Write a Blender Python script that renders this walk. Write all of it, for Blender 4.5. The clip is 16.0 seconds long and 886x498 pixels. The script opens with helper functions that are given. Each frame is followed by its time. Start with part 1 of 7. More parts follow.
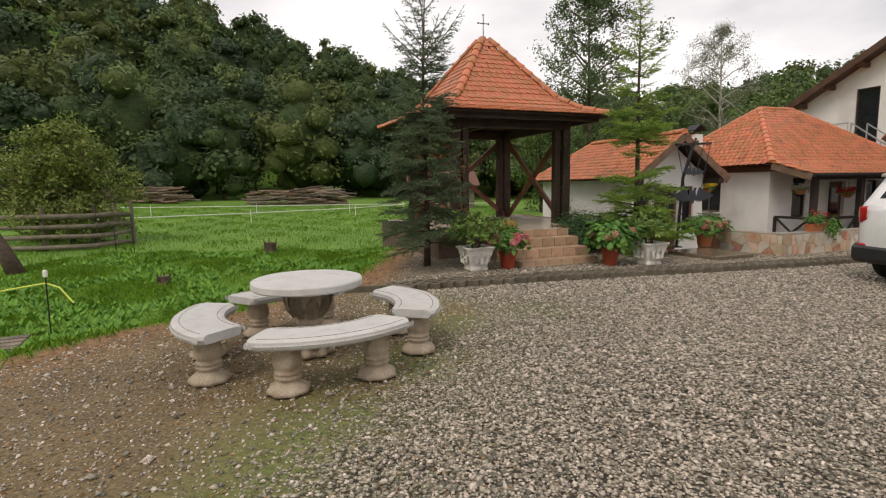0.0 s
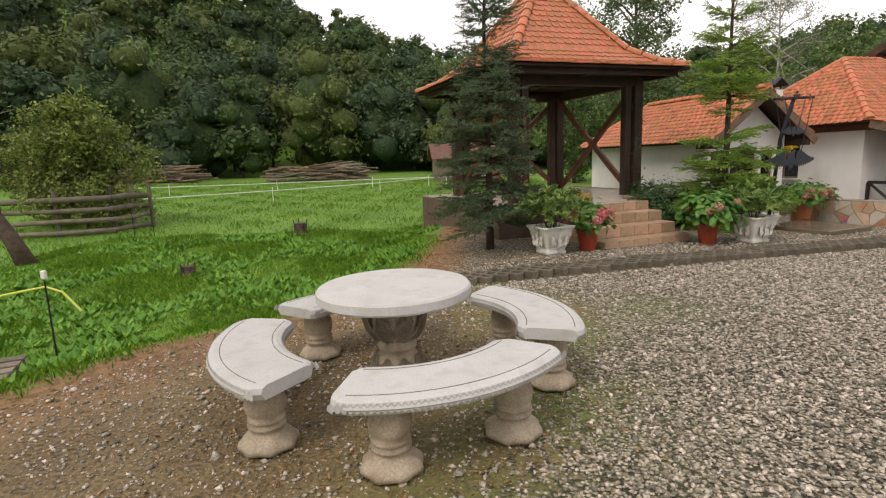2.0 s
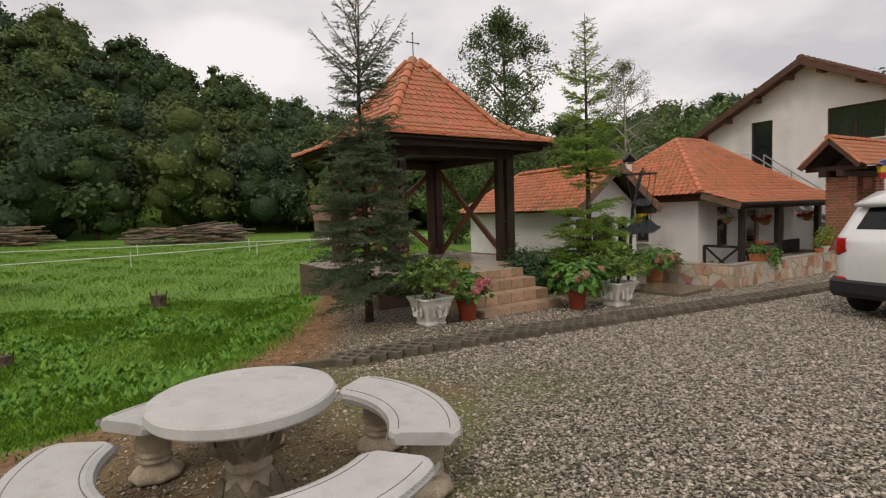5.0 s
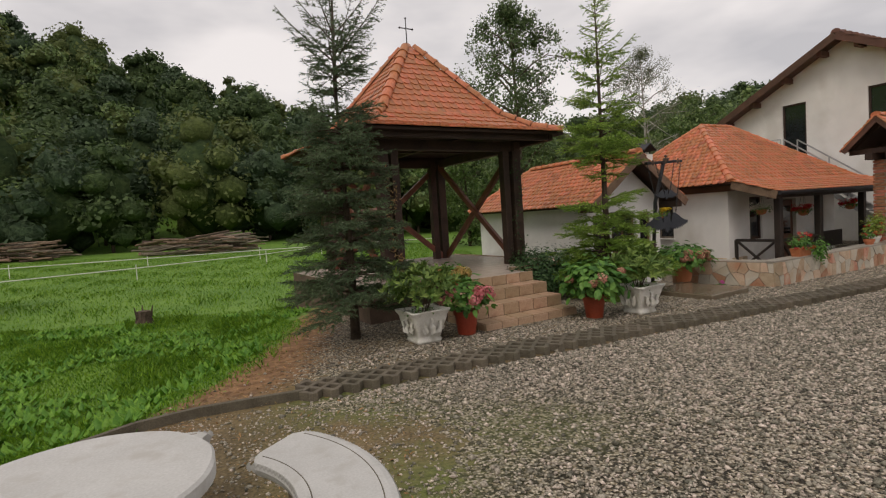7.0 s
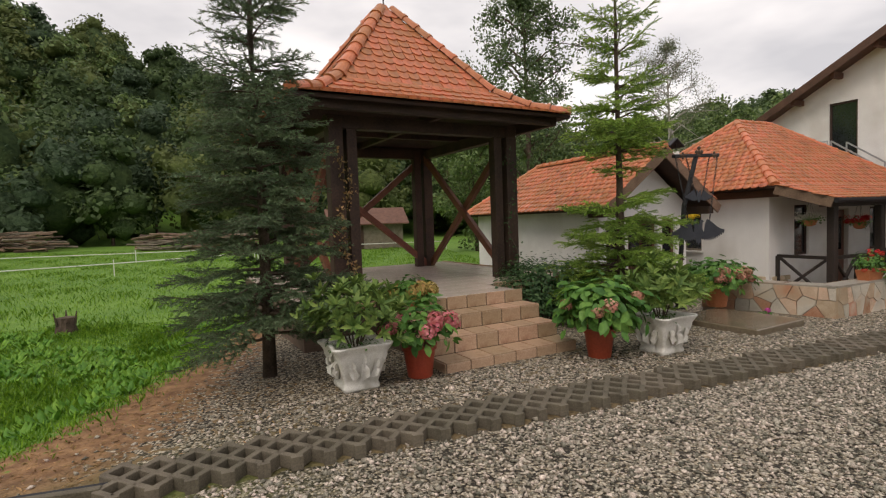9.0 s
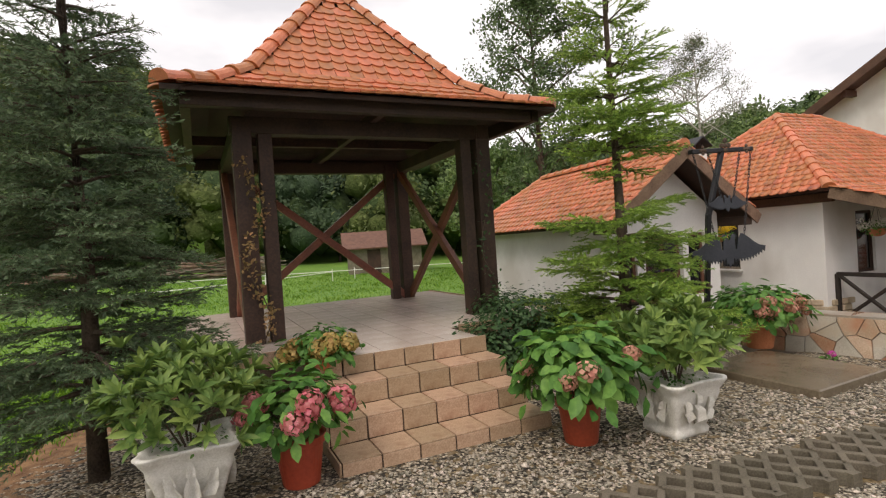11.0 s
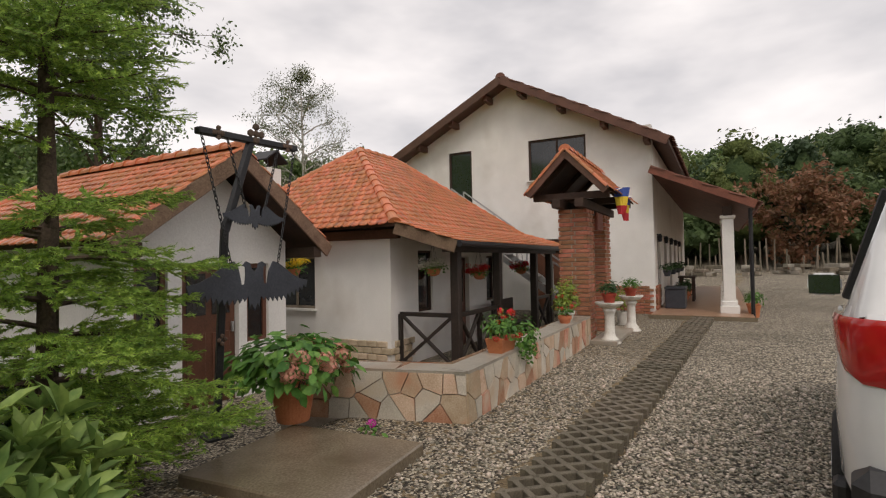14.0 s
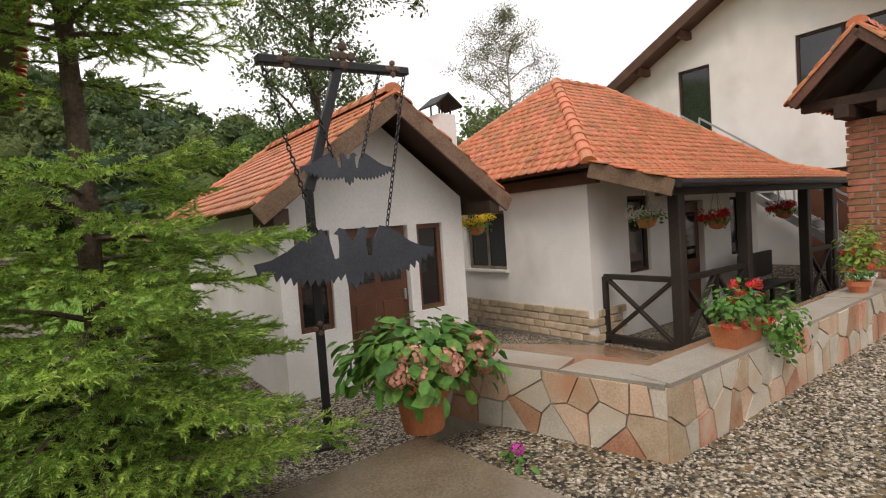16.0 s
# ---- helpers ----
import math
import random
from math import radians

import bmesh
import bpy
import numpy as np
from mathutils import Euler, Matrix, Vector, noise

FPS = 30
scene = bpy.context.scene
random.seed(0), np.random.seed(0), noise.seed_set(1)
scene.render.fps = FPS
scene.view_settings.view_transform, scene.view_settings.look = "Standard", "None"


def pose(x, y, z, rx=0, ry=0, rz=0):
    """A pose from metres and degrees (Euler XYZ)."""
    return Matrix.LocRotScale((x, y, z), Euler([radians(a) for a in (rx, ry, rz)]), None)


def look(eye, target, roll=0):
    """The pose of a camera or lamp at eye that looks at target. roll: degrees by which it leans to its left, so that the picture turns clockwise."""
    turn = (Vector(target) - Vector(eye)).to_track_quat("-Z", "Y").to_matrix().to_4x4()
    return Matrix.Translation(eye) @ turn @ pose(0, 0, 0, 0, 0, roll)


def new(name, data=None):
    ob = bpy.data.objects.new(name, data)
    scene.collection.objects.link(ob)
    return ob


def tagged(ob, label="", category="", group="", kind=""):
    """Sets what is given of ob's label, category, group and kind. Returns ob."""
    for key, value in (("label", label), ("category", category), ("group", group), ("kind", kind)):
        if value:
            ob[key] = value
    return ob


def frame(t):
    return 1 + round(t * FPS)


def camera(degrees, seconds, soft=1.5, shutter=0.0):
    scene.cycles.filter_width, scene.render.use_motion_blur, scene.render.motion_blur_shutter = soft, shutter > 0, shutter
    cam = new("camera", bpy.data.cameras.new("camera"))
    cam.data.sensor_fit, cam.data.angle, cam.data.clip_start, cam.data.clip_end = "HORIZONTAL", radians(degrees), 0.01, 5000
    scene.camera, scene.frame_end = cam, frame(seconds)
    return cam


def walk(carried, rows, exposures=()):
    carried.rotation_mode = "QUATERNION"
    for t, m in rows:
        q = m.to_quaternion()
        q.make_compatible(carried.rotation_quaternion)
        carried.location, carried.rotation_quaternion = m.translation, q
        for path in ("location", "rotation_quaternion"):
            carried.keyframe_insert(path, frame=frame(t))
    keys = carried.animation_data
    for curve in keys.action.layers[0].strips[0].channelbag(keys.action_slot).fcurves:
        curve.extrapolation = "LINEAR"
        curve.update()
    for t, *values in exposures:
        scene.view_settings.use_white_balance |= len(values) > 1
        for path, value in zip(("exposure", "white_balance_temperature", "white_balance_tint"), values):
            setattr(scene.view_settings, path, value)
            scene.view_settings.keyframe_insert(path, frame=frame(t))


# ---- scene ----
cam = camera(81.0, 16.0, soft=1.2)
PATH = [
    (0, (-0.235, -0.347, 1.566), (-0.192, 1.637, 1.322), -0.9),
    (0.5, (-0.407, 0.039, 1.572), (-0.36, 2.02, 1.303), 0.6),
    (1, (-0.695, 0.472, 1.536), (-0.643, 2.444, 1.202), -0.2),
    (1.5, (-0.871, 0.866, 1.518), (-0.861, 2.835, 1.165), -1.4),
    (2, (-1.032, 1.125, 1.53), (-1.053, 3.095, 1.186), -2.3),
    (2.5, (-1.184, 1.347, 1.526), (-1.213, 3.321, 1.204), -1.8),
    (3, (-1.186, 1.4, 1.534), (-1.259, 3.373, 1.211), -1.1),
    (3.5, (-1.106, 1.375, 1.592), (-1.083, 3.348, 1.266), -0.5),
    (4, (-1.037, 1.351, 1.706), (-0.708, 3.314, 1.512), 1.0),
    (6.5, (-0.5, 1.907, 1.649), (-0.07, 3.856, 1.527), -3.3),
    (7, (-0.294, 2.342, 1.635), (0.052, 4.308, 1.512), -3.8),
    (7.5, (0.014, 2.786, 1.632), (0.358, 4.754, 1.542), -2.1),
    (8, (0.221, 3.264, 1.581), (0.54, 5.236, 1.485), -2.1),
    (8.5, (0.453, 3.736, 1.549), (0.763, 5.708, 1.433), -1.9),
    (11, (1.989, 5.758, 1.557), (2.144, 7.752, 1.531), -3.9),
    (11.5, (2.254, 6.092, 1.513), (2.486, 8.079, 1.493), -3.0),
    (12, (2.538, 6.376, 1.489), (3.152, 8.279, 1.429), -2.8),
    (12.5, (3.005, 6.735, 1.44), (3.97, 8.485, 1.52), -2.7),
    (13, (3.217, 7.015, 1.428), (4.349, 8.663, 1.476), -0.7),
    (13.5, (3.565, 7.236, 1.401), (4.926, 8.701, 1.443), -2.1),
    (14, (3.979, 7.502, 1.393), (5.374, 8.934, 1.443), -1.0),
    (14.5, (4.328, 7.787, 1.384), (5.745, 9.196, 1.466), -2.2),
    (15, (4.686, 7.977, 1.4), (5.946, 9.53, 1.422), -3.6),
    (15.5, (5.005, 8.216, 1.384), (5.837, 10.033, 1.299), -4.5),
    (16, (5.307, 8.365, 1.412), (5.948, 10.257, 1.312), -4.0),
]
LIGHT = [(0.0, -0.05), (3.5, 0.26), (4.2, -0.05), (6.5, -0.44), (8.5, -0.24), (11.0, 0.22), (12.0, 0.08), (14.0, -0.16), (15.0, -0.14), (15.5, -0.06), (16.0, 0.26)]
walk(cam, [(t, look(eye, target, roll)) for t, eye, target, roll in PATH], [(t, stops, 7150, 15) for t, stops in LIGHT])

# ---- world and light ----
SUN_EL, SUN_AZ = radians(52), radians(215)
world = bpy.data.worlds.new("overcast_sky")
scene.world = world
world.use_nodes = True
wn, wl = world.node_tree.nodes, world.node_tree.links
wn.clear()
w_out = wn.new("ShaderNodeOutputWorld")
w_bg = wn.new("ShaderNodeBackground")
w_sky = wn.new("ShaderNodeTexSky")
w_sky.sky_type, w_sky.sun_disc = "NISHITA", False
w_sky.sun_elevation, w_sky.sun_rotation = SUN_EL, SUN_AZ
w_tc, w_map = wn.new("ShaderNodeTexCoord"), wn.new("ShaderNodeMapping")
w_map.inputs["Scale"].default_value = (1.0, 1.0, 2.6)
w_n = wn.new("ShaderNodeTexNoise")
w_n.inputs["Scale"].default_value, w_n.inputs["Detail"].default_value = 1.9, 5.0
w_ramp = wn.new("ShaderNodeValToRGB")
w_ramp.color_ramp.elements[0].position, w_ramp.color_ramp.elements[0].color = 0.38, (7.0, 7.3, 7.9, 1)
w_ramp.color_ramp.elements[1].position, w_ramp.color_ramp.elements[1].color = 0.58, (11.4, 11.6, 12.0, 1)
w_mix = wn.new("ShaderNodeMixRGB")
w_mix.inputs[0].default_value = 0.9
wl.new(w_tc.outputs["Generated"], w_map.inputs["Vector"])
wl.new(w_map.outputs["Vector"], w_n.inputs["Vector"])
wl.new(w_n.outputs["Fac"], w_ramp.inputs["Fac"])
wl.new(w_sky.outputs["Color"], w_mix.inputs[1])
wl.new(w_ramp.outputs["Color"], w_mix.inputs[2])
wl.new(w_mix.outputs["Color"], w_bg.inputs["Color"])
w_bg.inputs["Strength"].default_value = 0.105
wl.new(w_bg.outputs["Background"], w_out.inputs["Surface"])

sun = new("sun", bpy.data.lights.new("sun", "SUN"))
sun.data.energy, sun.data.angle, sun.data.color = 1.25, radians(20), (1.0, 0.96, 0.9)
sun.matrix_world = look((0, 0, 30), (-math.sin(SUN_AZ) * 20, -math.cos(SUN_AZ) * 20, 30 - 20 * math.tan(SUN_EL)))


# ---- materials ----
def mat(name, a, b, rough=0.8, scale=6.0, fine=60.0, bump=0.2, vary=0.0, island=False, metal=0.0, spec=0.5, depth=0.01, coat=0.0, stain=None, stain_scale=1.2):
    """Two colours mixed at two scales, grain relief, and a per-piece shift of value."""
    m = bpy.data.materials.new(name)
    m.use_nodes = True
    n, l = m.node_tree.nodes, m.node_tree.links
    p = n["Principled BSDF"]
    tc = n.new("ShaderNodeTexCoord")
    big, small = n.new("ShaderNodeTexNoise"), n.new("ShaderNodeTexNoise")
    big.inputs["Scale"].default_value, big.inputs["Detail"].default_value = scale, 5.0
    small.inputs["Scale"].default_value, small.inputs["Detail"].default_value = fine, 3.0
    for t in (big, small):
        l.new(tc.outputs["Object"], t.inputs["Vector"])
    add = n.new("ShaderNodeMath")
    add.operation = "MULTIPLY_ADD"
    add.inputs[1].default_value, add.inputs[2].default_value = 0.5, 0.0
    l.new(small.outputs["Fac"], add.inputs[0])
    add2 = n.new("ShaderNodeMath")
    add2.operation = "MULTIPLY_ADD"
    add2.inputs[1].default_value = 0.5
    l.new(big.outputs["Fac"], add2.inputs[0])
    l.new(add.outputs[0], add2.inputs[2])
    ramp = n.new("ShaderNodeValToRGB")
    ramp.color_ramp.elements[0].position, ramp.color_ramp.elements[0].color = 0.36, (*a, 1)
    ramp.color_ramp.elements[1].position, ramp.color_ramp.elements[1].color = 0.64, (*b, 1)
    l.new(add2.outputs[0], ramp.inputs["Fac"])
    col = ramp.outputs["Color"]
    if stain:
        st = n.new("ShaderNodeTexNoise")
        st.inputs["Scale"].default_value, st.inputs["Detail"].default_value = stain_scale, 6.0
        l.new(tc.outputs["Object"], st.inputs["Vector"])
        sr = n.new("ShaderNodeValToRGB")
        sr.color_ramp.elements[0].position, sr.color_ramp.elements[1].position = 0.52, 0.72
        l.new(st.outputs["Fac"], sr.inputs["Fac"])
        mx = n.new("ShaderNodeMixRGB")
        mx.inputs[2].default_value = (*stain, 1)
        l.new(sr.outputs["Color"], mx.inputs[0])
        l.new(col, mx.inputs[1])
        col = mx.outputs["Color"]
    if vary:
        hsv = n.new("ShaderNodeHueSaturation")
        src = n.new("ShaderNodeNewGeometry").outputs["Random Per Island"] if island else n.new("ShaderNodeObjectInfo").outputs["Random"]
        mr = n.new("ShaderNodeMapRange")
        mr.inputs["To Min"].default_value, mr.inputs["To Max"].default_value = 1 - vary, 1 + vary
        l.new(src, mr.inputs["Value"])
        l.new(mr.outputs["Result"], hsv.inputs["Value"])
        mh = n.new("ShaderNodeMapRange")
        mh.inputs["To Min"].default_value, mh.inputs["To Max"].default_value = 0.5 + vary * 0.05, 0.5 - vary * 0.05
        l.new(src, mh.inputs["Value"])
        l.new(mh.outputs["Result"], hsv.inputs["Hue"])
        l.new(col, hsv.inputs["Color"])
        col = hsv.outputs["Color"]
    l.new(col, p.inputs["Base Color"])
    p.inputs["Roughness"].default_value, p.inputs["Metallic"].default_value = rough, metal
    p.inputs["Specular IOR Level"].default_value = spec
    p.inputs["Coat Weight"].default_value = coat
    if bump:
        bp = n.new("ShaderNodeBump")
        bp.inputs["Strength"].default_value, bp.inputs["Distance"].default_value = bump, depth
        l.new(add2.outputs[0], bp.inputs["Height"])
        l.new(bp.outputs["Normal"], p.inputs["Normal"])
    return m


def leaf_mat(name, a, b, vary=0.35, rough=0.55, scale=3.0):
    """Foliage: two greens by piece, with light passing through."""
    m = mat(name, a, b, rough, scale, scale * 8, 0.0, vary, True, spec=0.35)
    p = m.node_tree.nodes["Principled BSDF"]
    n, l = m.node_tree.nodes, m.node_tree.links
    tr, ms = n.new("ShaderNodeBsdfTranslucent"), n.new("ShaderNodeMixShader")
    src = p.inputs["Base Color"].links[0].from_socket
    l.new(src, tr.inputs["Color"])
    ms.inputs[0].default_value = 0.25
    l.new(p.outputs[0], ms.inputs[1])
    l.new(tr.outputs[0], ms.inputs[2])
    l.new(ms.outputs[0], n["Material Output"].inputs["Surface"])
    return m


M_TILE = mat("roof_tile", (0.43, 0.130, 0.048), (0.60, 0.215, 0.092), 0.42, 5, 70, 0.25, 0.2, False, stain=(0.31, 0.10, 0.045), stain_scale=3)
M_TILES = mat("roof_tile_joined", (0.43, 0.130, 0.048), (0.60, 0.215, 0.092), 0.42, 5, 70, 0.25, 0.2, True, stain=(0.31, 0.10, 0.045), stain_scale=3)
M_WOOD = mat("dark_stained_wood", (0.024, 0.0115, 0.007), (0.066, 0.033, 0.020), 0.7, 3, 40, 0.4, 0.2)
M_PORCHWOOD = mat("black_brown_wood", (0.010, 0.0075, 0.006), (0.032, 0.022, 0.016), 0.6, 3, 40, 0.4, 0.2)
M_BRACE = mat("red_brown_wood", (0.11, 0.038, 0.020), (0.21, 0.075, 0.038), 0.55, 3, 40, 0.4, 0.2)
M_FASCIA = mat("brown_fascia", (0.07, 0.030, 0.018), (0.14, 0.065, 0.04), 0.6, 3, 40, 0.4, 0.2)
M_GREYWOOD = mat("weathered_wood", (0.10, 0.085, 0.06), (0.24, 0.20, 0.15), 0.85, 4, 50, 0.5, 0.25)
M_BARK = mat("bark", (0.045, 0.030, 0.02), (0.12, 0.085, 0.06), 0.95, 8, 60, 0.8, 0.1, depth=0.02)
M_BIRCH = mat("pale_bark", (0.25, 0.23, 0.2), (0.55, 0.52, 0.48), 0.9, 5, 40, 0.5, 0.1)
M_CONCRETE = mat("cast_concrete", (0.43, 0.425, 0.405), (0.53, 0.525, 0.505), 0.85, 4, 90, 0.25, 0.06, stain=(0.42, 0.405, 0.375), stain_scale=9.0)
M_LEGSTONE = mat("cast_stone_leg", (0.26, 0.205, 0.145), (0.48, 0.40, 0.30), 0.85, 9, 90, 0.35, 0.06, stain=(0.27, 0.20, 0.13), stain_scale=5)
M_WHITEPOT = mat("white_cast_pot", (0.60, 0.58, 0.52), (0.82, 0.80, 0.75), 0.8, 7, 80, 0.3, 0.05, stain=(0.34, 0.31, 0.24), stain_scale=4)
M_REDPOT = mat("red_plastic_pot", (0.26, 0.036, 0.016), (0.36, 0.058, 0.025), 0.45, 4, 40, 0.05, 0.08)
M_TERRA = mat("terracotta", (0.42, 0.13, 0.05), (0.55, 0.2, 0.09), 0.75, 5, 60, 0.2, 0.1)
M_STEP = mat("step_tile", (0.34, 0.215, 0.13), (0.56, 0.40, 0.275), 0.3, 7, 90, 0.1, 0.22, stain=(0.27, 0.145, 0.08), stain_scale=6)
M_FLOORT = mat("floor_tile", (0.52, 0.42, 0.36), (0.66, 0.56, 0.49), 0.18, 3, 70, 0.08, 0.06)
M_STEPJOINT = mat("dark_tile_joint", (0.10, 0.065, 0.042), (0.17, 0.115, 0.08), 0.9, 8, 90, 0.3)
M_JOINT = mat("mortar", (0.30, 0.25, 0.20), (0.42, 0.36, 0.30), 0.95, 8, 90, 0.3)
M_PLASTER = mat("white_plaster", (0.70, 0.69, 0.66), (0.84, 0.83, 0.80), 0.9, 1.5, 55, 0.35, 0.0, stain=(0.60, 0.575, 0.53), stain_scale=0.7)
M_CREAM = mat("cream_plaster", (0.66, 0.62, 0.56), (0.78, 0.74, 0.68), 0.9, 1.5, 55, 0.3, 0.0, stain=(0.58, 0.53, 0.46), stain_scale=0.6)
M_BRICK = mat("red_brick", (0.24, 0.085, 0.045), (0.42, 0.18, 0.10), 0.85, 9, 90, 0.4, 0.3)
M_CLAD = mat("cladding_stone", (0.42, 0.29, 0.19), (0.62, 0.49, 0.36), 0.7, 6, 80, 0.4, 0.2, stain=(0.48, 0.24, 0.14), stain_scale=3.0)
M_CLAD_PALE = mat("pale_cladding_stone", (0.44, 0.39, 0.32), (0.64, 0.59, 0.50), 0.7, 6, 80, 0.4, 0.15, stain=(0.50, 0.40, 0.29), stain_scale=3.0)
M_CLAD_RED = mat("red_cladding_stone", (0.36, 0.15, 0.085), (0.54, 0.30, 0.20), 0.7, 6, 80, 0.4, 0.2, stain=(0.50, 0.38, 0.28), stain_scale=4.0)
M_PLINTH = mat("plinth_stone", (0.38, 0.29, 0.19), (0.58, 0.48, 0.35), 0.85, 6, 80, 0.5, 0.22)
M_WETSLAB = mat("wet_slab", (0.125, 0.098, 0.066), (0.225, 0.182, 0.128), 0.2, 3, 60, 0.15, 0.0, stain=(0.10, 0.072, 0.045), stain_scale=1.5)
M_FLAG = mat("wet_flagstone", (0.18, 0.12, 0.075), (0.34, 0.21, 0.13), 0.22, 3, 60, 0.2, 0.0, stain=(0.33, 0.10, 0.045), stain_scale=2.2)
M_CAPST = mat("cap_stone", (0.25, 0.225, 0.185), (0.40, 0.365, 0.31), 0.4, 4, 70, 0.3, 0.1, stain=(0.30, 0.23, 0.17), stain_scale=2.0)
M_PAVER = mat("lawn_paver", (0.080, 0.066, 0.046), (0.165, 0.140, 0.10), 0.8, 6, 90, 0.5, 0.15)
M_METAL = mat("black_iron", (0.012, 0.012, 0.014), (0.03, 0.03, 0.034), 0.5, 6, 80, 0.2, 0.05, metal=0.3)
M_RUSTIRON = mat("rusty_iron", (0.05, 0.03, 0.02), (0.12, 0.075, 0.05), 0.75, 9, 80, 0.4, 0.1)
M_BLUEIRON = mat("painted_sheet_metal", (0.022, 0.026, 0.036), (0.05, 0.056, 0.07), 0.45, 4, 60, 0.15, 0.0)
M_GALV = mat("galvanised_steel", (0.35, 0.36, 0.37), (0.52, 0.53, 0.54), 0.4, 5, 60, 0.1, metal=0.7)
M_DOOR = mat("brown_door", (0.085, 0.032, 0.018), (0.15, 0.06, 0.035), 0.4, 4, 50, 0.15, 0.1)
M_GLASS = mat("dark_window_glass", (0.012, 0.014, 0.016), (0.022, 0.025, 0.028), 0.06, 2, 20, 0.0, spec=0.7)
M_CARPAINT = mat("white_car_paint", (0.72, 0.72, 0.72), (0.78, 0.78, 0.78), 0.25, 1, 10, 0.0, coat=0.8)
M_BLACKPL = mat("black_plastic", (0.012, 0.012, 0.013), (0.025, 0.025, 0.027), 0.5, 6, 60, 0.1)
M_RUBBER = mat("rubber", (0.010, 0.010, 0.010), (0.022, 0.022, 0.022), 0.85, 8, 60, 0.3)
M_REDLENS = mat("red_lens", (0.42, 0.012, 0.012), (0.55, 0.02, 0.02), 0.12, 2, 10, 0.0, coat=0.6)
M_RIM = mat("alloy_rim", (0.4, 0.4, 0.41), (0.55, 0.55, 0.56), 0.3, 3, 30, 0.0, metal=0.8)
M_PEBBLE = mat("river_pebble", (0.14, 0.118, 0.085), (0.56, 0.505, 0.41), 0.7, 20, 120, 0.15, 0.72, True)
M_LEAF_DARK = leaf_mat("dark_leaf", (0.025, 0.063, 0.022), (0.063, 0.133, 0.042))
M_LEAF_HYD = leaf_mat("hydrangea_leaf", (0.052, 0.149, 0.025), (0.127, 0.287, 0.052))
M_LEAF_RHOD = leaf_mat("shrub_leaf", (0.085, 0.165, 0.035), (0.23, 0.33, 0.085))
M_LEAF_YEL = leaf_mat("yellow_green_leaf", (0.14, 0.22, 0.03), (0.3, 0.38, 0.07))
M_NEEDLE_D = leaf_mat("dark_needle", (0.064, 0.108, 0.055), (0.150, 0.220, 0.108), 0.3)
M_NEEDLE_L = leaf_mat("fresh_needle", (0.115, 0.235, 0.035), (0.37, 0.54, 0.10), 0.35)
M_LEAF_TREE = leaf_mat("tree_leaf", (0.070, 0.115, 0.048), (0.155, 0.225, 0.092))
M_LEAF_BIRCH = leaf_mat("birch_leaf", (0.111, 0.137, 0.078), (0.221, 0.247, 0.143))
M_LEAF_BUSH = leaf_mat("bush_leaf", (0.12, 0.165, 0.038), (0.25, 0.30, 0.075))
M_FOREST = leaf_mat("forest_leaf", (0.046, 0.082, 0.030), (0.100, 0.150, 0.052), 0.22, 0.7, 0.12)
M_FOREST_B = leaf_mat("forest_leaf_olive", (0.072, 0.098, 0.028), (0.140, 0.172, 0.052), 0.22, 0.7, 0.12)
M_FOREST_C = leaf_mat("forest_leaf_deep", (0.034, 0.064, 0.032), (0.078, 0.122, 0.058), 0.22, 0.7, 0.12)
M_LOBE = mat("forest_lobe", (0.040, 0.068, 0.028), (0.084, 0.126, 0.048), 0.85, 1.6, 5.0, 0.8, 0.12, True, spec=0.12, depth=0.5)
M_LOBE_B = mat("forest_lobe_olive", (0.058, 0.080, 0.026), (0.112, 0.142, 0.046), 0.85, 1.6, 5.0, 0.8, 0.12, True, spec=0.12, depth=0.5)
M_LOBE_C = mat("forest_lobe_deep", (0.032, 0.056, 0.030), (0.070, 0.106, 0.054), 0.85, 1.6, 5.0, 0.8, 0.12, True, spec=0.12, depth=0.5)
# darker green for the crown cores: the shade within the foliage, put into colour
M_FOREST_SHADE = mat("forest_shade", (0.026, 0.046, 0.020), (0.066, 0.096, 0.036), 0.95, 0.6, 3.0, 0.8, spec=0.1, depth=0.5)
M_LEAF_BACK = leaf_mat("back_tree_leaf", (0.085, 0.14, 0.045), (0.175, 0.255, 0.08))
M_BARGE = mat("weathered_barge", (0.11, 0.062, 0.038), (0.24, 0.155, 0.10), 0.75, 4, 50, 0.4, 0.2)
M_LOG = mat("cut_log", (0.13, 0.078, 0.05), (0.30, 0.21, 0.15), 0.9, 4, 50, 0.5, 0.3)
M_BASE = mat("platform_side", (0.085, 0.055, 0.038), (0.16, 0.105, 0.075), 0.9, 5, 60, 0.4)
M_LITTER = leaf_mat("dead_leaf_litter", (0.15, 0.085, 0.03), (0.44, 0.29, 0.12), 0.4)
M_RUST = leaf_mat("rust_leaf", (0.17, 0.088, 0.048), (0.29, 0.15, 0.08), 0.3)
M_GRASS = leaf_mat("grass_blade", (0.11, 0.25, 0.016), (0.23, 0.42, 0.04), 0.35)
M_WEED = leaf_mat("broad_weed", (0.08, 0.22, 0.018), (0.17, 0.36, 0.045), 0.3)
M_PINK = leaf_mat("pink_petal", (0.50, 0.10, 0.12), (0.75, 0.30, 0.30), 0.25)
M_SALMON = leaf_mat("faded_pink_petal", (0.42, 0.16, 0.10), (0.66, 0.36, 0.26), 0.3)
M_OCHRE = leaf_mat("faded_ochre_petal", (0.30, 0.16, 0.05), (0.50, 0.40, 0.12), 0.35)
M_RED = leaf_mat("red_petal", (0.55, 0.01, 0.012), (0.75, 0.04, 0.03), 0.2)
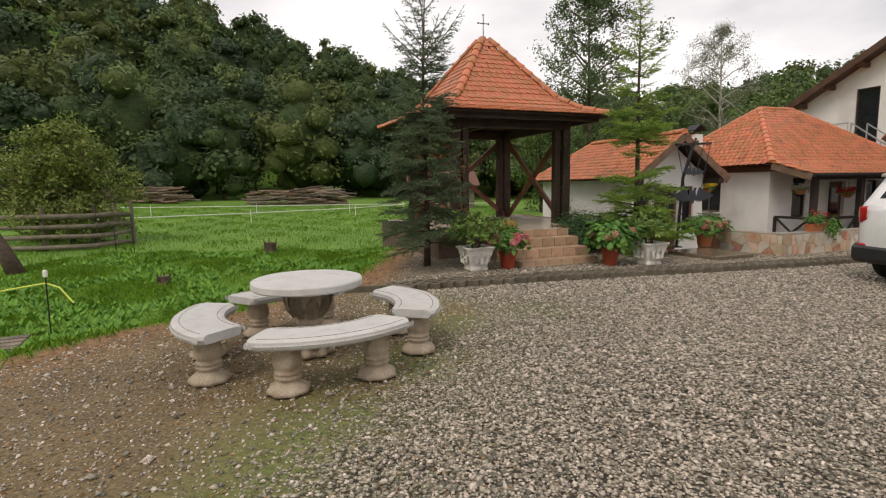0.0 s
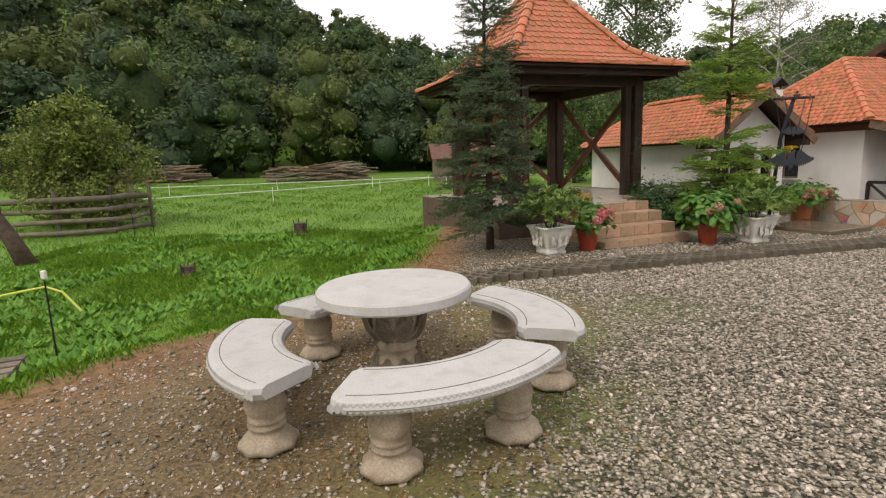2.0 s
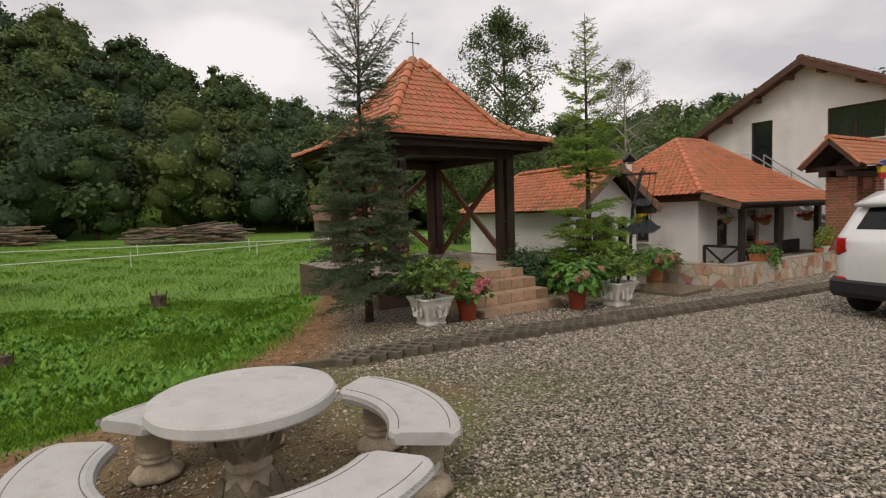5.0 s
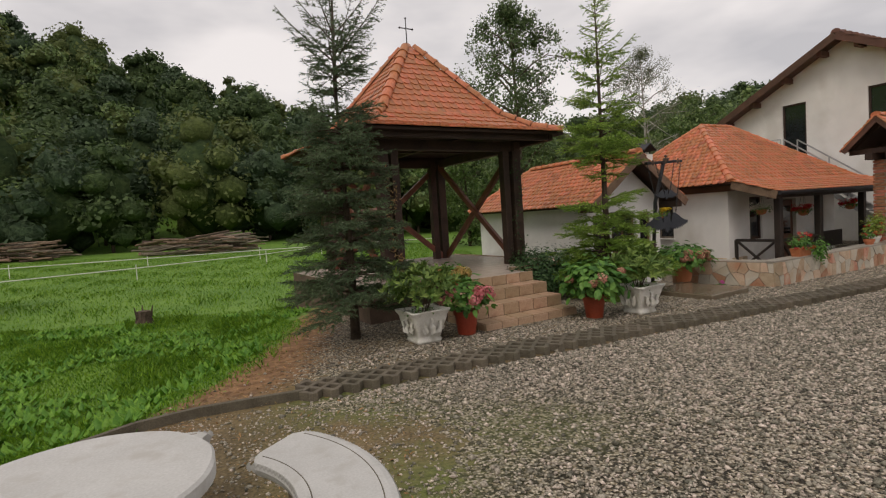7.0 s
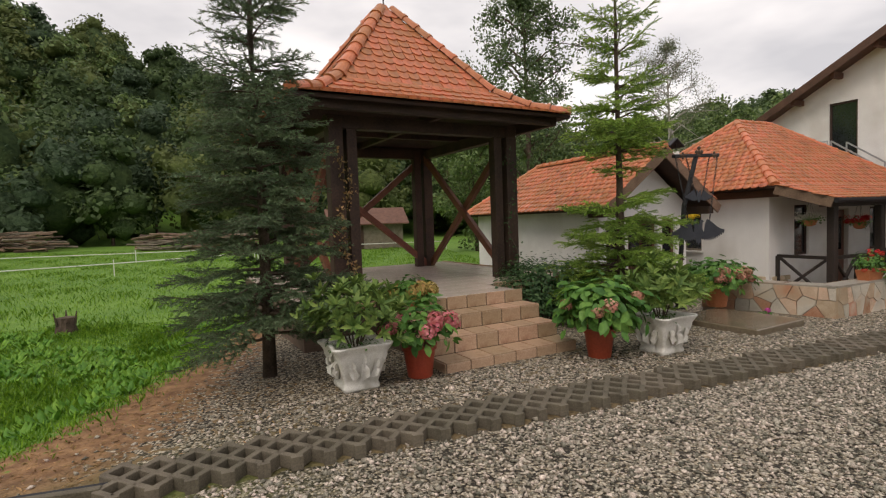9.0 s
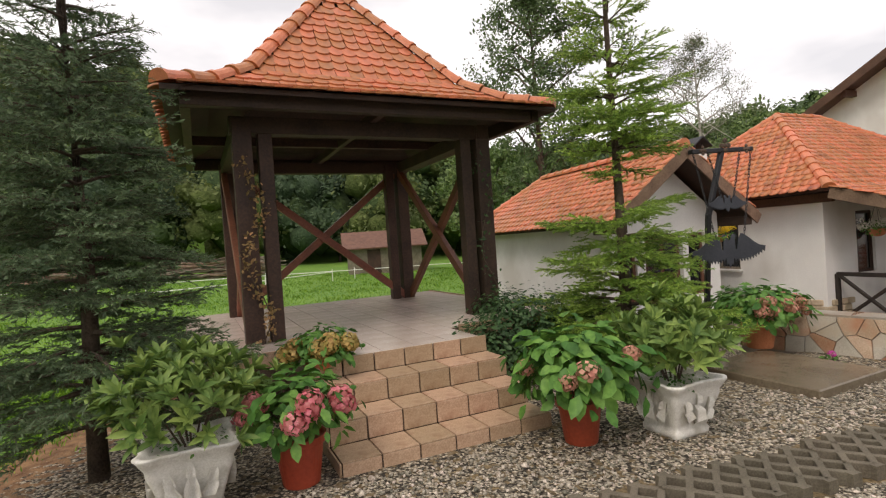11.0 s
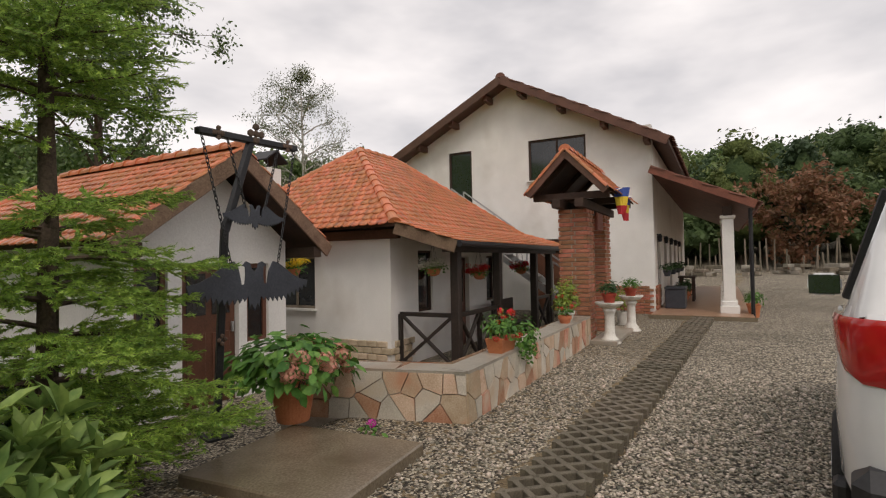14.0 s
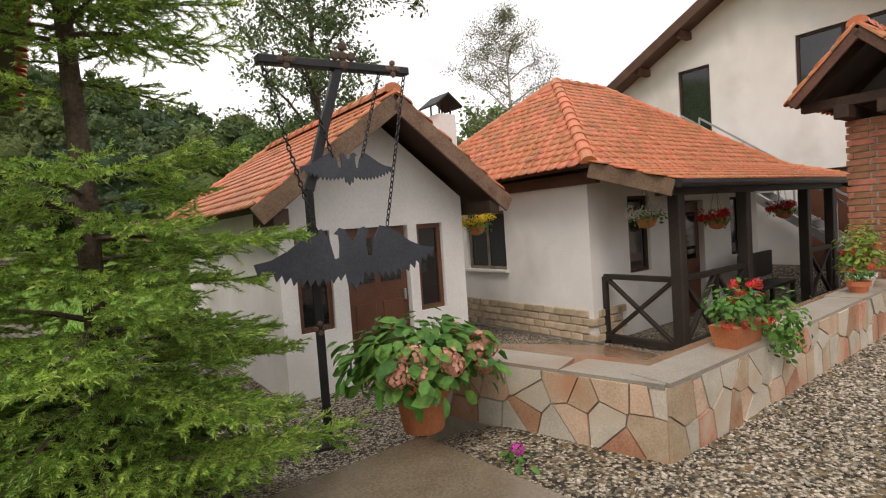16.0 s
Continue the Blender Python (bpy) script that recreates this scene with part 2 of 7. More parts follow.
M_WHITEP = leaf_mat("white_petal", (0.6, 0.58, 0.5), (0.8, 0.8, 0.76), 0.1)
M_YELLOWP = leaf_mat("yellow_petal", (0.7, 0.45, 0.02), (0.85, 0.65, 0.05), 0.15)
M_MAGENTA = leaf_mat("magenta_petal", (0.5, 0.03, 0.3), (0.7, 0.1, 0.45), 0.15)
M_SOIL = mat("soil", (0.03, 0.02, 0.013), (0.07, 0.048, 0.03), 0.95, 9, 70, 0.6)
M_BLUE = mat("blue_cloth", (0.03, 0.07, 0.30), (0.05, 0.10, 0.38), 0.8, 4, 80, 0.1)
M_YELLOW = mat("yellow_cloth", (0.70, 0.48, 0.03), (0.80, 0.58, 0.06), 0.8, 4, 80, 0.1)
M_REDCL = mat("red_cloth", (0.45, 0.02, 0.03), (0.55, 0.04, 0.05), 0.8, 4, 80, 0.1)
M_HOSE = mat("yellow_hose", (0.55, 0.62, 0.08), (0.66, 0.72, 0.14), 0.5, 4, 40, 0.0)
M_WHITEPL = mat("white_tape", (0.68, 0.68, 0.62), (0.8, 0.8, 0.74), 0.6, 4, 40, 0.0)
M_BROWNROOF = mat("brown_roof", (0.10, 0.045, 0.03), (0.19, 0.085, 0.055), 0.7, 4, 50, 0.4, 0.2)
M_PFLOOR = mat("porch_floor_tile", (0.34, 0.19, 0.12), (0.46, 0.28, 0.19), 0.3, 4, 60, 0.1, 0.1)


def ground_material():
    """Meadow, bare soil and gravel by the zones stored on the sheet."""
    m = bpy.data.materials.new("ground_zones")
    m.use_nodes = True
    n, l = m.node_tree.nodes, m.node_tree.links
    p = n["Principled BSDF"]
    tc = n.new("ShaderNodeTexCoord")

    def noise_ramp(scale, detail, c0, c1, p0=0.35, p1=0.65):
        t, r = n.new("ShaderNodeTexNoise"), n.new("ShaderNodeValToRGB")
        t.inputs["Scale"].default_value, t.inputs["Detail"].default_value = scale, detail
        l.new(tc.outputs["Object"], t.inputs["Vector"])
        r.color_ramp.elements[0].position, r.color_ramp.elements[0].color = p0, (*c0, 1)
        r.color_ramp.elements[1].position, r.color_ramp.elements[1].color = p1, (*c1, 1)
        l.new(t.outputs["Fac"], r.inputs["Fac"])
        return t, r.outputs["Color"]

    def mix(fac, a, b, mode="MIX"):
        x = n.new("ShaderNodeMixRGB")
        x.blend_type = mode
        if isinstance(fac, float):
            x.inputs[0].default_value = fac
        else:
            l.new(fac, x.inputs[0])
        l.new(a, x.inputs[1])
        l.new(b, x.inputs[2])
        return x.outputs["Color"]

    _, g1 = noise_ramp(0.35, 5, (0.075, 0.18, 0.014), (0.16, 0.29, 0.03))
    _, g2 = noise_ramp(14.0, 6, (0.05, 0.13, 0.012), (0.17, 0.32, 0.04))
    grass = mix(0.5, g1, g2)
    _, d1 = noise_ramp(1.1, 6, (0.085, 0.057, 0.023), (0.26, 0.185, 0.078))
    sn, d2 = noise_ramp(38.0, 6, (0.040, 0.026, 0.013), (0.27, 0.195, 0.105))
    dirt = mix(0.62, d1, d2)
    _, moss = noise_ramp(0.9, 5, (0, 0, 0), (1, 1, 1), 0.36, 0.56)
    _, mosscol = noise_ramp(20.0, 5, (0.075, 0.098, 0.02), (0.165, 0.185, 0.05))
    mz = n.new("ShaderNodeAttribute")
    mz.attribute_name = "moss"
    mm = n.new("ShaderNodeMath")
    mm.operation = "MULTIPLY"
    l.new(moss, mm.inputs[0])
    l.new(mz.outputs["Fac"], mm.inputs[1])
    dirt = mix(mm.outputs[0], dirt, mosscol)
    red = n.new("ShaderNodeAttribute")
    red.attribute_name = "clay"
    _, clay = noise_ramp(9.0, 6, (0.15, 0.070, 0.030), (0.33, 0.185, 0.085))
    dirt = mix(red.outputs["Fac"], dirt, clay)
    vo = n.new("ShaderNodeTexVoronoi")
    vo.inputs["Scale"].default_value, vo.inputs["Randomness"].default_value = 48.0, 1.0
    l.new(tc.outputs["Object"], vo.inputs["Vector"])
    vr = n.new("ShaderNodeValToRGB")
    vr.color_ramp.elements[0].position, vr.color_ramp.elements[0].color = 0.25, (0.045, 0.037, 0.027, 1)
    vr.color_ramp.elements[1].position, vr.color_ramp.elements[1].color = 0.85, (0.66, 0.60, 0.50, 1)
    sep = n.new("ShaderNodeSeparateColor")
    l.new(vo.outputs["Color"], sep.inputs[0])
    l.new(sep.outputs[0], vr.inputs["Fac"])
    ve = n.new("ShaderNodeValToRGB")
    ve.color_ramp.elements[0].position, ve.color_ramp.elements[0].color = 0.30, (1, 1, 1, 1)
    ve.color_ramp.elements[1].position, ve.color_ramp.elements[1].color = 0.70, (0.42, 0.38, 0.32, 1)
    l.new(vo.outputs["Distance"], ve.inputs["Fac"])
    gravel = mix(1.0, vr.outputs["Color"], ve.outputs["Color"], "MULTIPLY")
    _, gp = noise_ramp(0.5, 4, (0.80, 0.78, 0.72), (1.1, 1.08, 1.04))
    gravel = mix(1.0, gravel, gp, "MULTIPLY")

    def zone(name, scale):
        a, t, s, r = n.new("ShaderNodeAttribute"), n.new("ShaderNodeTexNoise"), n.new("ShaderNodeMath"), n.new("ShaderNodeValToRGB")
        a.attribute_name = name
        t.inputs["Scale"].default_value, t.inputs["Detail"].default_value = scale, 6.0
        l.new(tc.outputs["Object"], t.inputs["Vector"])
        s.operation = "ADD"
        l.new(a.outputs["Fac"], s.inputs[0])
        l.new(t.outputs["Fac"], s.inputs[1])
        r.color_ramp.elements[0].position, r.color_ramp.elements[1].position = 0.90, 1.10
        r.color_ramp.interpolation = "EASE"
        h = n.new("ShaderNodeMath")
        h.operation = "MULTIPLY"
        h.inputs[1].default_value = 1.0
        l.new(s.outputs[0], h.inputs[0])
        l.new(h.outputs[0], r.inputs["Fac"])
        return r.outputs["Color"]

    gz = zone("gravel", 14.0)
    col = mix(zone("grass", 8.0), dirt, grass)
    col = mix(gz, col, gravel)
    thin = n.new("ShaderNodeMath")
    thin.operation = "MULTIPLY"
    thin.inputs[1].default_value = 0.5
    l.new(mm.outputs[0], thin.inputs[0])
    col = mix(thin.outputs[0], col, mosscol)
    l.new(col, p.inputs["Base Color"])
    p.inputs["Roughness"].default_value = 0.85
    inv = n.new("ShaderNodeMath")
    inv.operation = "SUBTRACT"
    inv.inputs[0].default_value = 1.0
    l.new(vo.outputs["Distance"], inv.inputs[1])
    hm = n.new("ShaderNodeMixRGB")
    l.new(gz, hm.inputs[0])
    l.new(sn.outputs["Fac"], hm.inputs[1])
    l.new(inv.outputs[0], hm.inputs[2])
    bp = n.new("ShaderNodeBump")
    bp.inputs["Strength"].default_value, bp.inputs["Distance"].default_value = 0.9, 0.02
    l.new(hm.outputs["Color"], bp.inputs["Height"])
    l.new(bp.outputs["Normal"], p.inputs["Normal"])
    return m


M_GROUND = ground_material()

# ---- builders ----
rng = np.random.default_rng(7)


def thing(name, x, y, z, rz=0.0, label="", category="", group="", kind=""):
    e = new(name)
    e.matrix_basis = pose(x, y, z, 0, 0, rz)
    e.empty_display_size = 0.1
    return tagged(e, label, category, group, kind)


def part(name, bm, material, parent=None, label="", smooth=False):
    me = bpy.data.meshes.new(name)
    bmesh.ops.recalc_face_normals(bm, faces=bm.faces)
    bm.to_mesh(me)
    bm.free()
    me.materials.append(material)
    if smooth:
        me.polygons.foreach_set("use_smooth", [True] * len(me.polygons))
    ob = new(name, me)
    ob.parent = parent
    return tagged(ob, label)


def box(bm, c, s, m=None, bevel=0.0):
    r = bmesh.ops.create_cube(bm, size=1.0)
    t = Matrix.Translation(c) @ (m or Matrix()) @ Matrix.Diagonal((*s, 1))
    bmesh.ops.transform(bm, matrix=t, verts=r["verts"])
    if bevel:
        es = list({e for v in r["verts"] for e in v.link_edges})
        bmesh.ops.bevel(bm, geom=es, offset=bevel, segments=1, affect="EDGES", profile=0.5)
    return bm


def boxes(*items, bevel=0.0):
    bm = bmesh.new()
    for c, s in items:
        box(bm, c, s, None, bevel)
    return bm


def beam(bm, a, b, w, h=None, bevel=0.006):
    a, b = Vector(a), Vector(b)
    d = b - a
    q = d.to_track_quat("Z", "Y").to_matrix().to_4x4()
    return box(bm, (a + b) / 2, (w, h or w, d.length), q, bevel)


def beam_bm(a, b, w, h=None, bevel=0.006):
    return beam(bmesh.new(), a, b, w, h, bevel)


def tube(bm, pts, radii, n=7):
    """A tapered tube along points."""
    rings = []
    pts = [Vector(p) for p in pts]
    for i, p in enumerate(pts):
        d = (pts[min(i + 1, len(pts) - 1)] - pts[max(i - 1, 0)]).normalized()
        q = d.to_track_quat("Z", "Y")
        rings.append([bm.verts.new(p + q @ Vector((radii[i] * math.cos(6.2832 * k / n), radii[i] * math.sin(6.2832 * k / n), 0))) for k in range(n)])
    for r0, r1 in zip(rings, rings[1:]):
        for k in range(n):
            bm.faces.new((r0[k], r0[(k + 1) % n], r1[(k + 1) % n], r1[k]))
    bm.faces.new(rings[0][::-1])
    bm.faces.new(rings[-1])
    return bm


def lathe(profile, n=24, wobble=None, square=0.0):
    """Turn (radius, height) pairs; square from 0 round to 1 square; wobble(angle, i) scales the radius."""
    bm = bmesh.new()
    rings = []
    for i, (r, z) in enumerate(profile):
        ring = []
        for k in range(n):
            a = 6.28318 * (k + 0.5) / n
            f = 1.0
            if square:
                f = (1 - square) + square * min(1.0 / max(abs(math.cos(a)), abs(math.sin(a))), 1.34)
            if wobble:
                f *= wobble(a, i)
            ring.append(bm.verts.new((r * f * math.cos(a), r * f * math.sin(a), z)))
        rings.append(ring)
    for r0, r1 in zip(rings, rings[1:]):
        for k in range(n):
            bm.faces.new((r0[k], r0[(k + 1) % n], r1[(k + 1) % n], r1[k]))
    bm.faces.new(rings[0][::-1])
    bm.faces.new(rings[-1])
    return bm


def joined(name, verts, faces, material, parent=None, smooth=False):
    """One mesh from copies: verts (copies, k, 3), faces of one copy (same length each)."""
    c, k, _ = verts.shape
    fs = np.asarray(faces, dtype=np.int64)
    nf, ln = fs.shape
    idx = (fs[None] + (np.arange(c) * k)[:, None, None]).reshape(-1)
    me = bpy.data.meshes.new(name)
    me.vertices.add(c * k)
    me.vertices.foreach_set("co", verts.reshape(-1).astype(np.float32))
    me.loops.add(len(idx))
    me.loops.foreach_set("vertex_index", idx.astype(np.int32))
    me.polygons.add(c * nf)
    me.polygons.foreach_set("loop_start", (np.arange(c * nf) * ln).astype(np.int32))
    me.polygons.foreach_set("loop_total", np.full(c * nf, ln, dtype=np.int32))
    if smooth:
        me.polygons.foreach_set("use_smooth", np.ones(c * nf, dtype=bool))
    me.update(calc_edges=True)
    me.materials.append(material)
    ob = new(name, me)
    ob.parent = parent
    return ob


def basis(n, up=None):
    """Frames whose third axis is n, turned at random about it."""
    n = n / np.linalg.norm(n, axis=1, keepdims=True)
    r = rng.normal(size=n.shape) if up is None else up
    x = np.cross(r, n)
    x /= np.linalg.norm(x, axis=1, keepdims=True) + 1e-9
    y = np.cross(n, x)
    return np.stack([x, y, n], axis=2)


def place(base, where, frames, size):
    """Copies of base points at places, in frames, at sizes."""
    return where[:, None, :] + np.einsum("nij,kj->nki", frames, base) * size[:, None, None]


LEAF = np.array([(0, 0, 0), (0.26, 0.35, 0.06), (0.22, 0.7, 0.05), (0, 1, -0.06), (-0.22, 0.7, 0.05), (-0.26, 0.35, 0.06)])
LEAF_F = [(0, 1, 2, 3), (0, 3, 4, 5)]
CLUMP = np.array([(-0.5, -0.3, 0.05), (0.1, -0.55, -0.1), (0.55, -0.05, 0.1), (0.3, 0.5, -0.05), (-0.3, 0.45, 0.12)])
CLUMP_F = [(0, 1, 2, 3, 4)]
PETAL = np.array([(-0.5, -0.4, 0), (0.5, -0.45, 0.05), (0.45, 0.5, 0), (-0.45, 0.45, 0.08)])
PETAL_F = [(0, 1, 2, 3)]


def fibonacci(n):
    i = np.arange(n) + 0.5
    ph, th = np.arccos(1 - 2 * i / n), np.pi * (1 + 5 ** 0.5) * i
    return np.stack([np.cos(th) * np.sin(ph), np.sin(th) * np.sin(ph), np.cos(ph)], axis=1)


# ---- plan: the houses' frame ----
CX, CY, UANG = 7.43, 10.77, 17.6
UX, UY = math.cos(radians(UANG)), math.sin(radians(UANG))


def uv(u, v):
    return CX + UX * u - UY * v, CY + UY * u + UX * v


def smooth(a, b, t):
    t = np.clip((t - a) / (b - a), 0, 1)
    return t * t * (3 - 2 * t)


def seg_dist(x, y, pts):
    d = np.full(np.shape(x), 1e9)
    for (ax, ay), (bx, by) in zip(pts, pts[1:]):
        t = np.clip(((x - ax) * (bx - ax) + (y - ay) * (by - ay)) / ((bx - ax) ** 2 + (by - ay) ** 2), 0, 1)
        d = np.minimum(d, np.hypot(x - ax - t * (bx - ax), y - ay - t * (by - ay)))
    return d


# the edge between yard and meadow, from near to far
EDGE = [(-9, -3), (-6.2, 2.2), (-4.3, 4.3), (-3.6, 5.5), (-2.6, 6.2), (-2.1, 7.3), (-1.55, 8.6), (-1.2, 10.6), (-1.0, 12.6), (0.2, 16.2), (4.0, 19.5), (9.0, 23.0), (30, 31), (80, 44)]


def edge_side(x, y):
    """Positive on the meadow's side, in metres from the edge."""
    s, best = np.zeros(np.shape(x)), np.full(np.shape(x), 1e9)
    for (ax, ay), (bx, by) in zip(EDGE, EDGE[1:]):
        t = np.clip(((x - ax) * (bx - ax) + (y - ay) * (by - ay)) / ((bx - ax) ** 2 + (by - ay) ** 2), 0, 1)
        d = np.hypot(x - ax - t * (bx - ax), y - ay - t * (by - ay))
        side = np.sign((bx - ax) * (y - ay) - (by - ay) * (x - ax))
        s = np.where(d < best, side * d, s)
        best = np.minimum(best, d)
    return s


def hill(x, y):
    """Height of the wooded hills round the valley."""
    r, az = np.hypot(x, y), np.degrees(np.arctan2(x, y))
    h = np.interp(az, [-180, -120, -70, -40, -25, -14, -5, 6, 16, 26, 40, 55, 75, 95, 130, 180], [14, 22, 38, 43, 36, 28.5, 19, 11, 9, 11, 15, 14, 13, 18, 16, 14])
    return h * smooth(58, 150, r) + h * 0.25 * smooth(150, 320, r)


def ground_z(x, y):
    x, y = np.asarray(x, float), np.asarray(y, float)
    s = edge_side(x, y)
    u = UX * (x - CX) + UY * (y - CY)
    v = -UY * (x - CX) + UX * (y - CY)
    z = -0.08 * smooth(0, 8, x)
    z = z - 0.34 * smooth(-0.1, 1.6, s) + 0.9 * smooth(12, 50, s) * smooth(20, -10, x)
    sunk = smooth(1.0, 2.2, v) * smooth(-2.4, -1.2, u) * smooth(9.6, 9.0, u) * smooth(0.5, -0.5, s)
    z = z * (1 - sunk) - 0.45 * sunk
    z = z + 0.02 * np.sin(x * 1.7 + 0.6 * y) * np.cos(y * 1.3) * smooth(-1, 1.5, s)
    return z + hill(x, y)


# ---- ground ----
def axis_steps(lo, hi, fine, far):
    a = list(np.arange(lo, hi + 1e-6, fine))
    step, p = fine, hi
    while p < far:
        step *= 1.14
        p += step
        a.append(p)
    step, p = fine, lo
    while p > -far:
        step *= 1.14
        p -= step
        a.insert(0, p)
    return np.array(a)


def build_ground():
    xs, ys = axis_steps(-5, 14, 0.11, 700), axis_steps(-1, 15, 0.11, 700)
    X, Y = np.meshgrid(xs, ys)
    Z = ground_z(X, Y)
    s = edge_side(X, Y)
    u = UX * (X - CX) + UY * (Y - CY)
    v = -UY * (X - CX) + UX * (Y - CY)
    v_paver = -UY * (X + 0.87) + UX * (Y - 7.31)
    v_paver = v_paver + 0.08 + 0.055 * (UX * (X + 0.87) + UY * (Y - 7.31))
    nx, ny = len(xs), len(ys)
    co = np.stack([X, Y, Z], axis=2).reshape(-1, 3)
    i = np.arange(nx * ny).reshape(ny, nx)
    f = np.stack([i[:-1, :-1], i[:-1, 1:], i[1:, 1:], i[1:, :-1]], axis=2).reshape(-1, 4)
    ob = joined("ground", co[None], f, M_GROUND, smooth=True)
    tagged(ob, "yard of grey gravel and bare soil beside a green meadow", "ground", "", "structure")
    grav_line = seg_dist(X, Y, [(-1.9, -4), (-1.35, 1.2), (-0.75, 2.9), (-0.15, 4.2), (0.1, 5.6), (-0.1, 6.6), (-0.4, 7.2)])
    right = X - np.interp(Y, [-4, 1.2, 2.9, 4.2, 5.6, 6.6, 7.2, 8.0, 9.0, 14], [-1.9, -1.35, -0.75, -0.15, 0.15, 0.1, -0.9, -0.8, -0.7, -0.4])
    gravel = np.where(right > 0, 0.5 + np.minimum(right, 0.6) * 0.85, 0.5 - np.minimum(-right, 1.2) * 0.34)
    patch = np.exp(-(((X - 0.9) / 1.0) ** 2 + ((Y - 6.0) / 0.7) ** 2))
    gravel = gravel - 0.35 * patch
    gravel = np.where((v_paver > 0.5) & (v_paver < 3), np.minimum(gravel, 0.54), gravel)
    gravel = np.where((v_paver > -0.02) & (v_paver <= 0.5), 0.1, gravel)
    gravel = gravel * smooth(0.3, -0.4, s)
    grass = 0.5 + np.clip(s - 0.25, -0.8, 0.8) * 0.7
    moss = np.maximum(np.exp(-(grav_line / 0.7) ** 2), patch)
    clay = smooth(-1.5, -0.3, s) * smooth(7.2, 7.9, Y) + 0.7 * smooth(-1.2, 0.0, s) * smooth(7.5, 6.0, Y)
    for name, val in (("gravel", gravel), ("grass", grass), ("moss", moss), ("clay", np.clip(clay, 0, 1))):
        at = ob.data.attributes.new(name, "FLOAT", "POINT")
        at.data.foreach_set("value", val.reshape(-1).astype(np.float32))
    return ob


build_ground()


# ---- roofs ----
def tile_points(w, l, t):
    o = [(-w / 2, 0), (w / 2, 0), (w / 2, -0.78 * l), (0.3 * w, -0.94 * l), (0, -l), (-0.3 * w, -0.94 * l), (-w / 2, -0.78 * l)]
    return [(x, y, t) for x, y in o] + [(x, y, 0.0) for x, y in o]


def tile_mesh(name, w, l, t, material):
    me = bpy.data.meshes.new(name)
    n = 7
    me.from_pydata(tile_points(w, l, t), [], [tuple(range(n))] + [(k, (k + 1) % n + 0, (k + 1) % n + n, k + n)[::-1] for k in range(n)])
    me.materials.append(material)
    return me


def face_tiles(a, b, top_a, top_b, w=0.17, row=0.15, tilt=-0.10):
    """Rows of tile poses over a roof face: eave a to b, upper edge top_a to top_b."""
    a, b, ta, tb = (Vector(p) for p in (a, b, top_a, top_b))
    x = (b - a).normalized()
    nrm = x.cross(((ta + tb) / 2 - (a + b) / 2)).normalized()
    if nrm.z < 0:
        nrm = -nrm
    y = nrm.cross(x).normalized()
    rise = ((ta - a).dot(y) + (tb - b).dot(y)) / 2
    rows = max(1, int(round(rise / row)))
    out = []
    for i in range(rows):
        f = (i + 0.95) * rise / rows
        k = f / rise
        l, r = a.lerp(ta, k), b.lerp(tb, k)
        length = (r - l).dot(x)
        if length < 0.06:
            continue
        cnt = max(1, int(round(length / w)))
        off = 0.5 * (i % 2)
        for j in range(cnt + (1 if off else 0)):
            q = (j + 0.5 - off * 0.5) / cnt if not off else j / cnt
            q = min(max(q, 0.25 / cnt), 1 - 0.25 / cnt)
            p = l.lerp(r, q) + nrm * 0.012
            m = Matrix((x, y, nrm)).transposed().to_4x4()
            jit = Matrix.Rotation(random.uniform(-0.02, 0.02), 4, "Z") @ Matrix.Rotation(tilt + random.uniform(-0.012, 0.012), 4, "X")
            out.append(Matrix.Translation(p) @ m @ jit)
    return out


def join_tiles(name, poses, w, l, t, material, parent):
    base = np.array(tile_points(w, l, t))
    m = np.array([[list(r) for r in p] for p in poses])
    v = np.einsum("nij,kj->nki", m[:, :3, :3], base) + m[:, None, :3, 3]
    n = 7
    # the round end as quads so that all faces have four corners
    f = [(0, 1, 2, 6), (6, 2, 3, 5)]
    ob = joined(name, v, f + [(k + n, (k + 1) % n + n, (k + 1) % n, k) for k in range(n)], material, parent)
    tip = np.stack([v[:, 5], v[:, 3], v[:, 4]], axis=1)
    ob2 = joined(name, tip, [(0, 1, 2)], material, parent)
    return tagged(ob, kind="stuff"), tagged(ob2, kind="stuff")


def ridge_line(parent, a, b, material, r=0.085, step=0.3, mesh=None):
    """Half-round ridge tiles from the low end a to the high end b, each lapping the next."""
    a, b = Vector(a), Vector(b)
    d = b - a
    n = max(1, int(round(d.length / step)))
    if mesh is None:
        mesh = bpy.data.meshes.new("ridge_tile")
        bm = bmesh.new()
        ln = step * 1.12
        rings = []
        for z, rr in ((0, r * 1.12), (0.05, r * 1.12), (0.055, r), (ln, r * 0.9)):
            rings.append([bm.verts.new((rr * math.cos(t), rr * math.sin(t) * 0.85, z)) for t in [math.pi * k / 7 - 0.12 + 0.24 * (k / 7) for k in range(8)]])
        for r0, r1 in zip(rings, rings[1:]):
            for k in range(7):
                bm.faces.new((r0[k], r0[k + 1], r1[k + 1], r1[k]))
        bm.faces.new(rings[0])
        bm.to_mesh(mesh)
        bm.free()
        mesh.materials.append(material)
    z = d.normalized()
    x = z.cross(Vector((0, 0, 1))).normalized()
    y = z.cross(x).normalized()
    if y.z < 0:
        y, x = -y, -x
    m = Matrix((x, y, z)).transposed().to_4x4()
    for i in range(n):
        ob = new("ridge_tile", mesh)
        ob.parent = parent
        ob.matrix_basis = Matrix.Translation(a + d * (i / n)) @ m @ Matrix.Rotation(random.uniform(-0.03, 0.03), 4, "Z")
    return mesh


